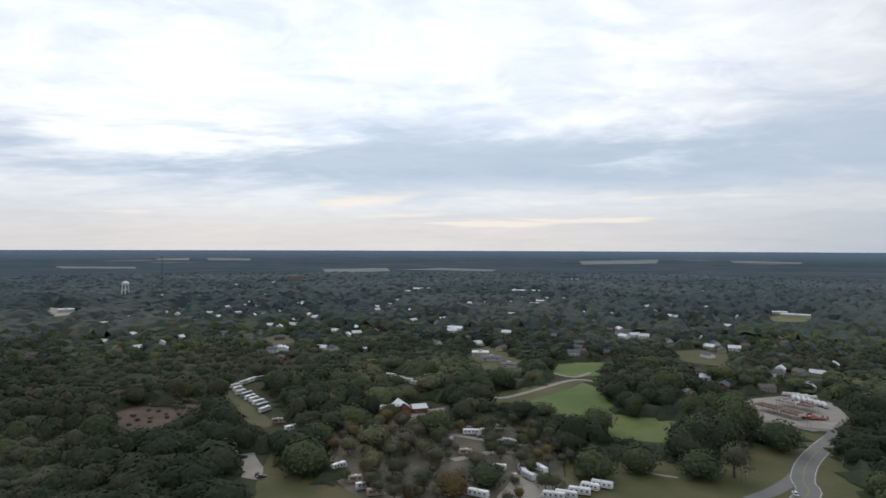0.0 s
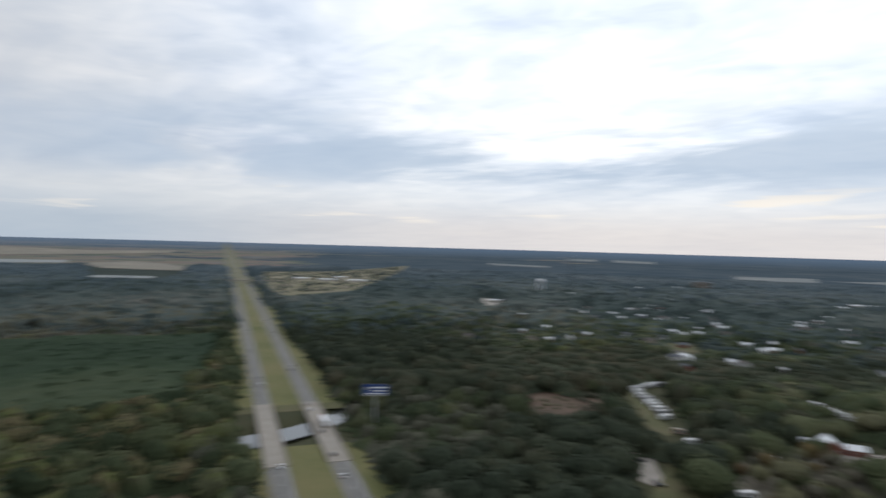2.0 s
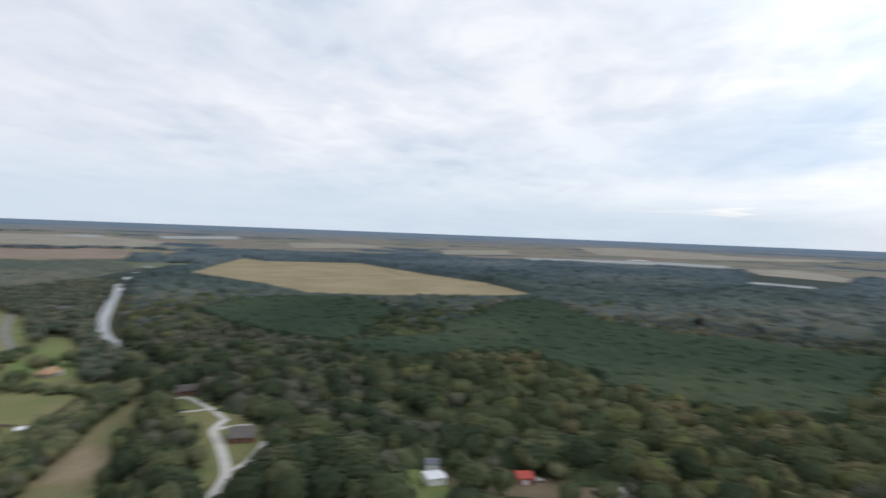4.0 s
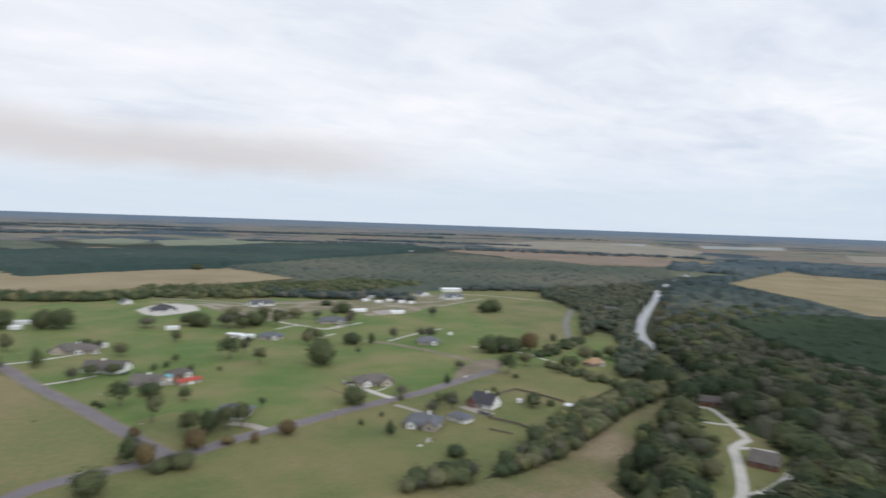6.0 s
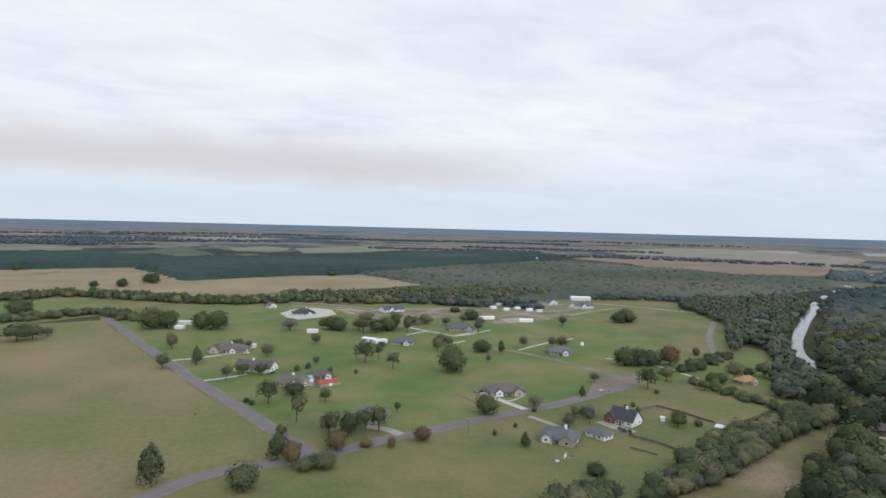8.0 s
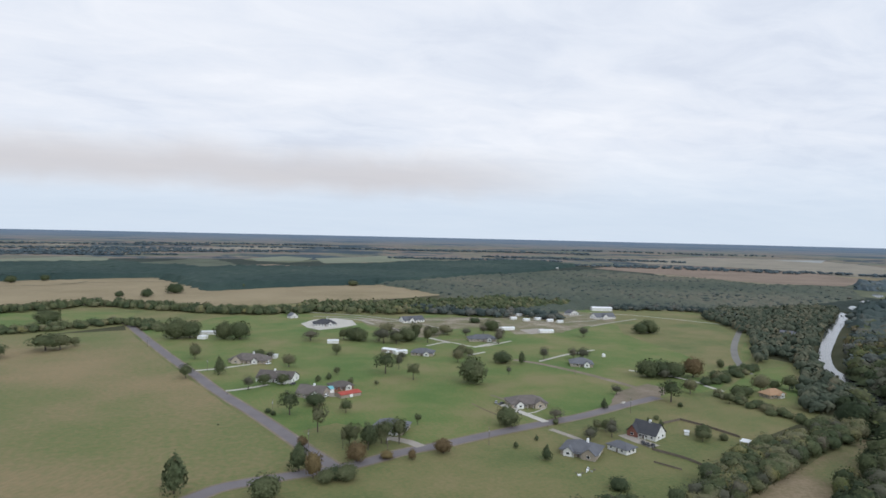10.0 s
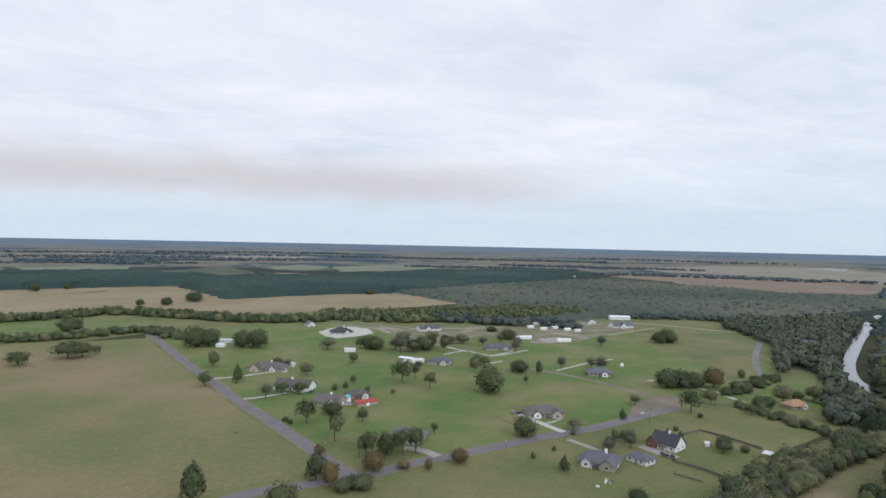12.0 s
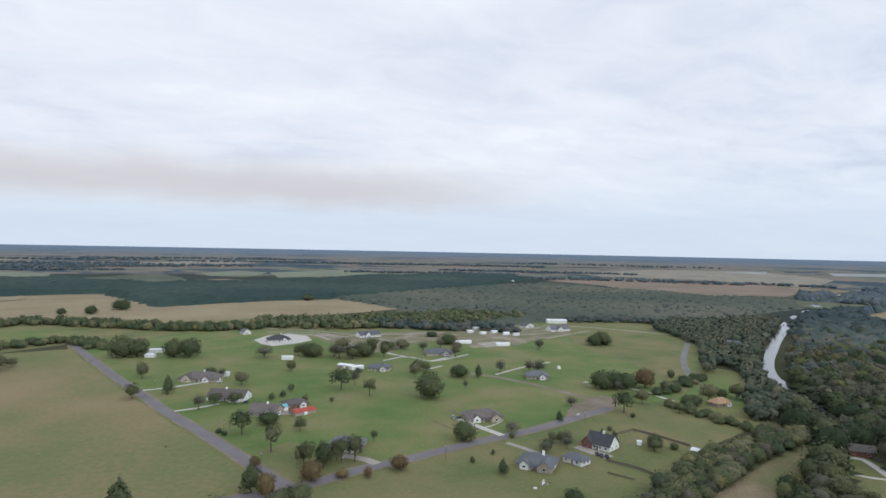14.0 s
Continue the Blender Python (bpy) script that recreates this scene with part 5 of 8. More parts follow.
def forest_kind(x, y):
    """0 broadleaf, 1 young plantation pine, 2 old pine, 3 leafless, 6 evergreen oak; and a tint from dark to pale."""
    r, a = np.hypot(x, y), bearing(x, y)
    side = x * HIGHWAY_SIDE.x + y * HIGHWAY_SIDE.y
    young = is_pine(x, y, r, a)
    old = (side < 5) & (r > 1150) & (lumps(x, y, 0.006, 3) < 0.6)
    old |= (a < 60) & (a > 20) & (lumps(x, y, 0.005, 5) < 0.33) & (r > 500)
    bare = (lumps(x, y, 0.012, 9) + rng.normal(0, 0.14, len(x)) + 0.3 * ((side < 5) & (r > 850) & (r < 1120)) - 0.22 * ((a > 55) & (r < 560)) > 0.70)
    evergreen = (a > -42) & (a < 54) & (r < 620 + 120 * lumps(x, y, 0.02, 5)) & (side > 60) & (lumps(x, y, 0.02, 8) + rng.normal(0, 0.12, len(x)) < 0.72)
    kind = np.where(young, 1, np.where(old, 2, np.where(evergreen, 6, np.where(bare, 3, 0))))
    tint = rng.beta(0.8, 1.1, len(x)) * np.where((kind == 1) | (kind == 2), 0.3, 0.75) + 0.6 * (lumps(x, y, 0.011, 6) - 0.45)
    tint = tint * np.where(a < 45, 0.8, np.where(r < 520, 1.25, 1.0))
    tint = np.where(kind == 1, tint * 0.5 + 0.7 * np.clip(lumps(x, y, 0.022, 4) - 0.45, 0, 1), tint)
    return kind, np.clip(tint, 0, 1)


CANOPY = [LEAF_OAK, LEAF_PINE, LEAF_PINE, LEAF_BARE, LEAF_MID_HAZE, LEAF_FAR_HAZE, LEAF_DARK]


def canopy(name, r0, r1, cell, height, rough, label, keep=None):
    """The closed, lumpy roof of a wood, sloping down to the ground at its edges."""
    n = int(r1 / cell) + 2
    q = np.arange(-n, n + 1) * cell
    gx, gy = np.meshgrid(q, q, indexing="ij")
    gx, gy = gx + rng.uniform(-0.4, 0.4, gx.shape) * cell, gy + rng.uniform(-0.4, 0.4, gx.shape) * cell
    x, y = gx.ravel(), gy.ravel()
    r, a = np.hypot(x, y), bearing(x, y)
    near = (r > r0 - cell) & (r < r1 + cell) & (a > -42) & (a < 122) & ((r < 1300) | (a < 116 + 8 * lumps(x, y, 0.01, 7)))
    ok = np.zeros(len(x), bool)
    i = np.nonzero(near & (r > r0) & (r < r1))[0]
    ok[i] = free(x[i], y[i]) & away_from_homes(x[i], y[i]) & ((r[i] < 1300) | (a[i] < 115 + 8 * lumps(x[i], y[i], 0.01, 7))) & (np.abs(a[i] - 40) < 80.5)
    if keep is not None:
        ok[i] &= keep(x[i], y[i])
    z = np.full(len(x), -0.4) + np.maximum(ground_z(x, y), -0.5)
    i = np.nonzero(ok)[0]
    h = height * headroom(x[i], y[i]) * (0.86 + 0.28 * lumps(x[i], y[i], 0.03, 4))
    z[~ok] += 0.9
    z[i] += 0.4 + h * np.clip(1 + rng.normal(0, rough, len(i)), 0.45, 1.6)
    kind, tint = np.zeros(len(x), int), np.full(len(x), 0.2)
    kind[i], tint[i] = forest_kind(x[i], y[i])
    m = 2 * n + 1
    k = (np.arange(m - 1)[:, None] * m + np.arange(m - 1)[None]).ravel()
    c = np.stack([k, k + m, k + m + 1, k + 1], 1)
    c = c[ok[c].any(1) & near[c].all(1)]
    tris = np.concatenate([c[:, [0, 1, 2]], c[:, [0, 2, 3]]])
    lead = tris[np.arange(len(tris)), ok[tris].argmax(1)]
    # leaf colour turns bluer with distance: aerial haze put into the foliage
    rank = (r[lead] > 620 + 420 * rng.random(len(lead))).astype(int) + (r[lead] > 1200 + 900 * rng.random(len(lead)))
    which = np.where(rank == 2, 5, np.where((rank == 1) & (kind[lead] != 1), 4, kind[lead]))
    used, back = np.unique(tris, return_inverse=True)
    v = np.stack([x, y, z], 1)
    up = np.cross(v[tris[:, 1]] - v[tris[:, 0]], v[tris[:, 2]] - v[tris[:, 0]])
    gentle = np.abs(up[:, 2]) > 0.72 * np.linalg.norm(up, axis=1)  # steep rims are shaded flat
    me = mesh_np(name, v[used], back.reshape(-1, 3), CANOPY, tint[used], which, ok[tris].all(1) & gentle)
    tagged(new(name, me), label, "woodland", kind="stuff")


def woods(r0, r1, step, level, size, lift=1.0):
    x, y = grid(r0, r1, step, -41, 121)
    k = free(x, y) & away_from_homes(x, y)
    x, y = x[k], y[k]
    low = headroom(x, y)
    r, a = np.hypot(x, y), bearing(x, y)
    kinds, tint = forest_kind(x, y)
    k = ((r < 1300) | (a < 116 + 8 * lumps(x, y, 0.01, 7))) & (kinds != 1)
    x, y, low, r, a, kinds, tint = x[k], y[k], low[k], r[k], a[k], kinds[k], tint[k]
    for name, sel, kind, mat, h, wd, label in (
        ("pine_wood", kinds == 2, "pine", LEAF_PINE, 15, 0.72, "dense dark green pine wood"),
        ("mixed_wood", kinds == 6, "oak", LEAF_DARK, 14.5, 1.0, "dark evergreen and brown woodland"),
        ("bare_wood", kinds == 3, "bare", LEAF_BARE, 14, 0.9, "grey-brown leafless wood"),
        ("mixed_wood", (kinds == 0) & (a < 9) & (r < 700), "oak", LEAF_TREE, 14.5, 1.0, "mixed olive and brown woodland"),
        ("mixed_wood", (kinds == 0) & ((a >= 9) | (r >= 700)), "oak", LEAF_OAK, 14.5, 1.0, "mixed green and brown woodland"),
    ):
        n = int(sel.sum())
        town = np.where((a[sel] < 32) & (r[sel] > 520) & (r[sel] < 1800), 0.8, 1.0)
        hh = lift * h * town * low[sel] * rng.uniform(0.72, 1.18, n) * (0.85 + 0.3 * lumps(x[sel], y[sel], 0.03, 4))
        ww = size * low[sel] ** 0.35 * wd * rng.uniform(0.65, 1.4, n)
        # farther trees take leaf colours with haze painted in
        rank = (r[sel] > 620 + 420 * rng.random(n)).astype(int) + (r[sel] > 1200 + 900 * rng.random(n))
        for g, m in enumerate((mat, LEAF_MID_HAZE, LEAF_FAR_HAZE)):
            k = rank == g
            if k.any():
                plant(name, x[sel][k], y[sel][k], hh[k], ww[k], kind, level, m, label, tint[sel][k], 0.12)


def grove(name, poly, step, kind, mat, height, width, label, level=None, bias=0.0, keep=0.0):
    """Trees within a polygon."""
    p = np.array(poly)
    x, y = (v.ravel() for v in np.meshgrid(np.arange(p[:, 0].min(), p[:, 0].max() + step, step), np.arange(p[:, 1].min(), p[:, 1].max() + step, step)))
    x, y = x + rng.uniform(-0.7, 0.7, len(x)) * step, y + rng.uniform(-0.7, 0.7, len(x)) * step
    k = inside(x, y, list(poly)) & (river_gap(x, y) > 1) & (river_gap(x * 1.06, y * 1.06) > 0) & (rng.random(len(x)) > keep) & ~inside(x, y, strip_field)
    for hx, hy, hr in HOMES:
        for back in (0.0, 0.9, 1.7):
            f = 1 - back * hr / math.hypot(hx, hy)
            k &= np.hypot(x - hx * f, y - hy * f) > hr * 0.9
    x, y = x[k], y[k]
    r = np.hypot(x, y)
    lv = level if level is not None else (0 if np.median(r) < 480 else 1 if np.median(r) < 800 else 2 if np.median(r) < 1500 else 3)
    n = len(x)
    plant(name, x, y, height * headroom_water(x, y) * rng.uniform(0.7, 1.25, n), width * rng.uniform(0.8, 1.35, n), kind, lv, mat, label, np.clip(rng.beta(1.3, 2.0, n) + bias, 0, 1), 0.15)


def thicket(name, poly, cell, height, rough, mat, label, tint):
    """A closed, lumpy sheet of foliage within a polygon, down to the ground at its edges."""
    p = np.array(poly)
    gx, gy = np.meshgrid(np.arange(p[:, 0].min() - cell, p[:, 0].max() + 2 * cell, cell), np.arange(p[:, 1].min() - cell, p[:, 1].max() + 2 * cell, cell), indexing="ij")
    x, y = ((g + rng.uniform(-0.4, 0.4, g.shape) * cell).ravel() for g in (gx, gy))
    ok = inside(x, y, list(poly)) & (river_gap(x, y) > 1.5)
    z = np.maximum(ground_z(x, y), -0.5) + np.where(ok, height * np.clip(1 + rng.normal(0, rough, len(x)), 0.3, 1.8) * (0.8 + 0.4 * lumps(x, y, 0.03, 4)), -0.4)
    n = gx.shape[1]
    k = (np.arange(gx.shape[0] - 1)[:, None] * n + np.arange(n - 1)[None]).ravel()
    c = np.stack([k, k + n, k + n + 1, k + 1], 1)
    c = c[ok[c].any(1)]
    used, back = np.unique(np.concatenate([c[:, [0, 1, 2]], c[:, [0, 2, 3]]]), return_inverse=True)
    tt = np.clip(tint + 0.7 * (lumps(x, y, 0.012, 6) - 0.45) + rng.normal(0, 0.15, len(x)), 0, 1)
    tagged(new(name, mesh_np(name, np.stack([x, y, z], 1)[used], back.reshape(-1, 3), mat, tt[used])), label, "woodland", kind="stuff")


def band(line, width):
    """A polygon round a line."""
    pts = smooth_line(line, 15)
    l, r = [], []
    for i, q in enumerate(pts):
        t = (pts[min(i + 1, len(pts) - 1)] - pts[max(i - 1, 0)]).normalized()
        l.append((q.x - t.y * width / 2, q.y + t.x * width / 2)), r.append((q.x + t.y * width / 2, q.y - t.x * width / 2))
    return l + r[::-1]

# ---- houses ----
def hip(w2, d0, d1, h, rise, over=0.9, ridge=None):
    """A hipped roof over x -w2..w2, y d0..d1, with a fascia."""
    bm = bmesh.new()
    x, y0, y1 = w2 + over, d0 - over, d1 + over
    half = (y1 - y0) / 2
    r = max(0.3, x - half) if ridge is None else ridge
    ym = (y0 + y1) / 2
    lo = [bm.verts.new(p) for p in ((-x, y0, h), (x, y0, h), (x, y1, h), (-x, y1, h))]
    up = [bm.verts.new((v.co.x, v.co.y, h + 0.22)) for v in lo]
    a, b = bm.verts.new((-r, ym, h + rise)), bm.verts.new((r, ym, h + rise))
    bm.faces.new(lo[::-1])
    for i in range(4):
        bm.faces.new((lo[i], lo[(i + 1) % 4], up[(i + 1) % 4], up[i]))
    bm.faces.new((up[0], up[1], b, a)), bm.faces.new((up[2], up[3], a, b))
    bm.faces.new((up[1], up[2], b)), bm.faces.new((up[3], up[0], a))
    return bm


def gable(w2, d0, d1, h, rise, over=0.5, cross=False):
    """A gabled roof; the ridge runs along x, or along y if cross."""
    bm = bmesh.new()
    prof = [(-1, 0.0), (0, rise), (1, 0.0)]
    if cross:
        half, c, l0, l1 = w2 + over, 0.0, d0 - over, d1 + over
        pt = lambda s, z, l: (c + s * half, l, z)
    else:
        half, c, l0, l1 = (d1 - d0) / 2 + over, (d0 + d1) / 2, -w2 - over, w2 + over
        pt = lambda s, z, l: (l, c + s * half, z)
    rows = []
    for l in (l0, l1):
        rows.append([bm.verts.new(pt(s, h + z + t, l)) for t in (0.0, 0.22) for s, z in prof])
    p, q = rows
    for i in (0, 1):
        bm.faces.new((p[i], p[i + 1], q[i + 1], q[i])), bm.faces.new((p[3 + i], q[3 + i], q[4 + i], p[4 + i]))
    for i in (0, 2):
        bm.faces.new((p[i], q[i], q[3 + i], p[3 + i]))
    for r in rows:
        bm.faces.new((r[0], r[1], r[4], r[3])), bm.faces.new((r[1], r[2], r[5], r[4]))
    bmesh.ops.recalc_face_normals(bm, faces=bm.faces[:])
    return bm


def gable_wall(w2, d0, d1, h, rise, cross=False):
    """Walls with gable ends."""
    bm = boxes((-w2, d0, 0, w2, d1, h))
    if cross:
        ends = [[(-w2, d, h), (w2, d, h), (0, d, h + rise)] for d in (d0 + 0.01, d1 - 0.01)]
        off = Vector((0, 0.3, 0))
    else:
        ends = [[(s, d0, h), (s, d1, h), (s, (d0 + d1) / 2, h + rise)] for s in (-w2 + 0.01, w2 - 0.01)]
        off = Vector((0.3, 0, 0))
    for k, e in enumerate(ends):
        o = off if k == 0 else -off
        p, q = [bm.verts.new(v) for v in e], [bm.verts.new(Vector(v) + o) for v in e]
        bm.faces.new(p), bm.faces.new(q[::-1])
        for i in range(3):
            bm.faces.new((p[i], p[(i + 1) % 3], q[(i + 1) % 3], q[i]))
    bmesh.ops.recalc_face_normals(bm, faces=bm.faces[:])
    return bm


def window(parent, x, y, z, w, h, side="front"):
    """A window proud of the wall, its frame and its pane."""
    if side == "front":
        f = part("window", boxes((x - w / 2, y - 0.07, z, x + w / 2, y, z + h)), WHITE, parent)
        part("pane", boxes((x - w / 2 + 0.1, y - 0.1, z + 0.1, x + w / 2 - 0.1, y - 0.072, z + h - 0.1)), GLASS, f)
    else:
        s = 1 if side == "right" else -1
        f = part("window", boxes((x if s > 0 else x - 0.07, y - w / 2, z, x + 0.07 if s > 0 else x, y + w / 2, z + h)), WHITE, parent)
        part("pane", boxes((x + s * 0.072 if s > 0 else x - 0.1, y - w / 2 + 0.1, z + 0.1, x + 0.1 if s > 0 else x - 0.072, y + w / 2 - 0.1, z + h - 0.1)), GLASS, f)


def house(a, b, depth, label, wall=STUCCO, roof=ROOF_GREY, kind="hip", h=2.7, rise=3.2, wing=None, chimney=None, garage=True, name="house", group="houses"):
    """A house whose wall towards the viewer runs from a to b. wing: (x0, x1, how far it stands out, material, roof rise)."""
    a, b = Vector((*a, 0)), Vector((*b, 0))
    w2 = (b - a).length / 2
    o = (a + b) / 2
    turn = math.degrees(math.atan2((b - a).y, (b - a).x))
    t = thing(name, o, turn, label, "house", group)
    if kind == "hip":
        part("wall", boxes((-w2, 0, 0, w2, depth, h)), wall, t)
        part("roof", hip(w2, 0, depth, h, rise), roof, t)
    else:
        c = kind == "cross"
        part("wall", gable_wall(w2, 0, depth, h, rise, c), wall, t)
        part("roof", gable(w2, 0, depth, h, rise, cross=c), roof, t)
    if wing:
        x0, x1, out, wm, wr = wing
        bm = gable_wall((x1 - x0) / 2, -out, depth * 0.45, h, wr, True)
        bmesh.ops.translate(bm, verts=bm.verts[:], vec=((x0 + x1) / 2, 0, 0.004))
        part("wing", bm, wm, t)
        bm = gable((x1 - x0) / 2, -out, depth * 0.5, h, wr, cross=True)
        bmesh.ops.translate(bm, verts=bm.verts[:], vec=((x0 + x1) / 2, 0, 0.03))
        part("wing_roof", bm, roof, t)
        window(t, (x0 + x1) / 2, -out, 1.0, 1.8, 1.4)
    part("door", boxes((-0.5, -0.09, 0, 0.5, -0.01, 2.1)), WOODEN, t)
    for x in np.arange(-w2 + 2.2, w2 - 1.5, 3.4):
        if abs(x) > 1.4 and not (wing and wing[0] - 0.8 < x < wing[1] + 0.8):
            window(t, float(x), 0, 1.0, 1.3, 1.3)
    for y in (depth * 0.3, depth * 0.7):
        window(t, w2, y, 1.0, 1.3, 1.3, "right"), window(t, -w2, y, 1.0, 1.3, 1.3, "left")
    if kind == "hip" and w2 > 7:  # a gabled bay away from the wing
        c = -w2 * 0.55 if wing and wing[0] > 0 else w2 * 0.45
        bm = gable_wall(2.3, -1.4, depth * 0.3, h, rise * 0.5, True)
        bmesh.ops.translate(bm, verts=bm.verts[:], vec=(c, 0, 0.006))
        part("bay", bm, SIDING, t, "white gabled bay")
        bm = gable(2.3, -1.4, depth * 0.4, h, rise * 0.5, cross=True)
        bmesh.ops.translate(bm, verts=bm.verts[:], vec=(c, 0, 0.035))
        part("bay_roof", bm, roof, t)
        window(t, c, -1.4, 1.0, 1.6, 1.3)
    if w2 > 7:  # a porch on posts by the door
        part("porch_roof", boxes((-2.2, -2.0, h - 0.35, 2.2, -0.92, h - 0.2)), roof, t)
        for x in (-2.0, 2.0):
            part("porch_post", boxes((x - 0.08, -1.95, 0, x + 0.08, -1.79, h - 0.354)), WHITE, t)
    if garage:
        part("garage_door", boxes((w2, depth * 0.42, 0.05, w2 + 0.06, depth * 0.6, 2.3)), WHITE, t)
    if chimney is not None:
        part("chimney", boxes((chimney - 0.6, depth * 0.45, h + rise * 0.4, chimney + 0.6, depth * 0.45 + 1.0, h + rise + 1.3)), WHITE, t, "tall pale chimney")
    HOMES.append((o.x - math.sin(radians(turn)) * depth / 2, o.y + math.cos(radians(turn)) * depth / 2, max(w2, depth / 2) + 4))
    return t


def shed(a, b, depth, label, wall=SIDING, roof=ROOF_WHITE, h=2.8, rise=0.9, name="shed", category="shed"):
    a, b = Vector((*a, 0)), Vector((*b, 0))
    w2, o = (b - a).length / 2, (a + b) / 2
    t = thing(name, o, math.degrees(math.atan2((b - a).y, (b - a).x)), label, category)
    part("wall", gable_wall(w2, 0, depth, h, rise), wall, t)
    part("roof", gable(w2, 0, depth, h, rise, 0.25), roof, t)
    part("door", boxes((-1.2, -0.06, 0.05, 1.2, -0.004, 2.2)), WHITE, t)
    HOMES.append((o.x, o.y, w2 + 4))
    return t


# ---- the houses on the lawns ----
house((-208.1, -334.2), (-231.5, -328.4), 15, "brown-roofed brick house with a white concrete drive", STUCCO, ROOF_BROWN, wing=(3.0, 9.5, 2.6, STUCCO, 2.6), rise=4.0)
house((-188.1, -254.2), (-199.4, -239.8), 15, "grey hip-roofed brick house beside a gravel drive", STUCCO, ROOF_GREY, chimney=3.0, wing=(2.0, 9.0, 2.0, STUCCO, 3.0), rise=4.2)
house((-216.2, -251.4), (-218.8, -239.8), 8, "white garage with a grey hip roof", SIDING, ROOF_GREY, name="garage", rise=2.6, garage=False)
house((-243.8, -264.1), (-248.7, -250.3), 12, "red brick house with a steep dark roof and white gable", SIDING, ROOF_DARK, "gable", rise=5.6, wing=(-9.0, -3.0, 1.5, BRICK, 4.0), chimney=1.0)
house((-324.0, -426.4), (-340.0, -416.3), 15, "grey hip-roofed house on a lawn", STUCCO, ROOF_GREY, rise=4.2)
house((-54.9, -536.2), (-82.0, -520.0), 16, "dark brown roofed house with a long front", STUCCO, ROOF_BROWN, rise=4.5, chimney=3.0, wing=(-12, -4, 3, STUCCO, 3.8))
house((-66.7, -462.6), (-89.4, -447.3), 15, "cream house with a grey roof and gables", SIDING, ROOF_BROWN, "gable", rise=4.5, chimney=-2.0, wing=(4, 11, 3, SIDING, 4.0))
house((-84.9, -409.1), (-99.8, -397.7), 14, "brown-roofed house with a white gable", STUCCO, ROOF_BROWN, "gable", rise=4.5, wing=(2, 9, 3, SIDING, 3.6), chimney=1.0)
house((-112.4, -415.1), (-127.2, -416.5), 12, "low brown-roofed house behind the red shed", BRICK, ROOF_BROWN, rise=3.0)
shed((-112.1, -394.8), (-127.4, -398.5), 9, "open shed with a bright red metal roof", STUCCO, ROOF_RED, 2.2, 1.2)
shed((-104.0, -411.6), (-112.0, -412.0), 8, "pale shed covered by a teal tarpaulin", SIDING, TEAL, 2.6, 1.0)
shed((-191.3, -538.7), (-200.5, -527.1), 8, "long white-roofed barn on the lawn", STUCCO, ROOF_WHITE, 3.0, 0.8, "barn", "barn")
shed((-199.6, -521.8), (-211.4, -523.5), 7, "pale lean-to beside the barn", SIDING, ROOF_WHITE, 2.8, 0.6)
house((-211.4, -515.2), (-228.0, -504.2), 14, "grey hip-roofed bungalow beside the barn", STUCCO, ROOF_GREY, rise=3.6)
house((-168.5, -710.2), (-193.6, -707.5), 18, "wide house with a dark hip roof and white walls", SIDING, ROOF_DARK, rise=5.2, chimney=3.0)
house((-155.2, -784.1), (-165.1, -786.9), 10, "small white house with a steep pale roof", SIDING, ROOF_GREY, "cross", rise=4, garage=False)
house((-109.2, -322.0), (-123.1, -310.6), 15, "grey-roofed house hidden among pines", STUCCO, ROOF_GREY, rise=4.0)
house((-280.0, -706.9), (-308.6, -709.0), 15, "grey-roofed white house among trees", SIDING, ROOF_GREY, "gable", rise=4.5, wing=(-8, -1, 3, SIDING, 4))
house((-296.8, -562.5), (-324.3, -553.9), 15, "low grey-roofed house among trees", STUCCO, ROOF_GREY, rise=4.0)
house((-546.0, -663.9), (-576.8, -661.1), 16, "grey house with white gables on a gravel yard", SIDING, ROOF_GREY, "gable", rise=5, wing=(-7, 2, 3, SIDING, 4.5))
shed((-603, -744), (-630, -730), 14, "long white metal workshop", SIDING, ROOF_WHITE, 4.5, 1.4, "workshop", "workshop")
house((-535.5, -708.8), (-551.8, -710.7), 12, "white farmhouse with a steep pale roof", SIDING, ROOF_GREY, "cross", rise=4, garage=False)
house((-370.9, -385.3), (-387.9, -375.1), 14, "grey-roofed bungalow between dark oaks", STUCCO, ROOF_GREY, rise=3.6)
house((-393.4, -288.8), (-408.0, -288.2), 9, "tan-roofed house at the edge of the wood", STUCCO, ROOF_TAN, rise=3.6)
house((-668.5, -481.6), (-675.6, -467.1), 13, "pale grey house among riverside trees", SIDING, ROOF_GREY, "gable", rise=4)
house((-294.2, -121.4), (-297.9, -109.6), 13, "brown-roofed house beside a winding drive", BRICK, ROOF_BROWN, "gable", rise=4.0)
house((-369.3, -186.7), (-376.8, -176.4), 10, "low red-roofed house in the woods", BRICK, ROOF_BROWN, "gable", rise=3.0)
for q, (wd, dp), lab in (
    (((-375.1, -617.6)), (20, 6), "long white metal poultry shed"), (((-410.2, -585.4)), (16, 7), "white metal shed on a gravel yard"),
    (((-49.8, -686.7)), (16, 7), "white farm trailer behind dark oaks"), (((-41.4, -659.9)), (8, 6), "small white hut beside the oaks"),
    (((-159.8, -595.4)), (10, 6), "low pale shelter on the lawn"), (((-91.1, -541.5)), (7, 5), "small white garden shed on grass"),
):
    shed((q[0] + wd / 2, q[1] - 2), (q[0] - wd / 2, q[1] + 2), dp, lab)
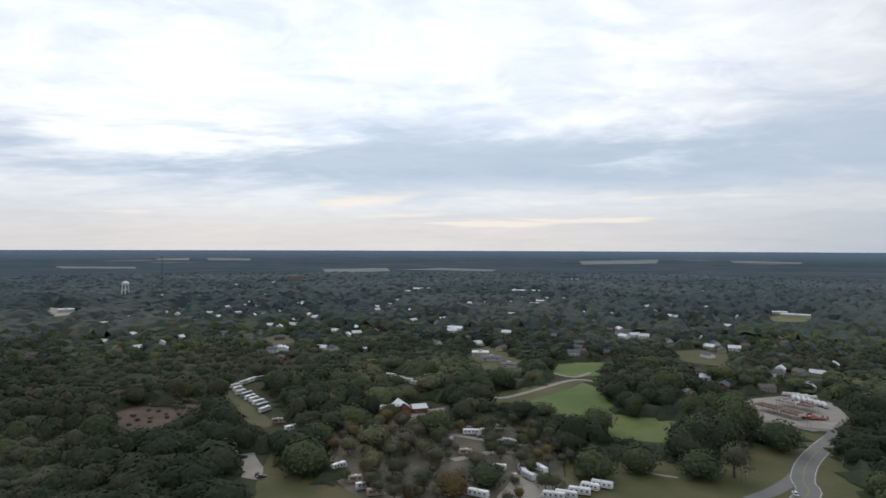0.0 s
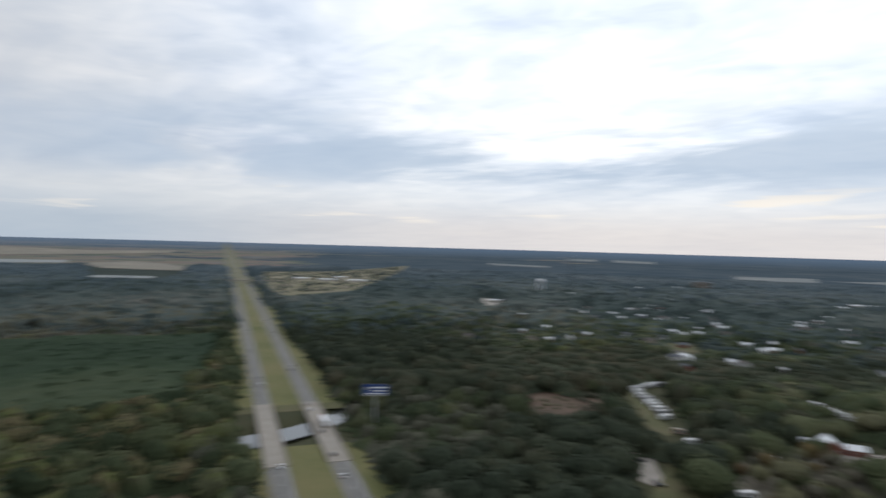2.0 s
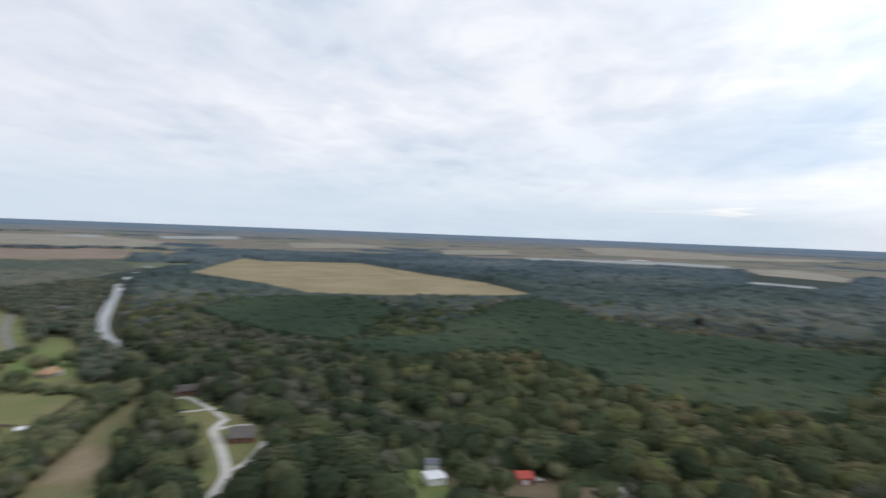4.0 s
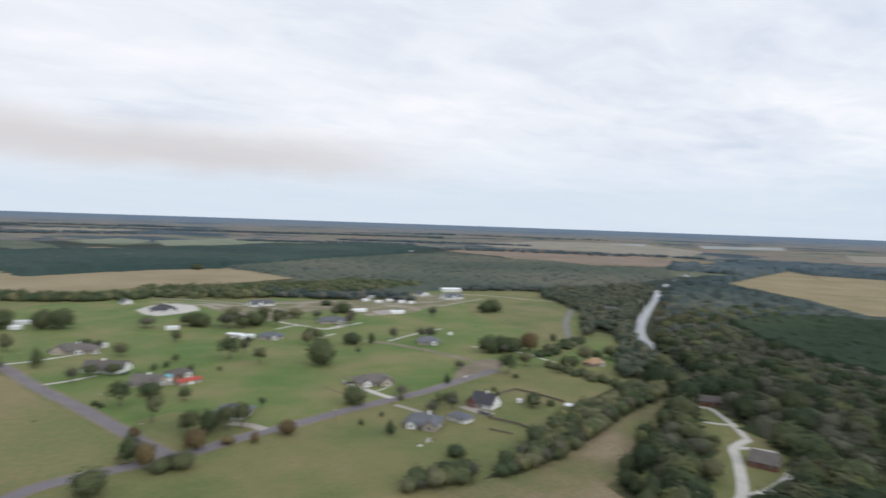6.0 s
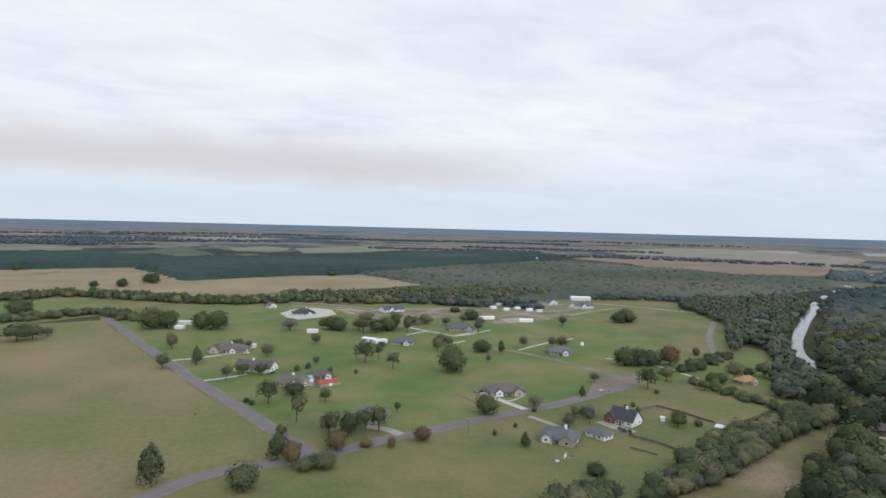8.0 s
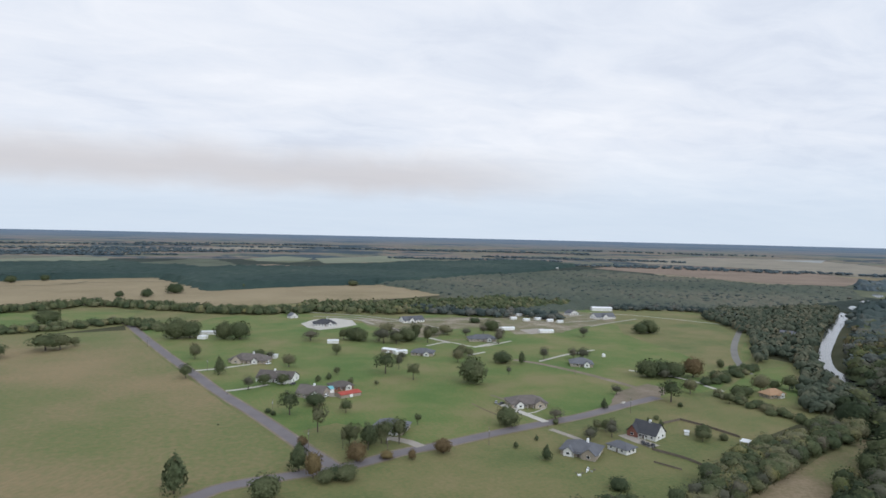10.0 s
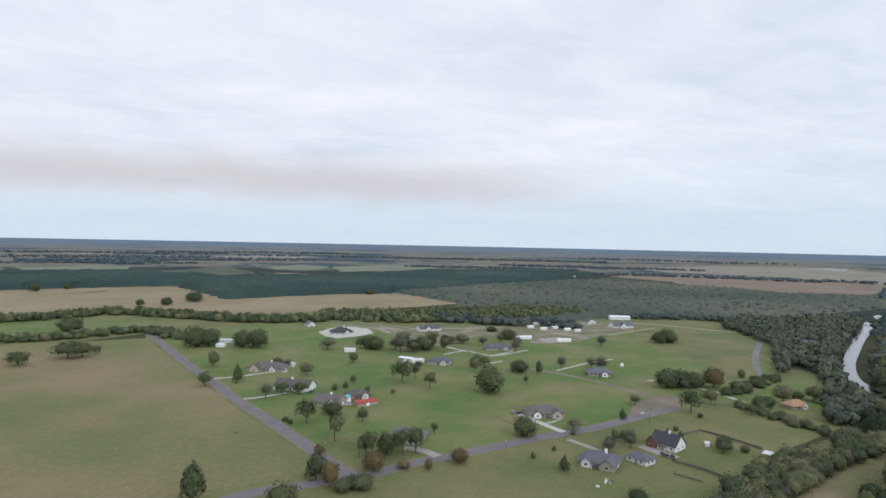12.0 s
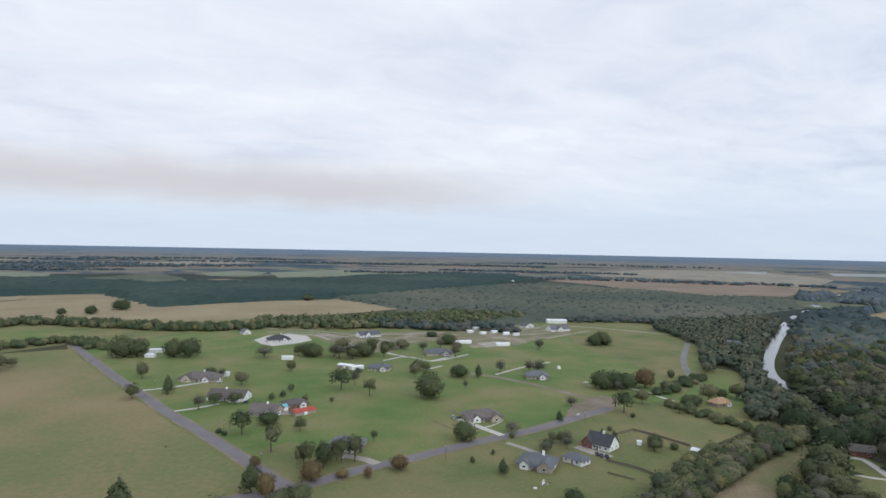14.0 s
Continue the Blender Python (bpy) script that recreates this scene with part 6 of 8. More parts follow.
for i, q in enumerate([(-450.5, -738.1), (-459.8, -723.3), (-482.5, -729.4), (-433.4, -695.5), (-441.6, -676.6), (-462.6, -681.7), (-469.6, -663.3), (-476.6, -650.6)]):
    shed((q[0] + 4, q[1]), (q[0] - 4, q[1] + 1), 5, "small white cabin on bare ground", h=2.4, name="cabin", category="cabin")
shed((-273.2, -253.0), (-274.9, -251.4), 2.4, "tiny white playhouse on the lawn", h=1.8, rise=0.8, name="playhouse", category="playhouse")
shed((-258.6, -18.2), (-262.1, -10.6), 9, "white metal-roofed trailer home", SIDING, ROOF_WHITE, 3.0, 0.8, "trailer_home", "trailer home")
shed((-275.5, -21.0), (-275.9, -14.7), 8, "grey metal-roofed trailer home", SIDING, ROOF_GREY, 3.0, 0.8, "trailer_home", "trailer home")
shed((-259.0, 59.5), (-258.3, 65.6), 5, "white camping trailer in a bare yard", h=2.8, rise=0.3, name="trailer_home", category="trailer home")
shed((-257.0, 66.0), (-257.3, 69.1), 5, "small white shed beside the trailer", h=2.4, rise=0.5)
shed((-266.1, 20.7), (-267.5, 27.7), 9, "small house with a rusty red roof", BRICK, ROOF_RED, 2.8, 1.6, "cottage", "house")
shed((-274.0, 2.6), (-273.2, 9.3), 6, "small weathered wooden shed under trees", WOODEN, ROOF_GREY)


# ---- single trees ----
KINDS = {
    "oak": ("bush", LEAF_TREE, (0.10, 0.26), 0.30, "dark green spreading oak standing on grass"),
    "olive": ("round", LEAF_TREE, (0.25, 0.52), 0.32, "olive green broadleaf tree standing on grass"),
    "pine": ("pine", LEAF_TREE, (0.12, 0.42), 0.75, "tall pine with a bare lower trunk"),
    "bare": ("bare", LEAF_BARE, (0.2, 0.6), 0.50, "grey half-bare tree standing on grass"),
    "rust": ("oak", LEAF_RUST, (0.2, 0.9), 0.35, "rust-coloured autumn tree beside the road"),
    "cone": ("cone", LEAF_TREE, (0.08, 0.25), 0.25, "dense cone-shaped green tree"),
    "bush": ("bush", LEAF_TREE, (0.03, 0.3), 0.2, "round dark green bush"),
}
MADE = {}


def tree(kind, q):
    """q: x, y, height, width."""
    x, y, h, w = q
    x, y = x * (1 + 0.15 * w / math.hypot(x, y)), y * (1 + 0.15 * w / math.hypot(x, y))
    shape, mat, tints, top, label = KINDS[kind]
    v = random.randrange(4)
    m = Matrix.LocRotScale((x, y, float(max(ground_z(x, y), -2)) - 0.05), Euler((0, 0, random.uniform(0, 6.28))), (w, w, h))
    if (kind, v) in MADE:
        t = MADE[kind, v]
        return copy_thing(t, m @ Matrix.Diagonal((1 / t.scale.x, 1 / t.scale.y, 1 / t.scale.z, 1)))
    t = new("tree" if kind != "bush" else "bush")
    tagged(t, label, "tree" if kind != "bush" else "bush", "trees round the houses")
    t.matrix_basis = m
    bm = bmesh.new()
    tube(bm, (0, 0, 0), (0.01, 0, top * 0.6), 0.034, 0.024, 7), tube(bm, (0.01, 0, top * 0.6), (0, 0.01, top + 0.15), 0.024, 0.012, 7)
    for i in range(5):
        a = i * 1.3 + v
        tube(bm, (0, 0, top * (0.75 + 0.08 * i)), (0.25 * math.cos(a), 0.25 * math.sin(a), top + 0.1 + 0.05 * i), 0.016, 0.005, 5)
    part("trunk", bm, BARK, t)
    cv, cf, cd = crown(shape, 200 + 7 * v + len(kind), 700, 0.042)
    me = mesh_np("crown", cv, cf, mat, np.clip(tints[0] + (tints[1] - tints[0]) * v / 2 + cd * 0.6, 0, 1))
    c = new("crown", me)
    c.parent = t
    MADE[kind, v] = t
    return t


random.seed(11)
for kind, spots in {
    "oak": [(-214, -400, 21.6, 23.4), (-62, -650, 19.6, 20.9), (-77, -645, 20.8, 22.0), (-19, -667, 22.6, 28.8), (-31, -667, 20.1, 25.1), (-355, -619, 13.4, 20.1), (-273, -456, 12.1, 17.1), (-185, -302, 13.1, 15.1), (-356, -369, 16.5, 19.5), (-370, -369, 14.8, 16.8), (-378, -362, 13.9, 18.8), (-513, -546, 14.0, 18.2), (-527, -546, 17.0, 24.2), (-184, -605, 15.5, 20.2), (-234, -582, 15.4, 21.3), (-92, -383, 9.1, 12.9), (112, -819, 17.0, 30.9)],
    "olive": [(89, -635, 15.7, 27.8), (78, -638, 14.5, 20.5), (69, -655, 8.7, 11.1), (122, -612, 12.9, 20.0), (-30, -559, 13.8, 11.6), (-20, -488, 11.1, 11.1), (-83, -444, 8.6, 10.3), (-70, -447, 8.6, 10.4), (-98, -501, 10.6, 11.6), (-251, -494, 9.4, 13.6), (-259, -491, 8.4, 9.4), (-231, -278, 6.3, 6.3), (-350, -320, 10.8, 11.7), (-220, -269, 6.8, 6.1), (-106, -362, 8.7, 7.3), (-238, -472, 12.0, 10.0), (-273, -240, 7.0, 9.1), (-148, -539, 10.6, 10.6), (-128, -463, 6.4, 6.4), (-275, -610, 10.1, 18.9), (-291, -613, 10.2, 15.3), (-230, -632, 12.6, 18.9)],
    "pine": [(-164, -452, 17.4, 17.4), (-177, -426, 12.3, 11.4), (-73, -369, 14.5, 13.1), (-81, -331, 15.2, 11.9), (-98, -294, 14.0, 9.1), (-110, -300, 13.2, 10.6), (-116, -297, 13.1, 8.7), (-249, -596, 17.0, 14.6), (-252, -570, 16.4, 10.6), (-318, -307, 15.2, 15.2), (-138, -324, 6.8, 4.8), (-93, -301, 12.4, 7.4), (-87, -302, 10.5, 3.7)],
    "bare": [(-142, -615, 11.9, 22.5), (-180, -464, 14.2, 8.5), (-58, -438, 11.0, 10.1), (-318, -458, 12.6, 10.5), (-438, -552, 10.6, 7.9), (-296, -336, 7.7, 10.3), (-230, -264, 8.8, 8.8), (-220, -303, 7.2, 12.3), (-224, -589, 13.0, 20.2), (-208, -594, 13.0, 17.8), (-215, -264, 8.0, 9.3), (-334, -600, 11.6, 12.9), (-341, -575, 11.3, 15.1), (-308, -592, 10.0, 13.8), (-32, -364, 1.4, 1.4)],
    "rust": [(-132, -276, 7.8, 10.8), (-114, -274, 5.9, 4.1), (-64, -269, 13.2, 8.8), (-88, -281, 10.5, 10.5), (-68, -311, 6.2, 6.2), (-393, -357, 17.1, 17.1), (-103, -280, 4.1, 7.1)],
    "cone": [(-7, -274, 18.1, 13.2), (-60, -280, 14.2, 11.9), (-44, -494, 14.1, 9.4), (-288, -448, 12.1, 7.6), (-176, -249, 7.8, 6.0), (-171, -270, 3.8, 3.1), (-188, -276, 3.3, 2.6), (-264, -311, 7.1, 5.5), (-109, -446, 5.2, 5.2), (-118, -450, 5.3, 5.3), (-266, -274, 5.2, 2.9), (-270, -268, 5.1, 3.7)],
    "bush": [(-41, -254, 10.9, 14.0), (-68, -263, 6.5, 9.2), (-77, -262, 7.6, 11.5), (-73, -265, 6.6, 8.2), (-185, -207, 6.1, 9.4), (-448, -377, 7.7, 7.7), (-367, -682, 7.2, 15.9), (-62, -379, 3.0, 4.4), (-64, -373, 2.9, 3.7), (-215, -296, 3.5, 4.2), (-279, -281, 3.0, 3.8), (-286, -237, 4.3, 5.7)],
}.items():
    for q in spots:
        tree(kind, q)
for q in [(14, -1095, 14.3, 20.4), (-29, -1143, 19.2, 29.8), (54, -1104, 10.3, 14.4), (-147, -1209, 11.3, 15.9), (-181, -1227, 11.5, 13.9), (-372, -1233, 12.0, 24.0), (-125, -1238, 9.3, 13.9), (205, -1459, 13.7, 19.2), (254, -1409, 16.0, 24.0)]:
    tree("bush", q)

# ---- trees of the camp and the meadow in the north ----
for kind, spots in {
    "oak": [(-66, 292, 17.7, 25.4), (-56, 369, 14.4, 25.2), (-4, 358, 15.3, 22.2), (79, 359, 12.8, 17.8), (91, 359, 16.5, 21.5), (124, 396, 17, 12.5), (134, 456, 18.1, 27.1), (168, 457, 18.5, 32.4), (184, 540, 16.1, 32.3), (130, 325, 17.0, 17.0), (141, 330, 19.5, 19.5), (153, 335, 19.9, 19.9), (173, 360, 23.0, 23.0), (182, 366, 19.6, 19.6), (161, 390, 17.8, 18.6), (175, 394, 18.1, 20.6), (183, 330, 18.2, 21.9), (123, 290, 14.2, 21.6), (72, 289, 14.7, 20.6), (96, 297, 13.5, 18.4), (-34, 394, 9.1, 15.2), (-67, 337, 13.4, 16.7), (20, 279, 11.1, 16.7), (186, 396, 16.7, 25.1), (65, 395, 10.0, 19.2)],
    "olive": [(-94, 453, 13.2, 19.4), (-80, 471, 15.5, 22.7), (-63, 472, 13.6, 20.8), (-77, 407, 11.9, 19.8), (-106, 453, 17.7, 22.2), (-56, 421, 10.6, 16.3), (-95, 406, 12.0, 16.0), (17, 394, 13.7, 19.0), (-132, 471, 13.9, 15.8), (-37, 328, 12.9, 19.4), (-10, 454, 14.7, 26.0), (-36, 472, 11.7, 18.0), (228, 496, 15.5, 31.0), (237, 476, 12.1, 15.1), (66, 329, 11.1, 16.4)],
    "bare": [(-19, 328, 11.6, 18.0), (-4, 303, 12.0, 16.7), (16, 307, 7.9, 12.1), (-8, 275, 11.0, 12.6), (-22, 288, 11.5, 14.3), (36, 329, 6.5, 11.0), (139, 290, 18.9, 18.9), (26, 292, 7.0, 10.5), (43, 316, 8.1, 12.5), (2, 333, 6.5, 10.4), (-35, 338, 9.9, 14.5), (-70, 421, 9.8, 12.3), (-14, 348, 10.1, 13.5), (-27, 315, 9.3, 12.4)],
    "rust": [(4, 266, 11.7, 16.0), (158, 349, 13.3, 14.8)],
    "pine": [(248, 476, 12.2, 8.1), (264, 476, 12.4, 7.2)],
}.items():
    for q in spots:
        tree(kind, q)
for kind, spots in {
    "olive": [(-288, -140, 9.4, 10.7), (-262, -122, 9.7, 10.3), (-255, -128, 10.2, 11.3), (-304, -143, 6.6, 7.9), (-294, -151, 12.9, 12.9), (-250, -79, 15.8, 13.2), (-269, -78, 12.3, 12.8)],
    "rust": [(-296, -93, 10.4, 12.2), (-257, -76, 11.8, 10.7)],
    "oak": [(-337, -121, 13.9, 17.4), (-320, -103, 16.4, 19.7), (-298, -78, 18.2, 21.2), (-260, -52, 18.7, 21.3)],
    "pine": [(-365, -128, 13.4, 12.7), (-380, -148, 14.1, 11.7)],
}.items():
    for q in spots:
        tree(kind, q)

for kind, spots in {
    "oak": [(-252, 1, 15.3, 15.8), (-249, 41, 10.2, 11.2), (-247, 75, 13.0, 15.6), (-273, -6, 12.0, 13.6), (-246, 103, 11.8, 15.0)],
    "olive": [(-252, 13, 12.7, 12.7), (-248, 56, 11.3, 12.8), (-278, 27, 10.0, 11.1), (-247, 90, 10.6, 13.2), (-272, 38, 8.2, 9.9)],
    "bare": [(-254, 67, 10.5, 11.6), (-274, 9, 9.3, 11.0), (-250, 114, 9.3, 12.1)],
}.items():
    for q in spots:
        tree(kind, q)

for kind, spots in {
    "olive": [(-402, -303, 13.4, 14.3), (-430, -300, 11.9, 12.9), (-354, -290, 7.9, 9.6)],
    "oak": [(-383, -300, 8.3, 11.1), (-374, -300, 9.1, 10.9), (-425, -309, 7.0, 8.9)],
    "bush": [(-280, -246, 7.9, 10.1), (-316, -297, 3.3, 4.1)],
}.items():
    for q in spots:
        tree(kind, q)

# garden trees close to the houses of the homesteads
for kind, spots in {
    "olive": [(-176, -613, 11.7, 11.7), (-219, -573, 12.1, 15.1), (-253, -573, 15.4, 10.0), (-258, -504, 9.1, 10.5), (-293, -609, 8.3, 14.2), (-92, -307, 11.4, 7.9), (-119, -304, 12.1, 8.1), (-108, -302, 11.9, 8.7), (-128, -427, 6.0, 4.9), (-146, -421, 3.8, 3.8), (-234, -274, 7.3, 6.4)],
    "oak": [(-188, -598, 14.6, 17.7), (-248, -596, 15.9, 11.9), (-101, -301, 12.1, 9.8), (-81, -545, 8.5, 11.8)],
    "bare": [(-207, -577, 17.3, 18.8), (-94, -425, 5.3, 7.9), (-196, -498, 7.9, 9.9), (-431, -546, 13.3, 12.5), (-319, -541, 15.4, 13.1), (-349, -442, 12.8, 14.8), (-344, -449, 11.5, 11.5), (-237, -272, 8.5, 7.2), (-365, -360, 8.8, 10.0), (-90, -541, 7.2, 9.2), (-256, -417, 7.8, 5.4)],
}.items():
    for q in spots:
        tree(kind, q)

# more grey and brown trees between the trailers
random.seed(31)
CAMP = [(-52.1, 291.6), (-73.9, 357.5), (-50.2, 378.3), (-33.4, 387.2), (5.9, 369.5), (51.8, 379.5), (66.3, 329.2), (69.0, 289.1), (42.4, 257.6), (-19.7, 257.1)]
xs, ys = [p[0] for p in CAMP], [p[1] for p in CAMP]
for i in range(170):
    x, y = random.uniform(min(xs), max(xs)), random.uniform(min(ys), max(ys))
    if inside(np.array([x]), np.array([y]), CAMP)[0]:
        h = random.uniform(5, 10)
        tree(random.choice(("bare", "bare", "olive", "olive", "bare", "olive", "bare", "rust")), (x, y, h, h * random.uniform(0.9, 1.3)))

# ---- vehicles ----
def wheels(t, xs, y, r=0.38, w=0.25):
    for x in xs:
        for s in (-1, 1):
            wh = part("wheel", tube(bmesh.new(), (x, s * y - w / 2, r), (x, s * y + w / 2, r), r, None, 12), RUBBER, t)
            part("rim", tube(bmesh.new(), (x, s * y - w / 2 - 0.01, r), (x, s * y + w / 2 + 0.01, r), r * 0.55, None, 10), STEEL, wh)


def build_rv(length, m, stripe, label):
    t = thing("camping_trailer", (0, 0, 0), 0, label, "camping trailer", "trailers of the camp")
    l = length / 2
    bm = boxes((-l, -1.25, 0.55, l, 1.25, 3.3), bevel=0.18)
    for v in bm.verts:
        if v.co.x > l - 0.3 and v.co.z > 2.2:
            v.co.x -= 0.9
    part("body", bm, m, t)
    for s in (-1, 1):
        part("stripe", boxes((-l + 0.2, s * 1.25 - 0.015 if s < 0 else 1.236, 1.1, l - 0.4, s * 1.236 if s < 0 else 1.265, 1.4)), stripe, t)
        for x in np.linspace(-l + 1.5, l - 2.2, 4):
            part("window", boxes((x - 0.5, -1.27 if s < 0 else 1.24, 1.75, x + 0.5, -1.24 if s < 0 else 1.27, 2.5)), GLASS, t)
    part("door", boxes((l - 3.6, -1.275, 0.7, l - 2.9, -1.24, 2.55)), SILVER, t)
    part("roof_unit", boxes((-0.6, -0.5, 3.28, 0.5, 0.5, 3.62), bevel=0.1), WHITE, t)
    part("awning", boxes((-l + 1.0, -1.55, 2.85, l - 3.8, -1.24, 3.0)), stripe, t)
    part("hitch", boxes((l - 0.2, -0.1, 0.45, l + 1.2, 0.1, 0.6)), STEEL, t)
    wheels(t, (-0.5, 0.5), 1.12)
    return t


def build_car(m, label, tall=1.5, length=4.7):
    t = thing("car", (0, 0, 0), 0, label, "car", "cars")
    l = length / 2
    part("body", boxes((-l, -0.92, 0.35, l, 0.92, 0.95), bevel=0.14), m, t)
    bm = boxes((-l * 0.72, -0.82, 0.9, l * 0.42, 0.82, tall), bevel=0.08)
    for v in bm.verts:
        if v.co.z > 1.1:
            v.co.x *= 0.78
            v.co.y *= 0.86
    part("cabin", bm, GLASS, t)
    part("roof", boxes((-l * 0.52, -0.66, tall - 0.02, l * 0.28, 0.66, tall + 0.04), bevel=0.02), m, t)
    for s in (-1, 1):
        part("headlight", boxes((l - 0.08, s * 0.62 - 0.2, 0.62, l + 0.02, s * 0.62 + 0.2, 0.8)), WHITE, t)
        part("taillight", boxes((-l - 0.02, s * 0.65 - 0.18, 0.62, -l + 0.08, s * 0.65 + 0.18, 0.82)), RED, t)
    wheels(t, (-l * 0.6, l * 0.6), 0.82, 0.34)
    return t


def build_truck():
    t = thing("semi_truck", (0, 0, 0), 0, "white semi truck with a box trailer on the bridge", "truck")
    part("trailer", boxes((-10.5, -1.3, 1.15, 4.0, 1.3, 4.05), bevel=0.06), WHITE, t)
    part("cab", boxes((5.0, -1.2, 0.7, 7.3, 1.2, 3.4), bevel=0.2), RED, t)
    part("bonnet", boxes((7.25, -1.0, 0.6, 9.0, 1.0, 1.9), bevel=0.2), RED, t)
    part("windscreen", boxes((7.2, -1.0, 2.1, 7.36, 1.0, 3.0)), GLASS, t)
    part("chassis", boxes((-10.0, -0.5, 0.75, 7.0, 0.5, 1.14)), BLACK, t)
    for s in (-1, 1):
        part("exhaust", tube(bmesh.new(), (4.8, s * 1.0, 1.0), (4.8, s * 1.0, 4.0), 0.09), STEEL, t)
    wheels(t, (-9.2, -8.0, 4.2, 5.4, 8.2), 1.05, 0.5, 0.35)
    return t


def put(made, key, build, x, y, turn, z=0.0):
    """The first of a kind is built, the others copied."""
    m = pose(x, y, z, 0, 0, turn)
    if key not in made:
        made[key] = build()
        made[key].matrix_basis = m
        return made[key]
    return copy_thing(made[key], m)


FLEET = {}
RVS = [("a", 10.5, WHITE, SILVER, "white camping trailer with grey stripes in the camp"), ("b", 9.0, WHITE, ROOF_BROWN, "white camping trailer with brown stripes in the camp"),
       ("c", 7.5, STUCCO, BRICK, "beige camping trailer in the camp"), ("d", 11.5, SILVER, BLACK, "long grey motorhome in the camp")]


def rv(q, turn, k):
    key, l, m, s, lab = RVS[k]
    ob = put(FLEET, "rv" + key, lambda: build_rv(l, m, s, lab), q[0], q[1], turn, 0.16)
    HOMES.append((q[0], q[1], 4))
    return ob


random.seed(5)
row = [(-162.0, 475.9), (-156.7, 466.6), (-150.9, 455.8), (-144.1, 449.0), (-139.0, 440.7), (-134.1, 434.3), (-128.6, 426.5), (-123.1, 417.5), (-118.7, 407.5), (-158.8, 487.8), (-155.7, 498.1), (-150.3, 504.6)]
for i, q in enumerate(row):
    rv(q, 62 + random.uniform(-5, 5), (0, 1, 0, 3)[i % 4])
for i, q in enumerate([(-44.7, 517.3), (-36.2, 506.3), (-28.3, 497.9), (-21.3, 487.8), (-13.9, 480.0)]):
    rv(q, 150 + random.uniform(-8, 8), (0, 0, 1, 0)[i % 4])
for q, a, k in [(((17.3, 358.5)), 2, 0), (((25.7, 359.7)), 170, 1), (((32.2, 368.7)), 5, 0), (((4.8, 342.8)), 80, 2), (((12.7, 323.3)), -5, 2),
                (((28.1, 340.1)), 175, 3), (((34.0, 342.1)), 160, 0), (((37.6, 340.2)), 150, 3), (((-51.2, 302.1)), 50, 1), (((-40.4, 285.4)), 20, 2),
                (((-34.9, 277.4)), 18, 1), (((-29.7, 269.9)), 16, 2), (((4.0, 279.1)), 150, 0), (((15.6, 269.0)), 150, 0), (((27.1, 300.5)), 170, 1),
                (((39.0, 297.6)), 100, 1), (((34.5, 287.4)), 95, 2), (((54.1, 268.1)), 160, 0), (((60.9, 271.9)), 160, 0), (((66.9, 277.0)), 155, 1),
                (((73.0, 279.6)), 150, 0), (((48.4, 266.9)), 160, 0), (((-90.0, 366.2)), 40, 0), (((-42.5, 372.5)), 40, 1), (((-48.1, 363.3)), 90, 2), (((-37.2, 355.8)), 60, 1),
                (((-109.0, 316.9)), 80, 2), (((-123.5, 516.0)), 60, 1), (((-102.6, 380.2)), 20, 2), (((47.9, 299.9)), 120, 0), (((41.0, 290.3)), 120, 1)]:
    rv(q, a + random.uniform(-4, 4), k)

CARS = [("white", WHITE, "white car"), ("black", BLACK, "dark car"), ("silver", SILVER, "silver car"), ("red", RED, "red car")]
HIGHWAY_TURN = math.degrees(math.atan2(HIGHWAY_DIR.y, HIGHWAY_DIR.x))


def car(q, turn, k, where, z=0.16):
    key, m, lab = CARS[k]
    return put(FLEET, key + where, lambda: build_car(m, lab + " " + where), q[0], q[1], turn, z)


for px, k in [(((-385.5, 287.0)), 0), (((-404.8, 300.6)), 1), (((-237.9, 188.5)), 0), (((-627.0, 447.8)), 2)]:
    s = px[0] * HIGHWAY_DIR.x + px[1] * HIGHWAY_DIR.y
    car(along(s, 28.3), HIGHWAY_TURN + 180, k, "driving on the highway", 0.56 if BR0 - 3 < s < BR1 + 3 else 0.32)
for px, k, n in [(((-315.6, 272.5)), 2, 55.2), (((-303.8, 264.8)), 0, 55.2), (((-265.3, 237.0)), 1, 55.4), (((-231.7, 216.3)), 1, 55.4), (((-207.1, 199.3)), 0, 55.2), (((-423.2, 347.3)), 0, 58.9), (((-410.1, 338.4)), 1, 55.4), (((-594.6, 461.8)), 2, 58.9), (((-688.7, 523.7)), 0, 55.4)]:
    s = px[0] * HIGHWAY_DIR.x + px[1] * HIGHWAY_DIR.y
    car(along(s, n), HIGHWAY_TURN, k, "driving on the highway", 0.56 if BR0 - 3 < s < BR1 + 3 else 0.32)
t = build_truck()
q = (-279.2, 251.5)
t.matrix_basis = pose(*along(q[0] * HIGHWAY_DIR.x + q[1] * HIGHWAY_DIR.y - 2, 58.9, 0.55), 0, 0, HIGHWAY_TURN)
for q, a, k in [(((157.8, 272.0)), 80, 0), (((227.1, 350.2)), 45, 1), (((241.8, 396.9)), 10, 3), (((234.7, 394.2)), 20, 3), (((-86.4, 290.6)), 30, 1), (((-89.2, 293.5)), 100, 1), (((-104.4, 310.3)), 60, 1), (((-103.7, 316.9)), 40, 1), (((-13.3, 378.8)), 20, 1), (((2.8, 441.0)), 20, 0), (((21.3, 353.2)), 30, 2), (((40.3, 328.9)), 40, 1)]:
    car(q, a, k, "parked on gravel")
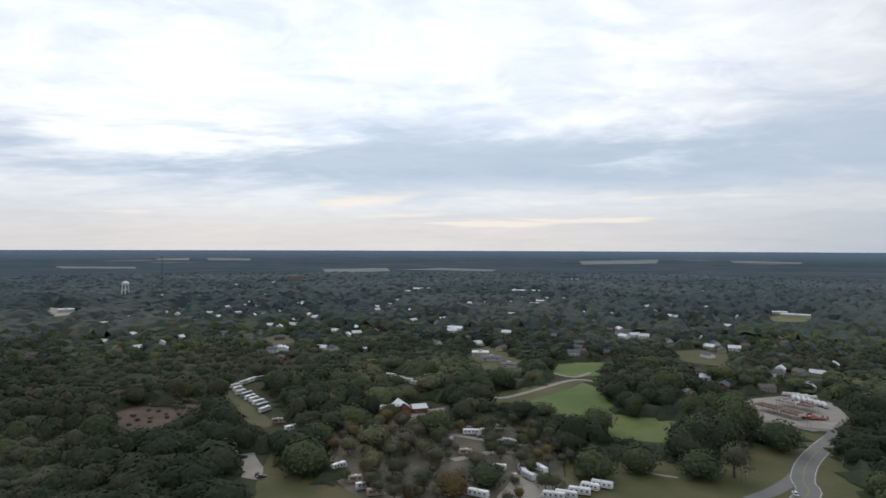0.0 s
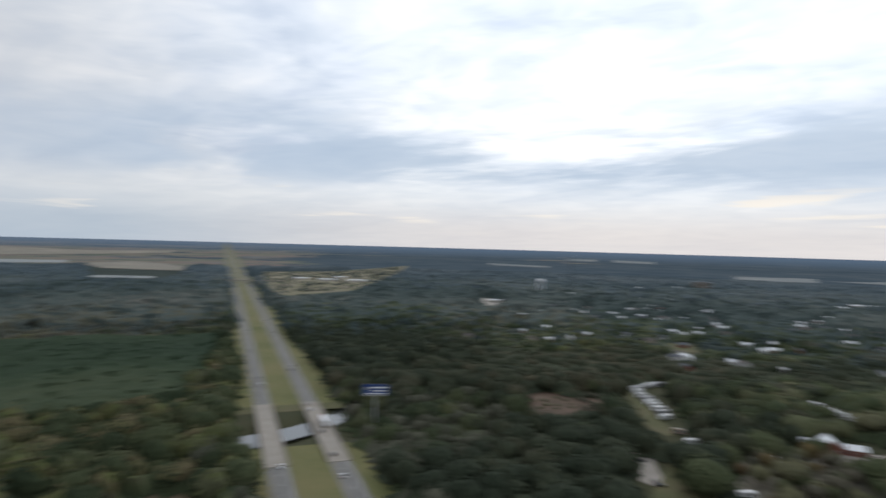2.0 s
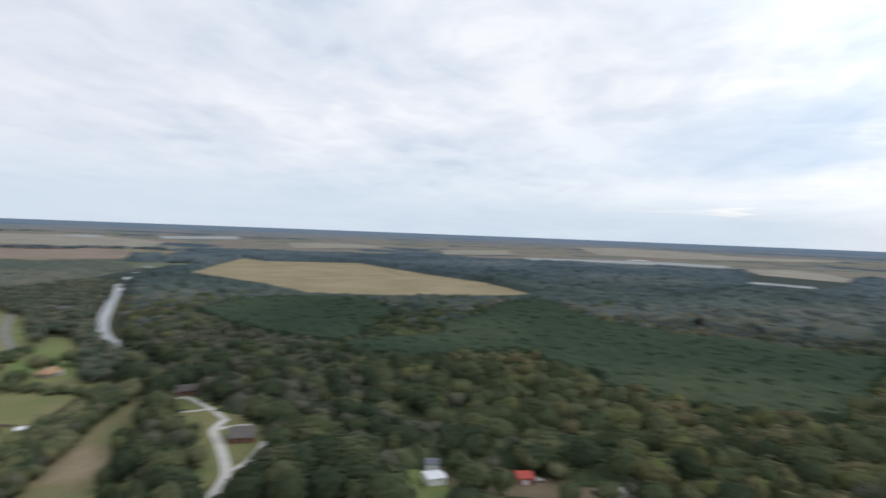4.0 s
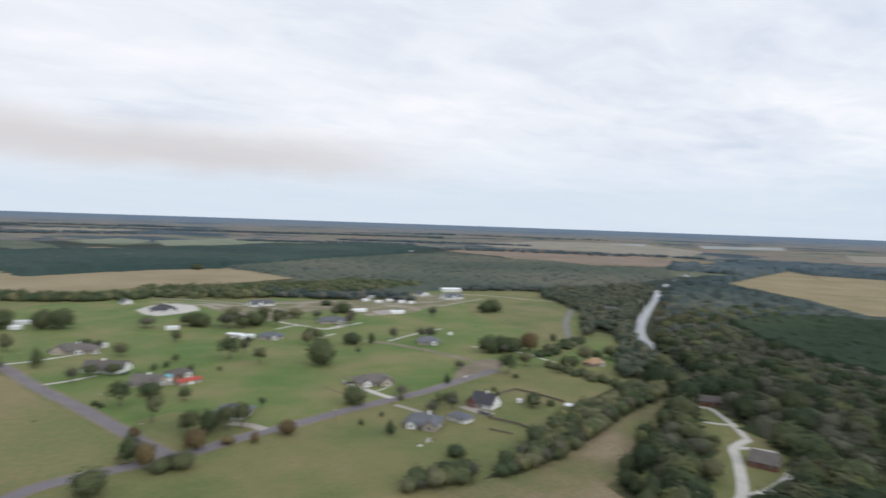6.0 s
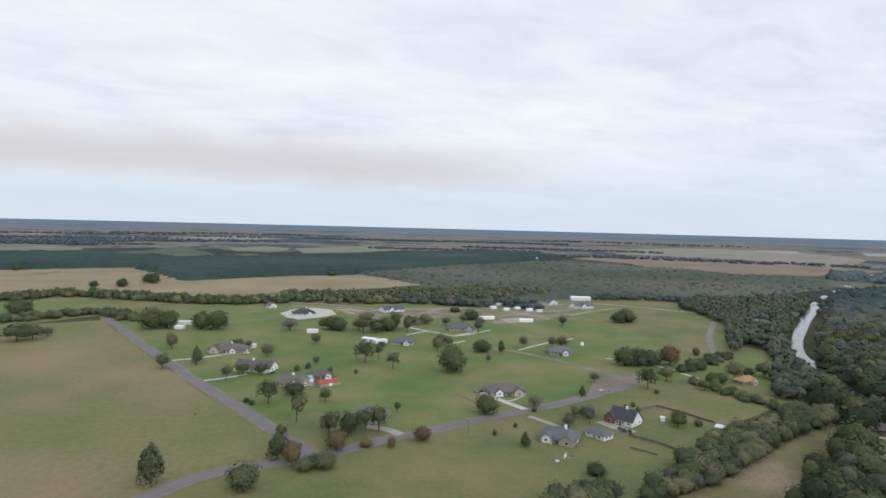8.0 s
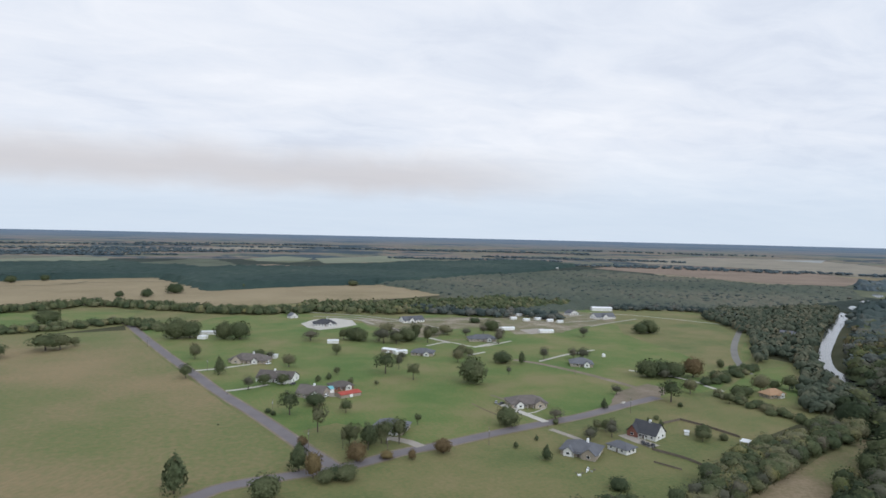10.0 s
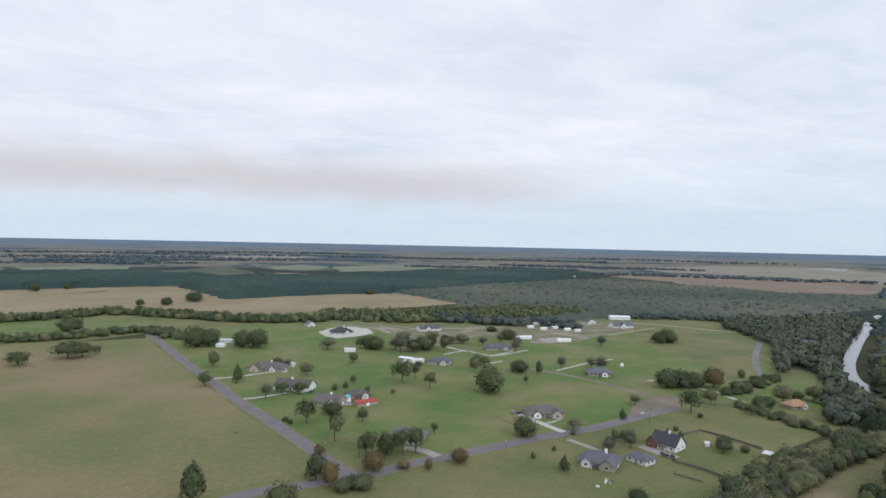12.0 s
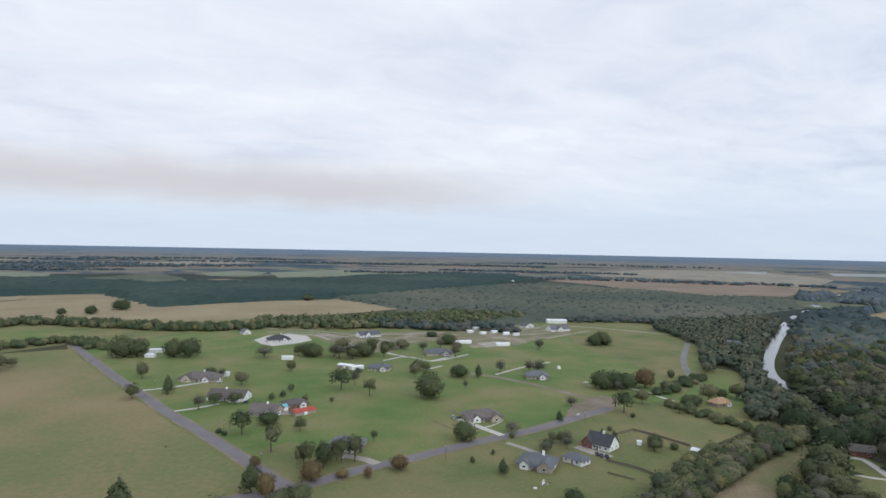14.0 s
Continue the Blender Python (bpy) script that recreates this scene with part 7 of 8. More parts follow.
for q, a, k in [(((-206.3, -344.6)), 20, 1), (((-204.5, -348.2)), 60, 2), (((-239.9, -246.9)), 60, 1), (((-239.5, -249.9)), 60, 1), (((-241.4, -244.5)), 60, 1), (((-89.9, -443.6)), 30, 1), (((-90.8, -398.0)), 80, 0), (((-112.6, -405.4)), 80, 1), (((-103.3, -402.5)), 20, 0), (((-84.7, -519.1)), 30, 0), (((-261.3, 53.8)), 30, 1), (((-262.4, 56.5)), 20, 2), (((-247.4, 89.1)), 80, 0)]:
    car(q, a, k, "parked beside a house", 0.2)


# ---- landmarks ----
def water_tower(x, y):
    t = thing("water_tower", (x, y, 0), 0, "white round water tower on tall legs", "water tower")
    prof = [(0, 29.0), (3.0, 28.2), (6.2, 29.6), (7.4, 32.0), (7.2, 34.6), (5.6, 36.6), (2.8, 37.8), (0, 38.2)]
    bm = bmesh.new()
    rings = []
    for r, z in prof:
        rings.append([bm.verts.new((max(r, 0.02) * math.cos(a), max(r, 0.02) * math.sin(a), z)) for a in np.linspace(0, 2 * math.pi, 24, endpoint=False)])
    for p, q in zip(rings, rings[1:]):
        for i in range(24):
            bm.faces.new((p[i], p[(i + 1) % 24], q[(i + 1) % 24], q[i]))
    part("tank", bm, WHITE, t)
    part("riser", tube(bmesh.new(), (0, 0, 0), (0, 0, 29), 1.1), WHITE, t)
    for i in range(6):
        a = i * math.pi / 3
        part("leg", tube(bmesh.new(), (8.6 * math.cos(a), 8.6 * math.sin(a), 0), (6.6 * math.cos(a), 6.6 * math.sin(a), 31), 0.55), WHITE, t)
        for z in (10, 20):
            b, r = a + math.pi / 3, 8.6 - 2.0 * z / 31
            part("strut", tube(bmesh.new(), (r * math.cos(a), r * math.sin(a), z), (r * math.cos(b), r * math.sin(b), z), 0.2), WHITE, t)


def radio_mast(x, y, h):
    t = thing("radio_mast", (x, y, 0), 0, "thin dark lattice radio mast above the town", "radio mast")
    for i in range(3):
        a = i * 2 * math.pi / 3
        part("rail", tube(bmesh.new(), (0.9 * math.cos(a), 0.9 * math.sin(a), 0), (0.7 * math.cos(a), 0.7 * math.sin(a), h), 0.14), BLACK, t)
    bm = bmesh.new()
    for z in np.arange(0, h - 3, 3.0):
        for i in range(3):
            a, b = i * 2 * math.pi / 3, (i + 1) * 2 * math.pi / 3
            tube(bm, (0.85 * math.cos(a), 0.85 * math.sin(a), z), (0.85 * math.cos(b), 0.85 * math.sin(b), z + 3), 0.06, None, 4)
    part("lattice", bm, BLACK, t)
    part("beacon", tube(bmesh.new(), (0, 0, h), (0, 0, h + 1.5), 0.3), WHITE, t)
    part("antenna", boxes((-1.4, -1.4, h * 0.2, 1.4, 1.4, h * 0.2 + 2.5)), WHITE, t)


def billboard(x, y):
    turn = math.degrees(math.atan2(-x, y))
    t = thing("billboard", (x, y, 0), turn, "tall blue roadside billboard with white lettering bars on one pole", "billboard")
    part("pole", tube(bmesh.new(), (0, 0, 0), (0, 0, 19), 0.6, 0.5, 12), STEEL, t)
    f = part("panel", boxes((-7.6, -0.35, 18.5, 7.6, 0.35, 24.6)), BLUE, t)
    part("emblem", boxes((-6.0, -0.40, 21.2, -4.2, -0.352, 23.2)), SILVER, f, "pale square emblem")
    for x0, x1, z, hh in ((-3.2, 6.6, 22.2, 0.9), (-2.6, 6.4, 20.4, 0.6), (-5.8, 6.6, 18.7, 0.6)):
        part("lettering_bar", boxes((x0, -0.40, z, x1, -0.352, z + hh)), WHITE, f, "white bar of lettering")
    for z0, z1 in ((18.2, 18.48), (24.62, 24.85)):
        part("frame_bar", boxes((-7.8, -0.3, z0, 7.8, 0.3, z1)), BLACK, t)
    part("catwalk", boxes((-7.6, -1.3, 17.9, 7.6, -0.4, 18.05)), STEEL, t)


water_tower((-665, 1277)[0] * 1.0, (-665, 1277)[1] * 1.0)
q = (-527, 1144)
radio_mast(q[0], q[1], 94)
q = (-251.2, 272.8)
billboard(*q)
HOMES.append((q[0], q[1], 5))


def utility_pole(q, h=10.0, turn=0.0):
    def build():
        t = thing("utility_pole", (0, 0, 0), 0, "weathered wooden utility pole with a crossarm", "utility pole", "poles along the roads")
        part("post", tube(bmesh.new(), (0, 0, 0), (0, 0, h), 0.17, 0.11), WOODEN, t)
        part("crossarm", boxes((-1.2, -0.07, h - 0.9, 1.2, 0.07, h - 0.75)), WOODEN, t)
        for x in (-1.0, 0.0, 1.0):
            part("insulator", tube(bmesh.new(), (x, 0, h - 0.75), (x, 0, h - 0.5), 0.06), STEEL, t)
        part("transformer", tube(bmesh.new(), (0.35, 0, h - 2.6), (0.35, 0, h - 1.6), 0.25), STEEL, t)
        return t
    return put(FLEET, "pole", build, q[0], q[1], turn)


for q in [(-160.1, -279.2), (-274.2, -298.0), (-307.5, -398.6), (-36.5, -508.6), (-63.7, -373.0), (7.5, -629.5), (-105.5, -285.8), (-350.2, -320.3), (-71.0, -309.4)]:
    utility_pole(q, turn=60)
for q in [(137.7, 276.3), (192.3, 293.1), (138.9, 282.9), (264.1, 397.2), (248.0, 476.1), (261.5, 472.6)]:
    utility_pole(q, turn=20)


# ---- fences and hedges of the gardens ----
def fence(line, label, h=1.6, gap=3.0, mat=WOODEN):
    pts = smooth_line(line, gap)
    o = pts[0]
    t = thing("fence", (o.x, o.y, 0), 0, label, "fence", "garden fences")
    for p in pts:
        q = p - o
        part("post", boxes((q.x - 0.07, q.y - 0.07, 0, q.x + 0.07, q.y + 0.07, h)), mat, t)
    for a, b in zip(pts, pts[1:]):
        a, b = a - o, b - o
        m = Matrix.Translation((a + b) / 2 + Vector((0, 0, h / 2 + 0.1))) @ Matrix.Rotation(math.atan2((b - a).y, (b - a).x), 4, "Z")
        bm = boxes((-(b - a).length / 2 + 0.08, -0.03, -h / 2 + 0.1, (b - a).length / 2 - 0.08, 0.03, h / 2 - 0.15))
        bmesh.ops.transform(bm, matrix=m, verts=bm.verts[:])
        part("panel", bm, mat, t)


fence([(-276.0, -272.8), (-290.5, -274.5), (-292.7, -274.9), (-296.7, -258.2), (-298.9, -237.2)], "dark wooden garden fence round the lawn")
fence([(-237.0, -240.7), (-243.0, -224.7), (-243.8, -213.2)], "dark wooden garden fence beside the meadow")
fence([(-224.7, -226.9), (-229.9, -214.0)], "low brown wooden fence in rough grass", 1.1)


# ---- the depot at the bend, the barn and the town ----
def open_shed(a, b, depth, label, roof):
    """A long flat-roofed shelter with ribs across its roof, from a to b."""
    a, b = Vector((*a, 0)), Vector((*b, 0))
    q, l = (a + b) / 2, (b - a).length / 2
    t = thing("open_shed", (q.x, q.y, 0), math.degrees(math.atan2((b - a).y, (b - a).x)), label, "open shed", "depot sheds")
    d = depth / 2
    part("roof", boxes((-l, -d, 4.0, l, d, 4.2)), roof, t)
    for x in np.arange(-l + 0.5, l, 1.6):
        part("rib", boxes((x - 0.32, -d - 0.2, 4.204, x + 0.32, d + 0.2, 4.45)), RIB, t)
    for x in np.linspace(-l + 0.4, l - 0.4, 7):
        for y in (-d + 0.3, d - 0.3):
            part("column", boxes((x - 0.12, y - 0.12, 0, x + 0.12, y + 0.12, 3.996)), STEEL, t)
    part("beam", boxes((-l, -d - 0.2, 3.6, l, -d - 0.004, 3.996)), RIB, t)
    HOMES.append((q.x, q.y, l + 3))


open_shed((217.1, 418.9), (224.8, 403.4), 8, "open depot shed with red-brown ribs on its roof", STUCCO)
open_shed((225.2, 402.1), (230.6, 390.3), 8, "open depot shed with red-brown ribs on its roof", STUCCO)
open_shed((237.9, 431.3), (245.4, 420.8), 9, "open depot shed with a pale ribbed roof", ROOF_WHITE)
open_shed((246.1, 419.3), (251.7, 410.7), 9, "open depot shed with a pale ribbed roof", STUCCO)
def flatbed(q, turn, k):
    def build():
        t = thing("flatbed_trailer", (0, 0, 0), 0, ("flatbed trailer with stacked brown beams", "flatbed trailer with white crates", "empty red-brown flatbed trailer")[k], "trailer", "trailers of the depot")
        part("deck", boxes((-6.5, -1.25, 1.0, 6.5, 1.25, 1.25)), BRICK if k == 2 else STEEL, t)
        if k == 0:
            for y in (-0.9, -0.3, 0.3, 0.9):
                part("beam", boxes((-5.8, y - 0.2, 1.252, 5.8, y + 0.2, 1.9)), ROOF_BROWN, t)
        if k == 1:
            for x in (-4.5, -1.5, 1.5, 4.5):
                part("crate", boxes((x - 1.2, -1.0, 1.252, x + 1.2, 1.0, 2.7), bevel=0.05), SIDING, t)
        part("headboard", boxes((6.3, -1.2, 1.252, 6.5, 1.2, 2.4)), BRICK, t)
        wheels(t, (-5.2, -4.0), 1.05, 0.5, 0.3)
        part("landing_leg", boxes((4.6, -0.8, 0, 4.8, 0.8, 0.998)), STEEL, t)
        return t
    return put(FLEET, f"flatbed{k}", build, q[0], q[1], turn, 0.13)


for i, q in enumerate([(256.8, 446.0), (258.2, 442.8), (260.4, 439.5), (262.5, 436.3), (263.3, 431.6), (265.0, 428.6), (265.7, 424.0), (239.1, 394.3), (240.8, 391.7), (260.0, 454.6), (263.8, 449.5), (267.6, 446.2)]):
    flatbed(q, (70 if i < 7 else -10) + random.uniform(-6, 6), 1 if i < 7 or i > 8 else 2)
t = thing("depot_sign", (*(226.7, 376.7), 0), 10, "tall white sign with a red panel on two posts", "sign")
for x in (-1.2, 1.2):
    part("post", boxes((x - 0.12, -0.12, 0, x + 0.12, 0.12, 8)), STEEL, t)
part("panel", boxes((-1.8, -0.16, 5.4, 1.8, 0.16, 8.6)), RED, t)
part("band", boxes((-1.5, -0.19, 6.6, 1.5, -0.162, 7.4)), WHITE, t)

q = (-24.1, 400.4)
house((q[0] - 7, q[1] - 1), (q[0] + 4, q[1] + 3), 13, "barn house with a steep white metal roof and red walls", BRICK, ROOF_WHITE, "cross", 3.2, 4.5, name="barn_house", garage=False)
house((q[0] + 5, q[1] + 3), (q[0] + 14, q[1] + 6), 9, "low red-walled annexe with a pale roof", BRICK, ROOF_WHITE, "gable", 3.2, 2.0, name="annexe", garage=False)
house((q[0] - 18, q[1] + 2), (q[0] - 8, q[1] + 2), 9, "low annexe with a pale metal roof", SIDING, ROOF_WHITE, "gable", 3.2, 1.8, name="annexe", garage=False)


def town_house(q, turn, w, d, k, clear=9):
    """Small homes far off, each with walls, roof, door and windows."""
    mats = [(SIDING, ROOF_GREY), (STUCCO, ROOF_BROWN), (SIDING, ROOF_WHITE), (BRICK, ROOF_GREY), (SIDING, ROOF_BROWN), (STUCCO, ROOF_WHITE)][k]
    names = ["white house with a grey roof", "beige house with a brown roof", "white house with a pale metal roof", "brick house with a grey roof", "white house with a brown roof", "beige house with a pale roof"]

    def build():
        t = thing("town_house", (0, 0, 0), 0, names[k] + " among town trees", "house", "houses of the town")
        part("wall", gable_wall(w / 2, 0, d, 3.2, 2.6), mats[0], t)
        part("roof", gable(w / 2, 0, d, 3.2, 2.6), mats[1], t)
        part("door", boxes((-0.5, -0.08, 0, 0.5, -0.004, 2.1)), WOODEN, t)
        for x in (-w / 2 + 2, w / 2 - 2):
            window(t, x, 0, 1.0, 1.5, 1.3)
        return t
    HOMES.append((*q, clear))
    return put(FLEET, f"town{k}", build, q[0], q[1], turn)


random.seed(21)
TOWN = [(-507, 1024), (-444, 991), (-384, 895), (-378, 909), (-455, 1158), (-386, 1085), (-371, 1056), (-337, 1107), (-349, 1162), (-235.0, 835.2), (-216.6, 824.0), (-163.5, 644.9), (-178.4, 634.2), (-193.4, 723.4), (-179.7, 867.3), (-140.3, 782.1), (-112, 977), (-82.4, 783.5), (-103, 1019), (-97, 1116), (-56, 1039), (-44, 979), (-17, 980), (-10.9, 871.8), (-220, 974)]
TOWN += [(-534, 1215), (-539, 1282), (-524, 1101), (-323, 971), (-232.9, 731.5), (33, 981), (51, 1176), (56, 907), (95, 1122), (70.4, 787.2), (111, 984), (12.0, 785.8), (133.9, 623.6), (144.1, 630.3), (168.8, 624.2), (217.6, 741.6), (236.3, 780.8), (237.9, 751.4), (245.3, 742.2), (350, 991), (397, 1081), (345, 915), (367, 952), (361, 902), (389, 930)]
TOWN += [(409, 946), (436, 977), (448, 954), (439, 918), (299.3, 643.5), (313.4, 654.4), (333.0, 669.4), (403.4, 723.3), (223.6, 475.8), (249.7, 466.9), (223.8, 528.4), (304.7, 541.7), (307.8, 529.8), (286.7, 522.5), (1166, 1833), (519.2, 725.9), (281, 1184), (140, 909), (134.8, 739.8), (-1141, 1612), (-1254, 1869), (-653, 961), (-169, 1113), (-233, 1369)]
for q in TOWN:
    if math.hypot(*q) < 2350:
        town_house(q, math.degrees(math.atan2(-q[0], q[1])) + random.choice((0, 35, -40, 90)) + random.uniform(-10, 10), 12, 8, random.choice((0, 1, 2, 3, 4, 1, 0, 2)))
        if random.random() < 0.5:
            r = (q[0] + random.uniform(-40, 40), q[1] + random.uniform(-60, 60))
            town_house(r, random.uniform(0, 180), 12, 8, random.choice((0, 1, 2, 3, 4, 5)))

for i in range(130):
    a, r = radians(random.uniform(-36, 34)), random.uniform(640, 1700)
    q = (-math.sin(a) * r, math.cos(a) * r)
    if free(np.array([q[0]]), np.array([q[1]]))[0]:
        town_house(q, random.uniform(0, 180), 12, 8, random.choice((0, 2, 2, 1, 4, 5)), 8)


def hall(q, width, depth, h, label, wall=CONCRETE, roof=ROOF_WHITE, floors=1):
    """A large flat-roofed building."""
    x, y = q
    turn = math.degrees(math.atan2(-x, y))
    t = thing("commercial_building", (x, y, float(max(0, ground_z(x, y)))), turn, label, "building", "large buildings of the town")
    w2, h = width / 2 if floors > 1 else width * 0.38, h if floors > 1 else h * 0.75
    part("wall", boxes((-w2, 0, 0, w2, depth, h)), wall, t)
    part("roof", boxes((-w2 - 0.3, -0.3, h + 0.004, w2 + 0.3, depth + 0.3, h + 0.6)), roof, t)
    for f in range(floors):
        for xx in np.arange(-w2 + 4, w2 - 3, 11 if floors == 1 else 5):
            window(t, float(xx), 0, f * 3.4 + 1.0, 1.6, 1.3)
    part("roof_unit", boxes((-2, depth * 0.4, h + 0.602, 2, depth * 0.6, h + 2.2)), STEEL, t)
    HOMES.append((x, y, w2 + 10))


for q, wd, dp, h, lab in [(((-630, 1020)), 32, 22, 6, "white flat-roofed warehouse at the edge of town"), (((-52, 1558)), 62, 34, 7, "long white warehouse in the town"), (((-93, 1460)), 80, 40, 6, "wide pale commercial building"),
                          (((-215, 1614)), 40, 30, 6, "pale flat-roofed shop in the town"), (((-577, 1688)), 80, 40, 7, "long pale warehouse in the town"), (((-502, 1824)), 60, 40, 7, "white flat-roofed hall in the town"), (((199, 1218)), 34, 22, 6, "white flat-roofed shop among trees"),
                          (((175, 1169)), 22, 20, 5, "small white flat-roofed shop among trees"), (((44, 1672)), 36, 30, 6, "pale hall behind the trees"), (((109, 1586)), 40, 26, 5, "pale hall behind the trees"), (((205, 1510)), 90, 30, 6, "long white row of shops"),
                          (((438, 2071)), 60, 30, 6, "white hall far behind the town"), (((565, 1022)), 30, 20, 5, "white flat-roofed school building"), (((568, 981)), 56, 18, 5, "long white school building"), (((47.5, 591.0)), 26, 14, 4, "long white building among trees"),
                          (((38.4, 621.7)), 22, 12, 4, "pale building among trees"), (((60.4, 557.9)), 18, 12, 4, "pale building beside a lot"), (((-1277, 1176)), 60, 30, 7, "white flat-roofed building beside the highway"), (((-1366, 1158)), 50, 30, 6, "pale flat-roofed building beside the highway"), (((-1211, 1228)), 70, 30, 6, "long white building beside the highway"),
                          (((-1353, 1297)), 40, 30, 6, "pale metal hall beside the highway"), (((-1286, 1572)), 40, 30, 7, "white hall beside the woods"), (((-2905, 742)), 120, 40, 8, "white farm hall on the plain"), (((-1254, -1778)), 70, 30, 6, "white farm building on the plain")]:
    hall(q, wd, dp, h, lab, roof=ROOF_GREY if "among" in lab and "long" in lab or "lot" in lab else ROOF_WHITE)
hall((-443, 1828), 46, 30, 24, "grey many-storeyed block above the town", DEPOT, ROOF_GREY, 7)
for poly, m, lab in (([(-759, 1147), (-666, 1066), (-601, 995), (-610, 946), (-693, 1065)], GRAVEL, "pale gravel yard of the warehouse"), ([(22.3, 655.8), (50.0, 686.7), (80.4, 591.6), (71.3, 542.8), (39.3, 552.4)], ROUGH, "rough grass lot among trees"), ([(-223.6, 745.6), (-187.1, 765.8), (-169.3, 706.6), (-193.0, 681.6)], ROUGH, "green clearing in the woods"),
                     ([(-1778, 1320), (-1698, 1588), (-1948, 2327), (-1506, 1748), (-1246, 1363), (-998, 997), (-967, 780), (-1126, 860)], PATCHY, "green open land beside the highway"), ([(523, 996), (629, 1033), (560, 921), (500, 919)], MEADOW, "dull green lawn beside the school")):
    sheet("clearing", poly, m, 0.12, lab, "clearing", rough_edge=6)


# ---- the overpass far along the highway ----
q = along(1620, 42)
t = thing("overpass", (q.x, q.y, 0), math.degrees(math.atan2(HIGHWAY_SIDE.y, HIGHWAY_SIDE.x)), "grey concrete overpass across the highway", "bridge")
part("deck", boxes((-75, -5, 6.0, 75, 5, 7.2)), BRIDGE, t)
for y in (-5, 4.7):
    part("parapet", boxes((-75, y, 7.202, 75, y + 0.3, 8.1)), BRIDGE, t)
for x in (-45, -15, 15, 45):
    part("pier", boxes((x - 0.8, -4, 0, x + 0.8, 4, 5.998)), BRIDGE, t)


# ---- small things in the gardens ----
q = (-291.2, -227.4)
t = thing("canopy", (*q, 0), 25, "white metal canopy on four posts by the hedge", "canopy")
HOMES.append((*q, 7))
part("roof", boxes((-3.2, -2.4, 2.6, 3.2, 2.4, 2.78), bevel=0.05), ROOF_WHITE, t)
for x in (-2.9, 2.9):
    for y in (-2.1, 2.1):
        part("post", boxes((x - 0.07, y - 0.07, 0, x + 0.07, y + 0.07, 2.596)), STEEL, t)
q = (-380.6, -451.1)
t = thing("water_tank", (*q, 0), 0, "round white water tank beside the garden trees", "tank")
part("tank", tube(bmesh.new(), (0, 0, 0.25), (0, 0, 2.6), 1.5, 1.5, 20), WHITE, t)
part("lid", tube(bmesh.new(), (0, 0, 2.604), (0, 0, 3.1), 1.45, 0.4, 20), WHITE, t)
part("base", boxes((-1.7, -1.7, 0, 1.7, 1.7, 0.246)), CONCRETE, t)
q = (-286.4, -318.4)
t = thing("culvert", (*q, 0.16), 30, "short white concrete culvert head at the drive", "culvert")
part("slab", boxes((-2.4, -0.9, 0, 2.4, 0.9, 0.25), bevel=0.04), CONCRETE, t)
for x in (-2.3, 2.1):
    part("kerb", boxes((x, -0.9, 0.254, x + 0.2, 0.9, 0.5)), CONCRETE, t)
random.seed(8)
for q, n in (((-188.2, -230.2), 7), ((-180.0, -229.0), 4), ((-167.6, 412.6), 4), ((206.5, 293.9), 3), ((-195.3, -534.5), 5), ((-271.8, 30.0), 6), ((-259.9, 64.7), 5), ((-279.9, -8.5), 5)):
    t = thing("scrap_pile", (*q, 0.05), random.uniform(0, 180), "small heap of white boards and crates on grass", "scrap pile", "scrap heaps")
    for i in range(n):
        x, y, w2, d2, h2 = random.uniform(-2.5, 2.5), random.uniform(-2, 2), random.uniform(0.3, 0.9), random.uniform(0.2, 0.6), random.uniform(0.2, 1.0)
        part("crate", boxes((x - w2, y - d2, 0, x + w2, y + d2, h2), bevel=0.03), random.choice((SIDING, WHITE, WOODEN, STEEL)), t)


def mailbox(q, turn):
    def build():
        t = thing("mailbox", (0, 0, 0), 0, "small dark mailbox on a wooden post beside the road", "mailbox", "mailboxes along the road")
        part("post", boxes((-0.06, -0.06, 0, 0.06, 0.06, 1.1)), WOODEN, t)
        part("box", boxes((-0.16, -0.28, 1.104, 0.16, 0.28, 1.42), bevel=0.06), BLACK, t)
        part("flag", boxes((0.165, -0.1, 1.3, 0.18, 0.1, 1.55)), RED, t)
        return t
    return put(FLEET, "mailbox", build, q[0], q[1], turn)


for q in [(-28.7, -494.9), (-43.6, -430.1), (-206.5, -292.0), (-278.8, -305.7), (-108.9, -295.0)]:
    mailbox(q, 40)


# ---- woodland ----
canopy("understorey", 232, 820, 6.0, 6.0, 0.25, "low closed woodland under the taller crowns", lambda x, y: forest_kind(x, y)[0] != 1)
canopy("pine_plantation", 400, 1020, 5.0, 10.5, 0.09, "close even dark green pine plantation", lambda x, y: forest_kind(x, y)[0] == 1)
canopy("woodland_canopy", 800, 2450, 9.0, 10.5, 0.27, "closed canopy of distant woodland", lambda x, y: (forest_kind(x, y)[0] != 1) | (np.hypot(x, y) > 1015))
woods(232, 480, 12.2, 0, 18.5, 1.22)
woods(480, 830, 11.5, 1, 16.0, 1.05)
woods(830, 1400, 15, 2, 15.0, 0.98)
woods(1400, 2450, 34, 3, 20.0, 0.95)
grove("hedge", [(-140.6, -190.7), (-196.8, -175.1), (-229.0, -178.2), (-276.7, -190.9), (-341.6, -206.6), (-373.7, -212.7), (-377.3, -224.3), (-367.3, -233.5), (-333.9, -222.3), (-303.6, -219.1), (-283.5, -219.1), (-254.2, -210.4), (-229.1, -197.8), (-206.6, -188.6), (-183.0, -182.2), (-170.6, -195.0), (-158.9, -196.9), (-144.5, -196.6)], 5.5, "oak", LEAF_TREE, 10, 10.5, "thick mixed hedge of trees and bushes")
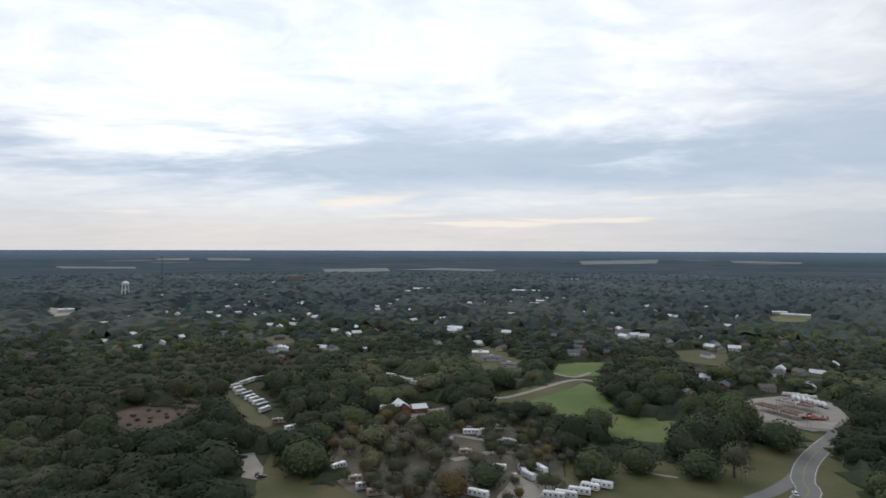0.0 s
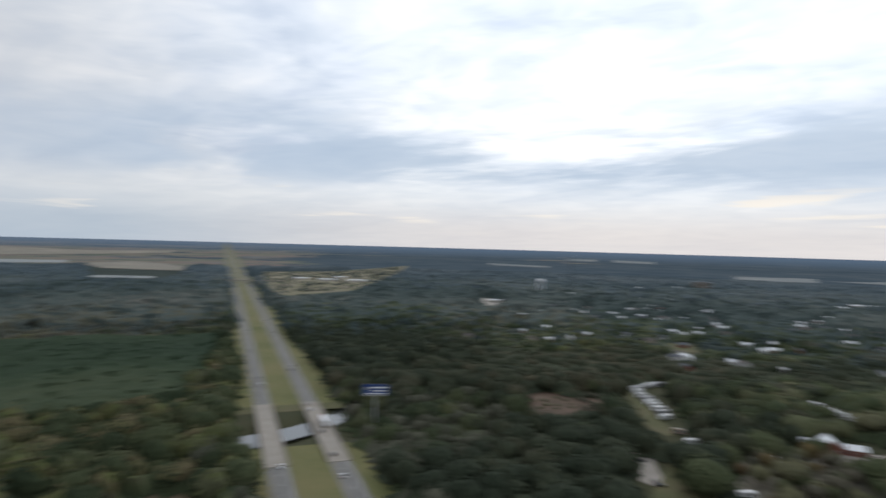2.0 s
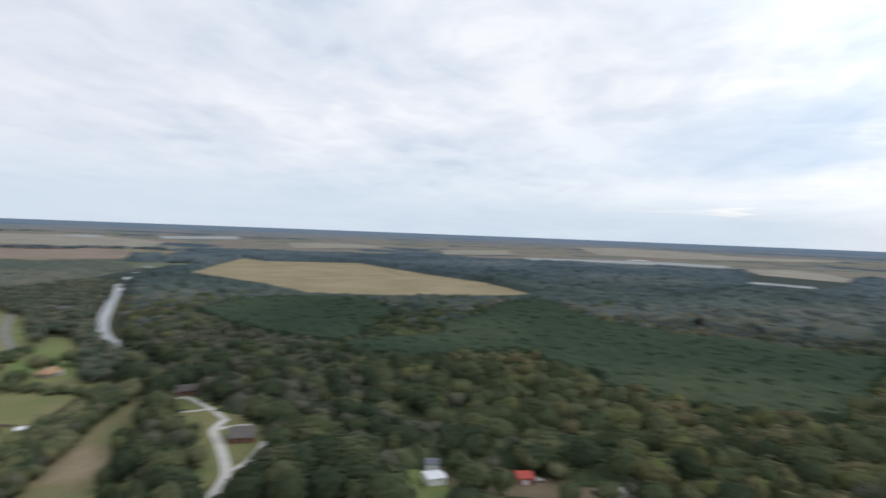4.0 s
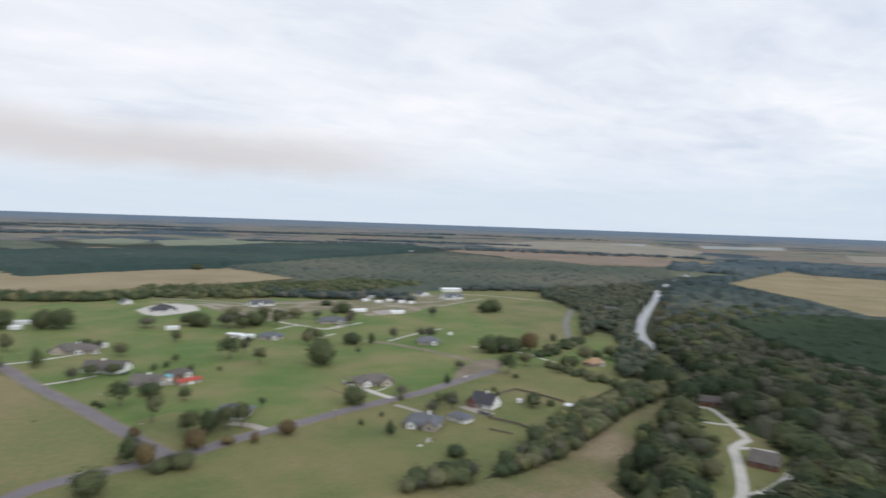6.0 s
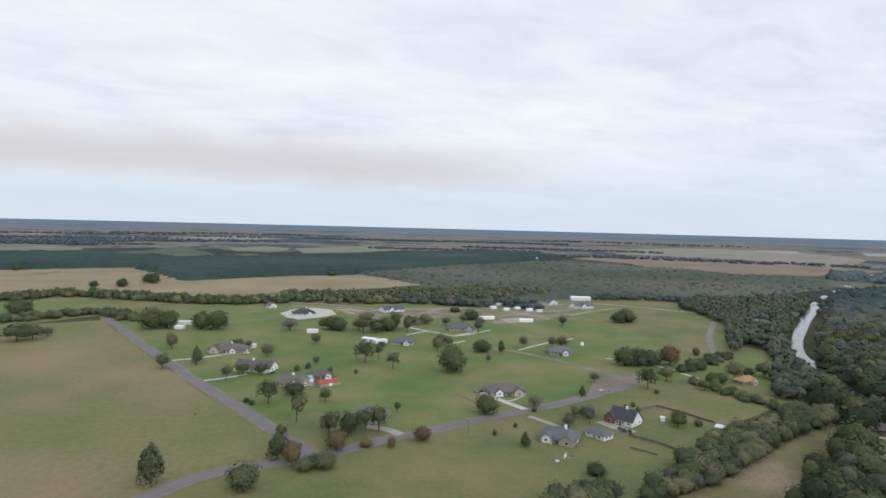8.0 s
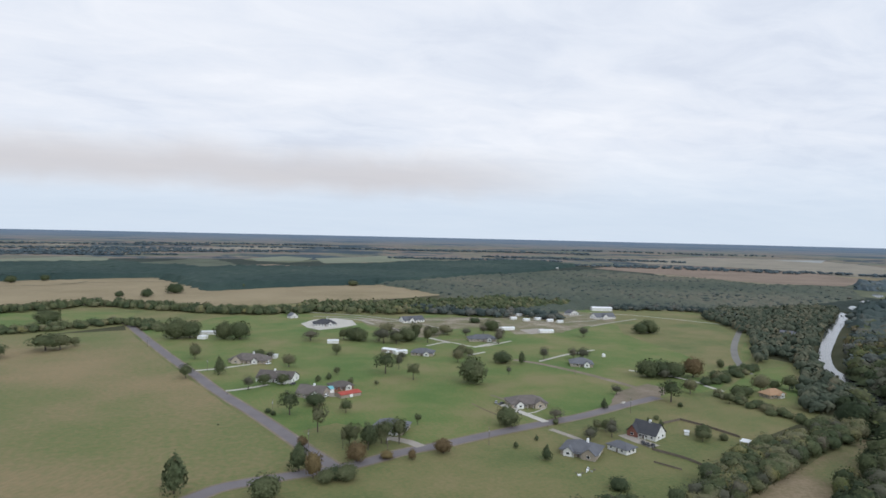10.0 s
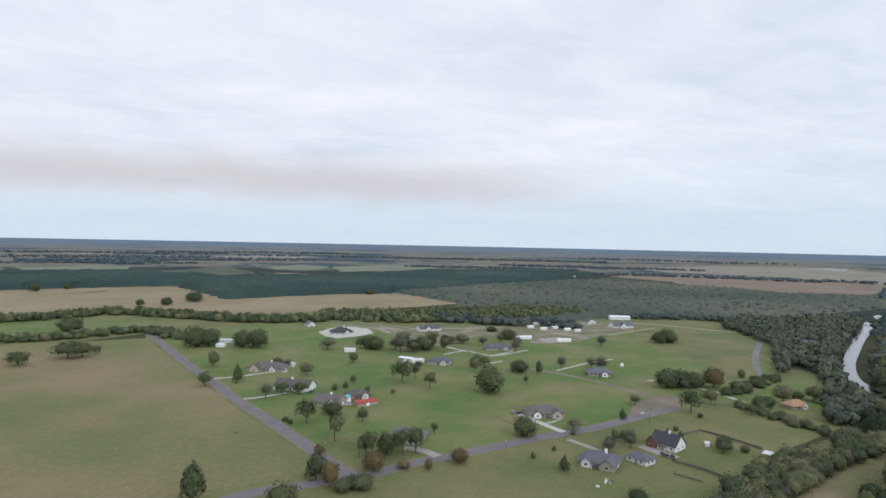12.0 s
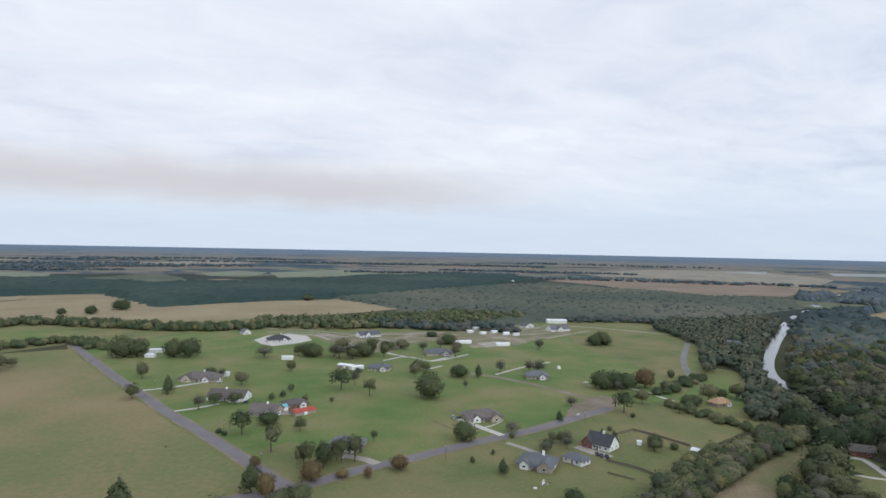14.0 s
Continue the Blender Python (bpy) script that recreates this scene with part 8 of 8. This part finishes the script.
grove("hedge", [(-140.6, -190.7), (-196.8, -175.1), (-229.0, -178.2), (-276.7, -190.9), (-341.6, -206.6), (-373.7, -212.7), (-377.3, -224.3), (-367.3, -233.5), (-333.9, -222.3), (-303.6, -219.1), (-283.5, -219.1), (-254.2, -210.4), (-229.1, -197.8), (-206.6, -188.6), (-183.0, -182.2), (-170.6, -195.0), (-158.9, -196.9), (-144.5, -196.6)], 13, "bare", LEAF_BARE, 11, 10, "grey leafless trees in the hedge")
grove("tree_belt", band([(-334.7, -827.4), (-374.1, -775.6), (-417.1, -737.7), (-472.3, -722.1), (-494.8, -672.6)], 34), 9, "oak", LEAF_MID_HAZE, 12, 13, "grey-green belt of trees before the scrub", 1, 0.1)
grove("tree_belt", band([(-645.1, -744.6), (-720.4, -724.5), (-765.6, -674.6), (-723.1, -587.6)], 26), 9, "oak", LEAF_MID_HAZE, 10, 12, "grey-green belt of trees before the scrub", 1, 0.1)
grove("riverside_wood", [(-709, -630), (-817, -695), (-847, -658), (-991, -665), (-1031, -639), (-742.2, -476.1), (-573.2, -373.3), (-531.3, -330.1), (-504.7, -284.4), (-480.1, -251.2), (-451.4, -254.0), (-380.5, -246.0), (-395.2, -270.2), (-459.1, -309.9), (-536.8, -372.1), (-541.3, -398.0), (-480.3, -366.2), (-630.5, -489.1)], 7.0, "oak", LEAF_BANK, 13, 11, "grey-green mixed wood along the river", None, 0.1)
grove("riverside_wood", [(-367.5, -208.4), (-421.4, -243.6), (-426.6, -221.1), (-385.6, -188.2), (-365.0, -188.8), (-279.0, -146.4), (-223.5, -117.8), (-220.1, -141.0), (-281.5, -177.0), (-320.4, -182.6)], 6.5, "oak", LEAF_OAK, 11, 9, "dark mixed wood along the river")
grove("hedge", band([(-384.0, -336.3), (-425.3, -349.4), (-471.1, -364.6)], 12), 6, "bush", LEAF_TREE, 7, 9, "dark hedge of rounded trees", 0, -0.2)
grove("hedge", band([(-367.4, -310.8), (-364.6, -281.3), (-364.2, -242.3)], 12), 6, "bush", LEAF_TREE, 6, 8, "dark hedge beside the paddock", 0, -0.1)
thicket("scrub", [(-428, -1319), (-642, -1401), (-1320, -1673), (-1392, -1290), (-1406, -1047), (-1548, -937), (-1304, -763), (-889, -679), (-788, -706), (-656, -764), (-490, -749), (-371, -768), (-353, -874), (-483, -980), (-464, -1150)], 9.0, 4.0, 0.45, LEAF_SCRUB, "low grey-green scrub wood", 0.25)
grove("scrub", [(-428, -1319), (-642, -1401), (-1320, -1673), (-1392, -1290), (-1406, -1047), (-1548, -937), (-1304, -763), (-889, -679), (-788, -706), (-656, -764), (-490, -749), (-371, -768), (-353, -874), (-483, -980), (-464, -1150)], 17, "oak", LEAF_MID_HAZE, 7, 11, "low olive scrub trees", 3, 0.0)
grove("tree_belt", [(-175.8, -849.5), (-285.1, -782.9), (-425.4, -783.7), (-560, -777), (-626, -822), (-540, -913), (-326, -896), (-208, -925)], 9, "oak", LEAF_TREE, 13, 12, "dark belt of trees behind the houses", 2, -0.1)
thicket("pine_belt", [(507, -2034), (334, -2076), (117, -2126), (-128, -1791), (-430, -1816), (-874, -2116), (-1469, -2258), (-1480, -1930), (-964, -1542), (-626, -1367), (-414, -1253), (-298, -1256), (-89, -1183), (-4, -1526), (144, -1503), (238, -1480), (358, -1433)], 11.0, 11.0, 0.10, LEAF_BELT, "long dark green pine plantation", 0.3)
grove("hedge", band([(360, -947), (192, -935), (84, -990), (-25, -915), (-108.3, -854.8), (-190.7, -845.6)], 40), 8, "oak", LEAF_TREE, 11, 11, "dark hedge of trees between fields", 1, -0.15)
grove("hedge", band([(286.6, -755.2), (155.6, -756.6), (92.1, -769.3), (32.7, -796.4), (-3.3, -724.4)], 22), 7, "oak", LEAF_TREE, 9, 10, "dark hedge of trees between fields", 1, -0.15)
grove("scattered_trees", [(-1718, 1287), (-1638, 1532), (-1885, 2218), (-1455, 1677), (-1246, 1353), (-1021, 1020), (-987, 796), (-1126, 868)], 26, "oak", LEAF_MID_HAZE, 8, 12, "scattered dark trees on open land", 2, 0, 0.45)
random.seed(77)
for i in range(16):  # belts of trees across the southern plain
    r, a0 = random.uniform(2450, 3900), random.uniform(118, 190)
    line = []
    for j in range(6):
        a = radians(a0 + j * random.uniform(2.0, 5.0))
        line.append((-math.sin(a) * (r + random.uniform(-25, 25)), math.cos(a) * (r + random.uniform(-25, 25))))
    grove("tree_belt", band(line, random.uniform(30, 90)), 22, "oak", LEAF_FAR_HAZE, 13, 24, "distant belt of trees between fields", 3, -0.2)

grove("brush", [(-220.3, 388.8), (-225.0, 413.3), (-215.7, 428.5), (-190.7, 425.7), (-185.6, 441.7), (-173.6, 455.5), (-155.3, 426.2), (-150.7, 389.6), (-159.5, 370.0), (-175.2, 348.0), (-190.4, 349.9)], 4.5, "bush", LEAF_TREE, 2.2, 4.0, "low olive brush on cleared ground", 1, 0.1, 0.9)
grove("brush", [(-190.7, 425.7), (-188.4, 448.4), (-176.4, 462.6), (-151.4, 426.2), (-143.3, 379.7), (-154.4, 367.7), (-167.9, 389.4)], 5, "bare", LEAF_BARE, 4.5, 5, "low grey bare brush", 1, 0, 0.35)
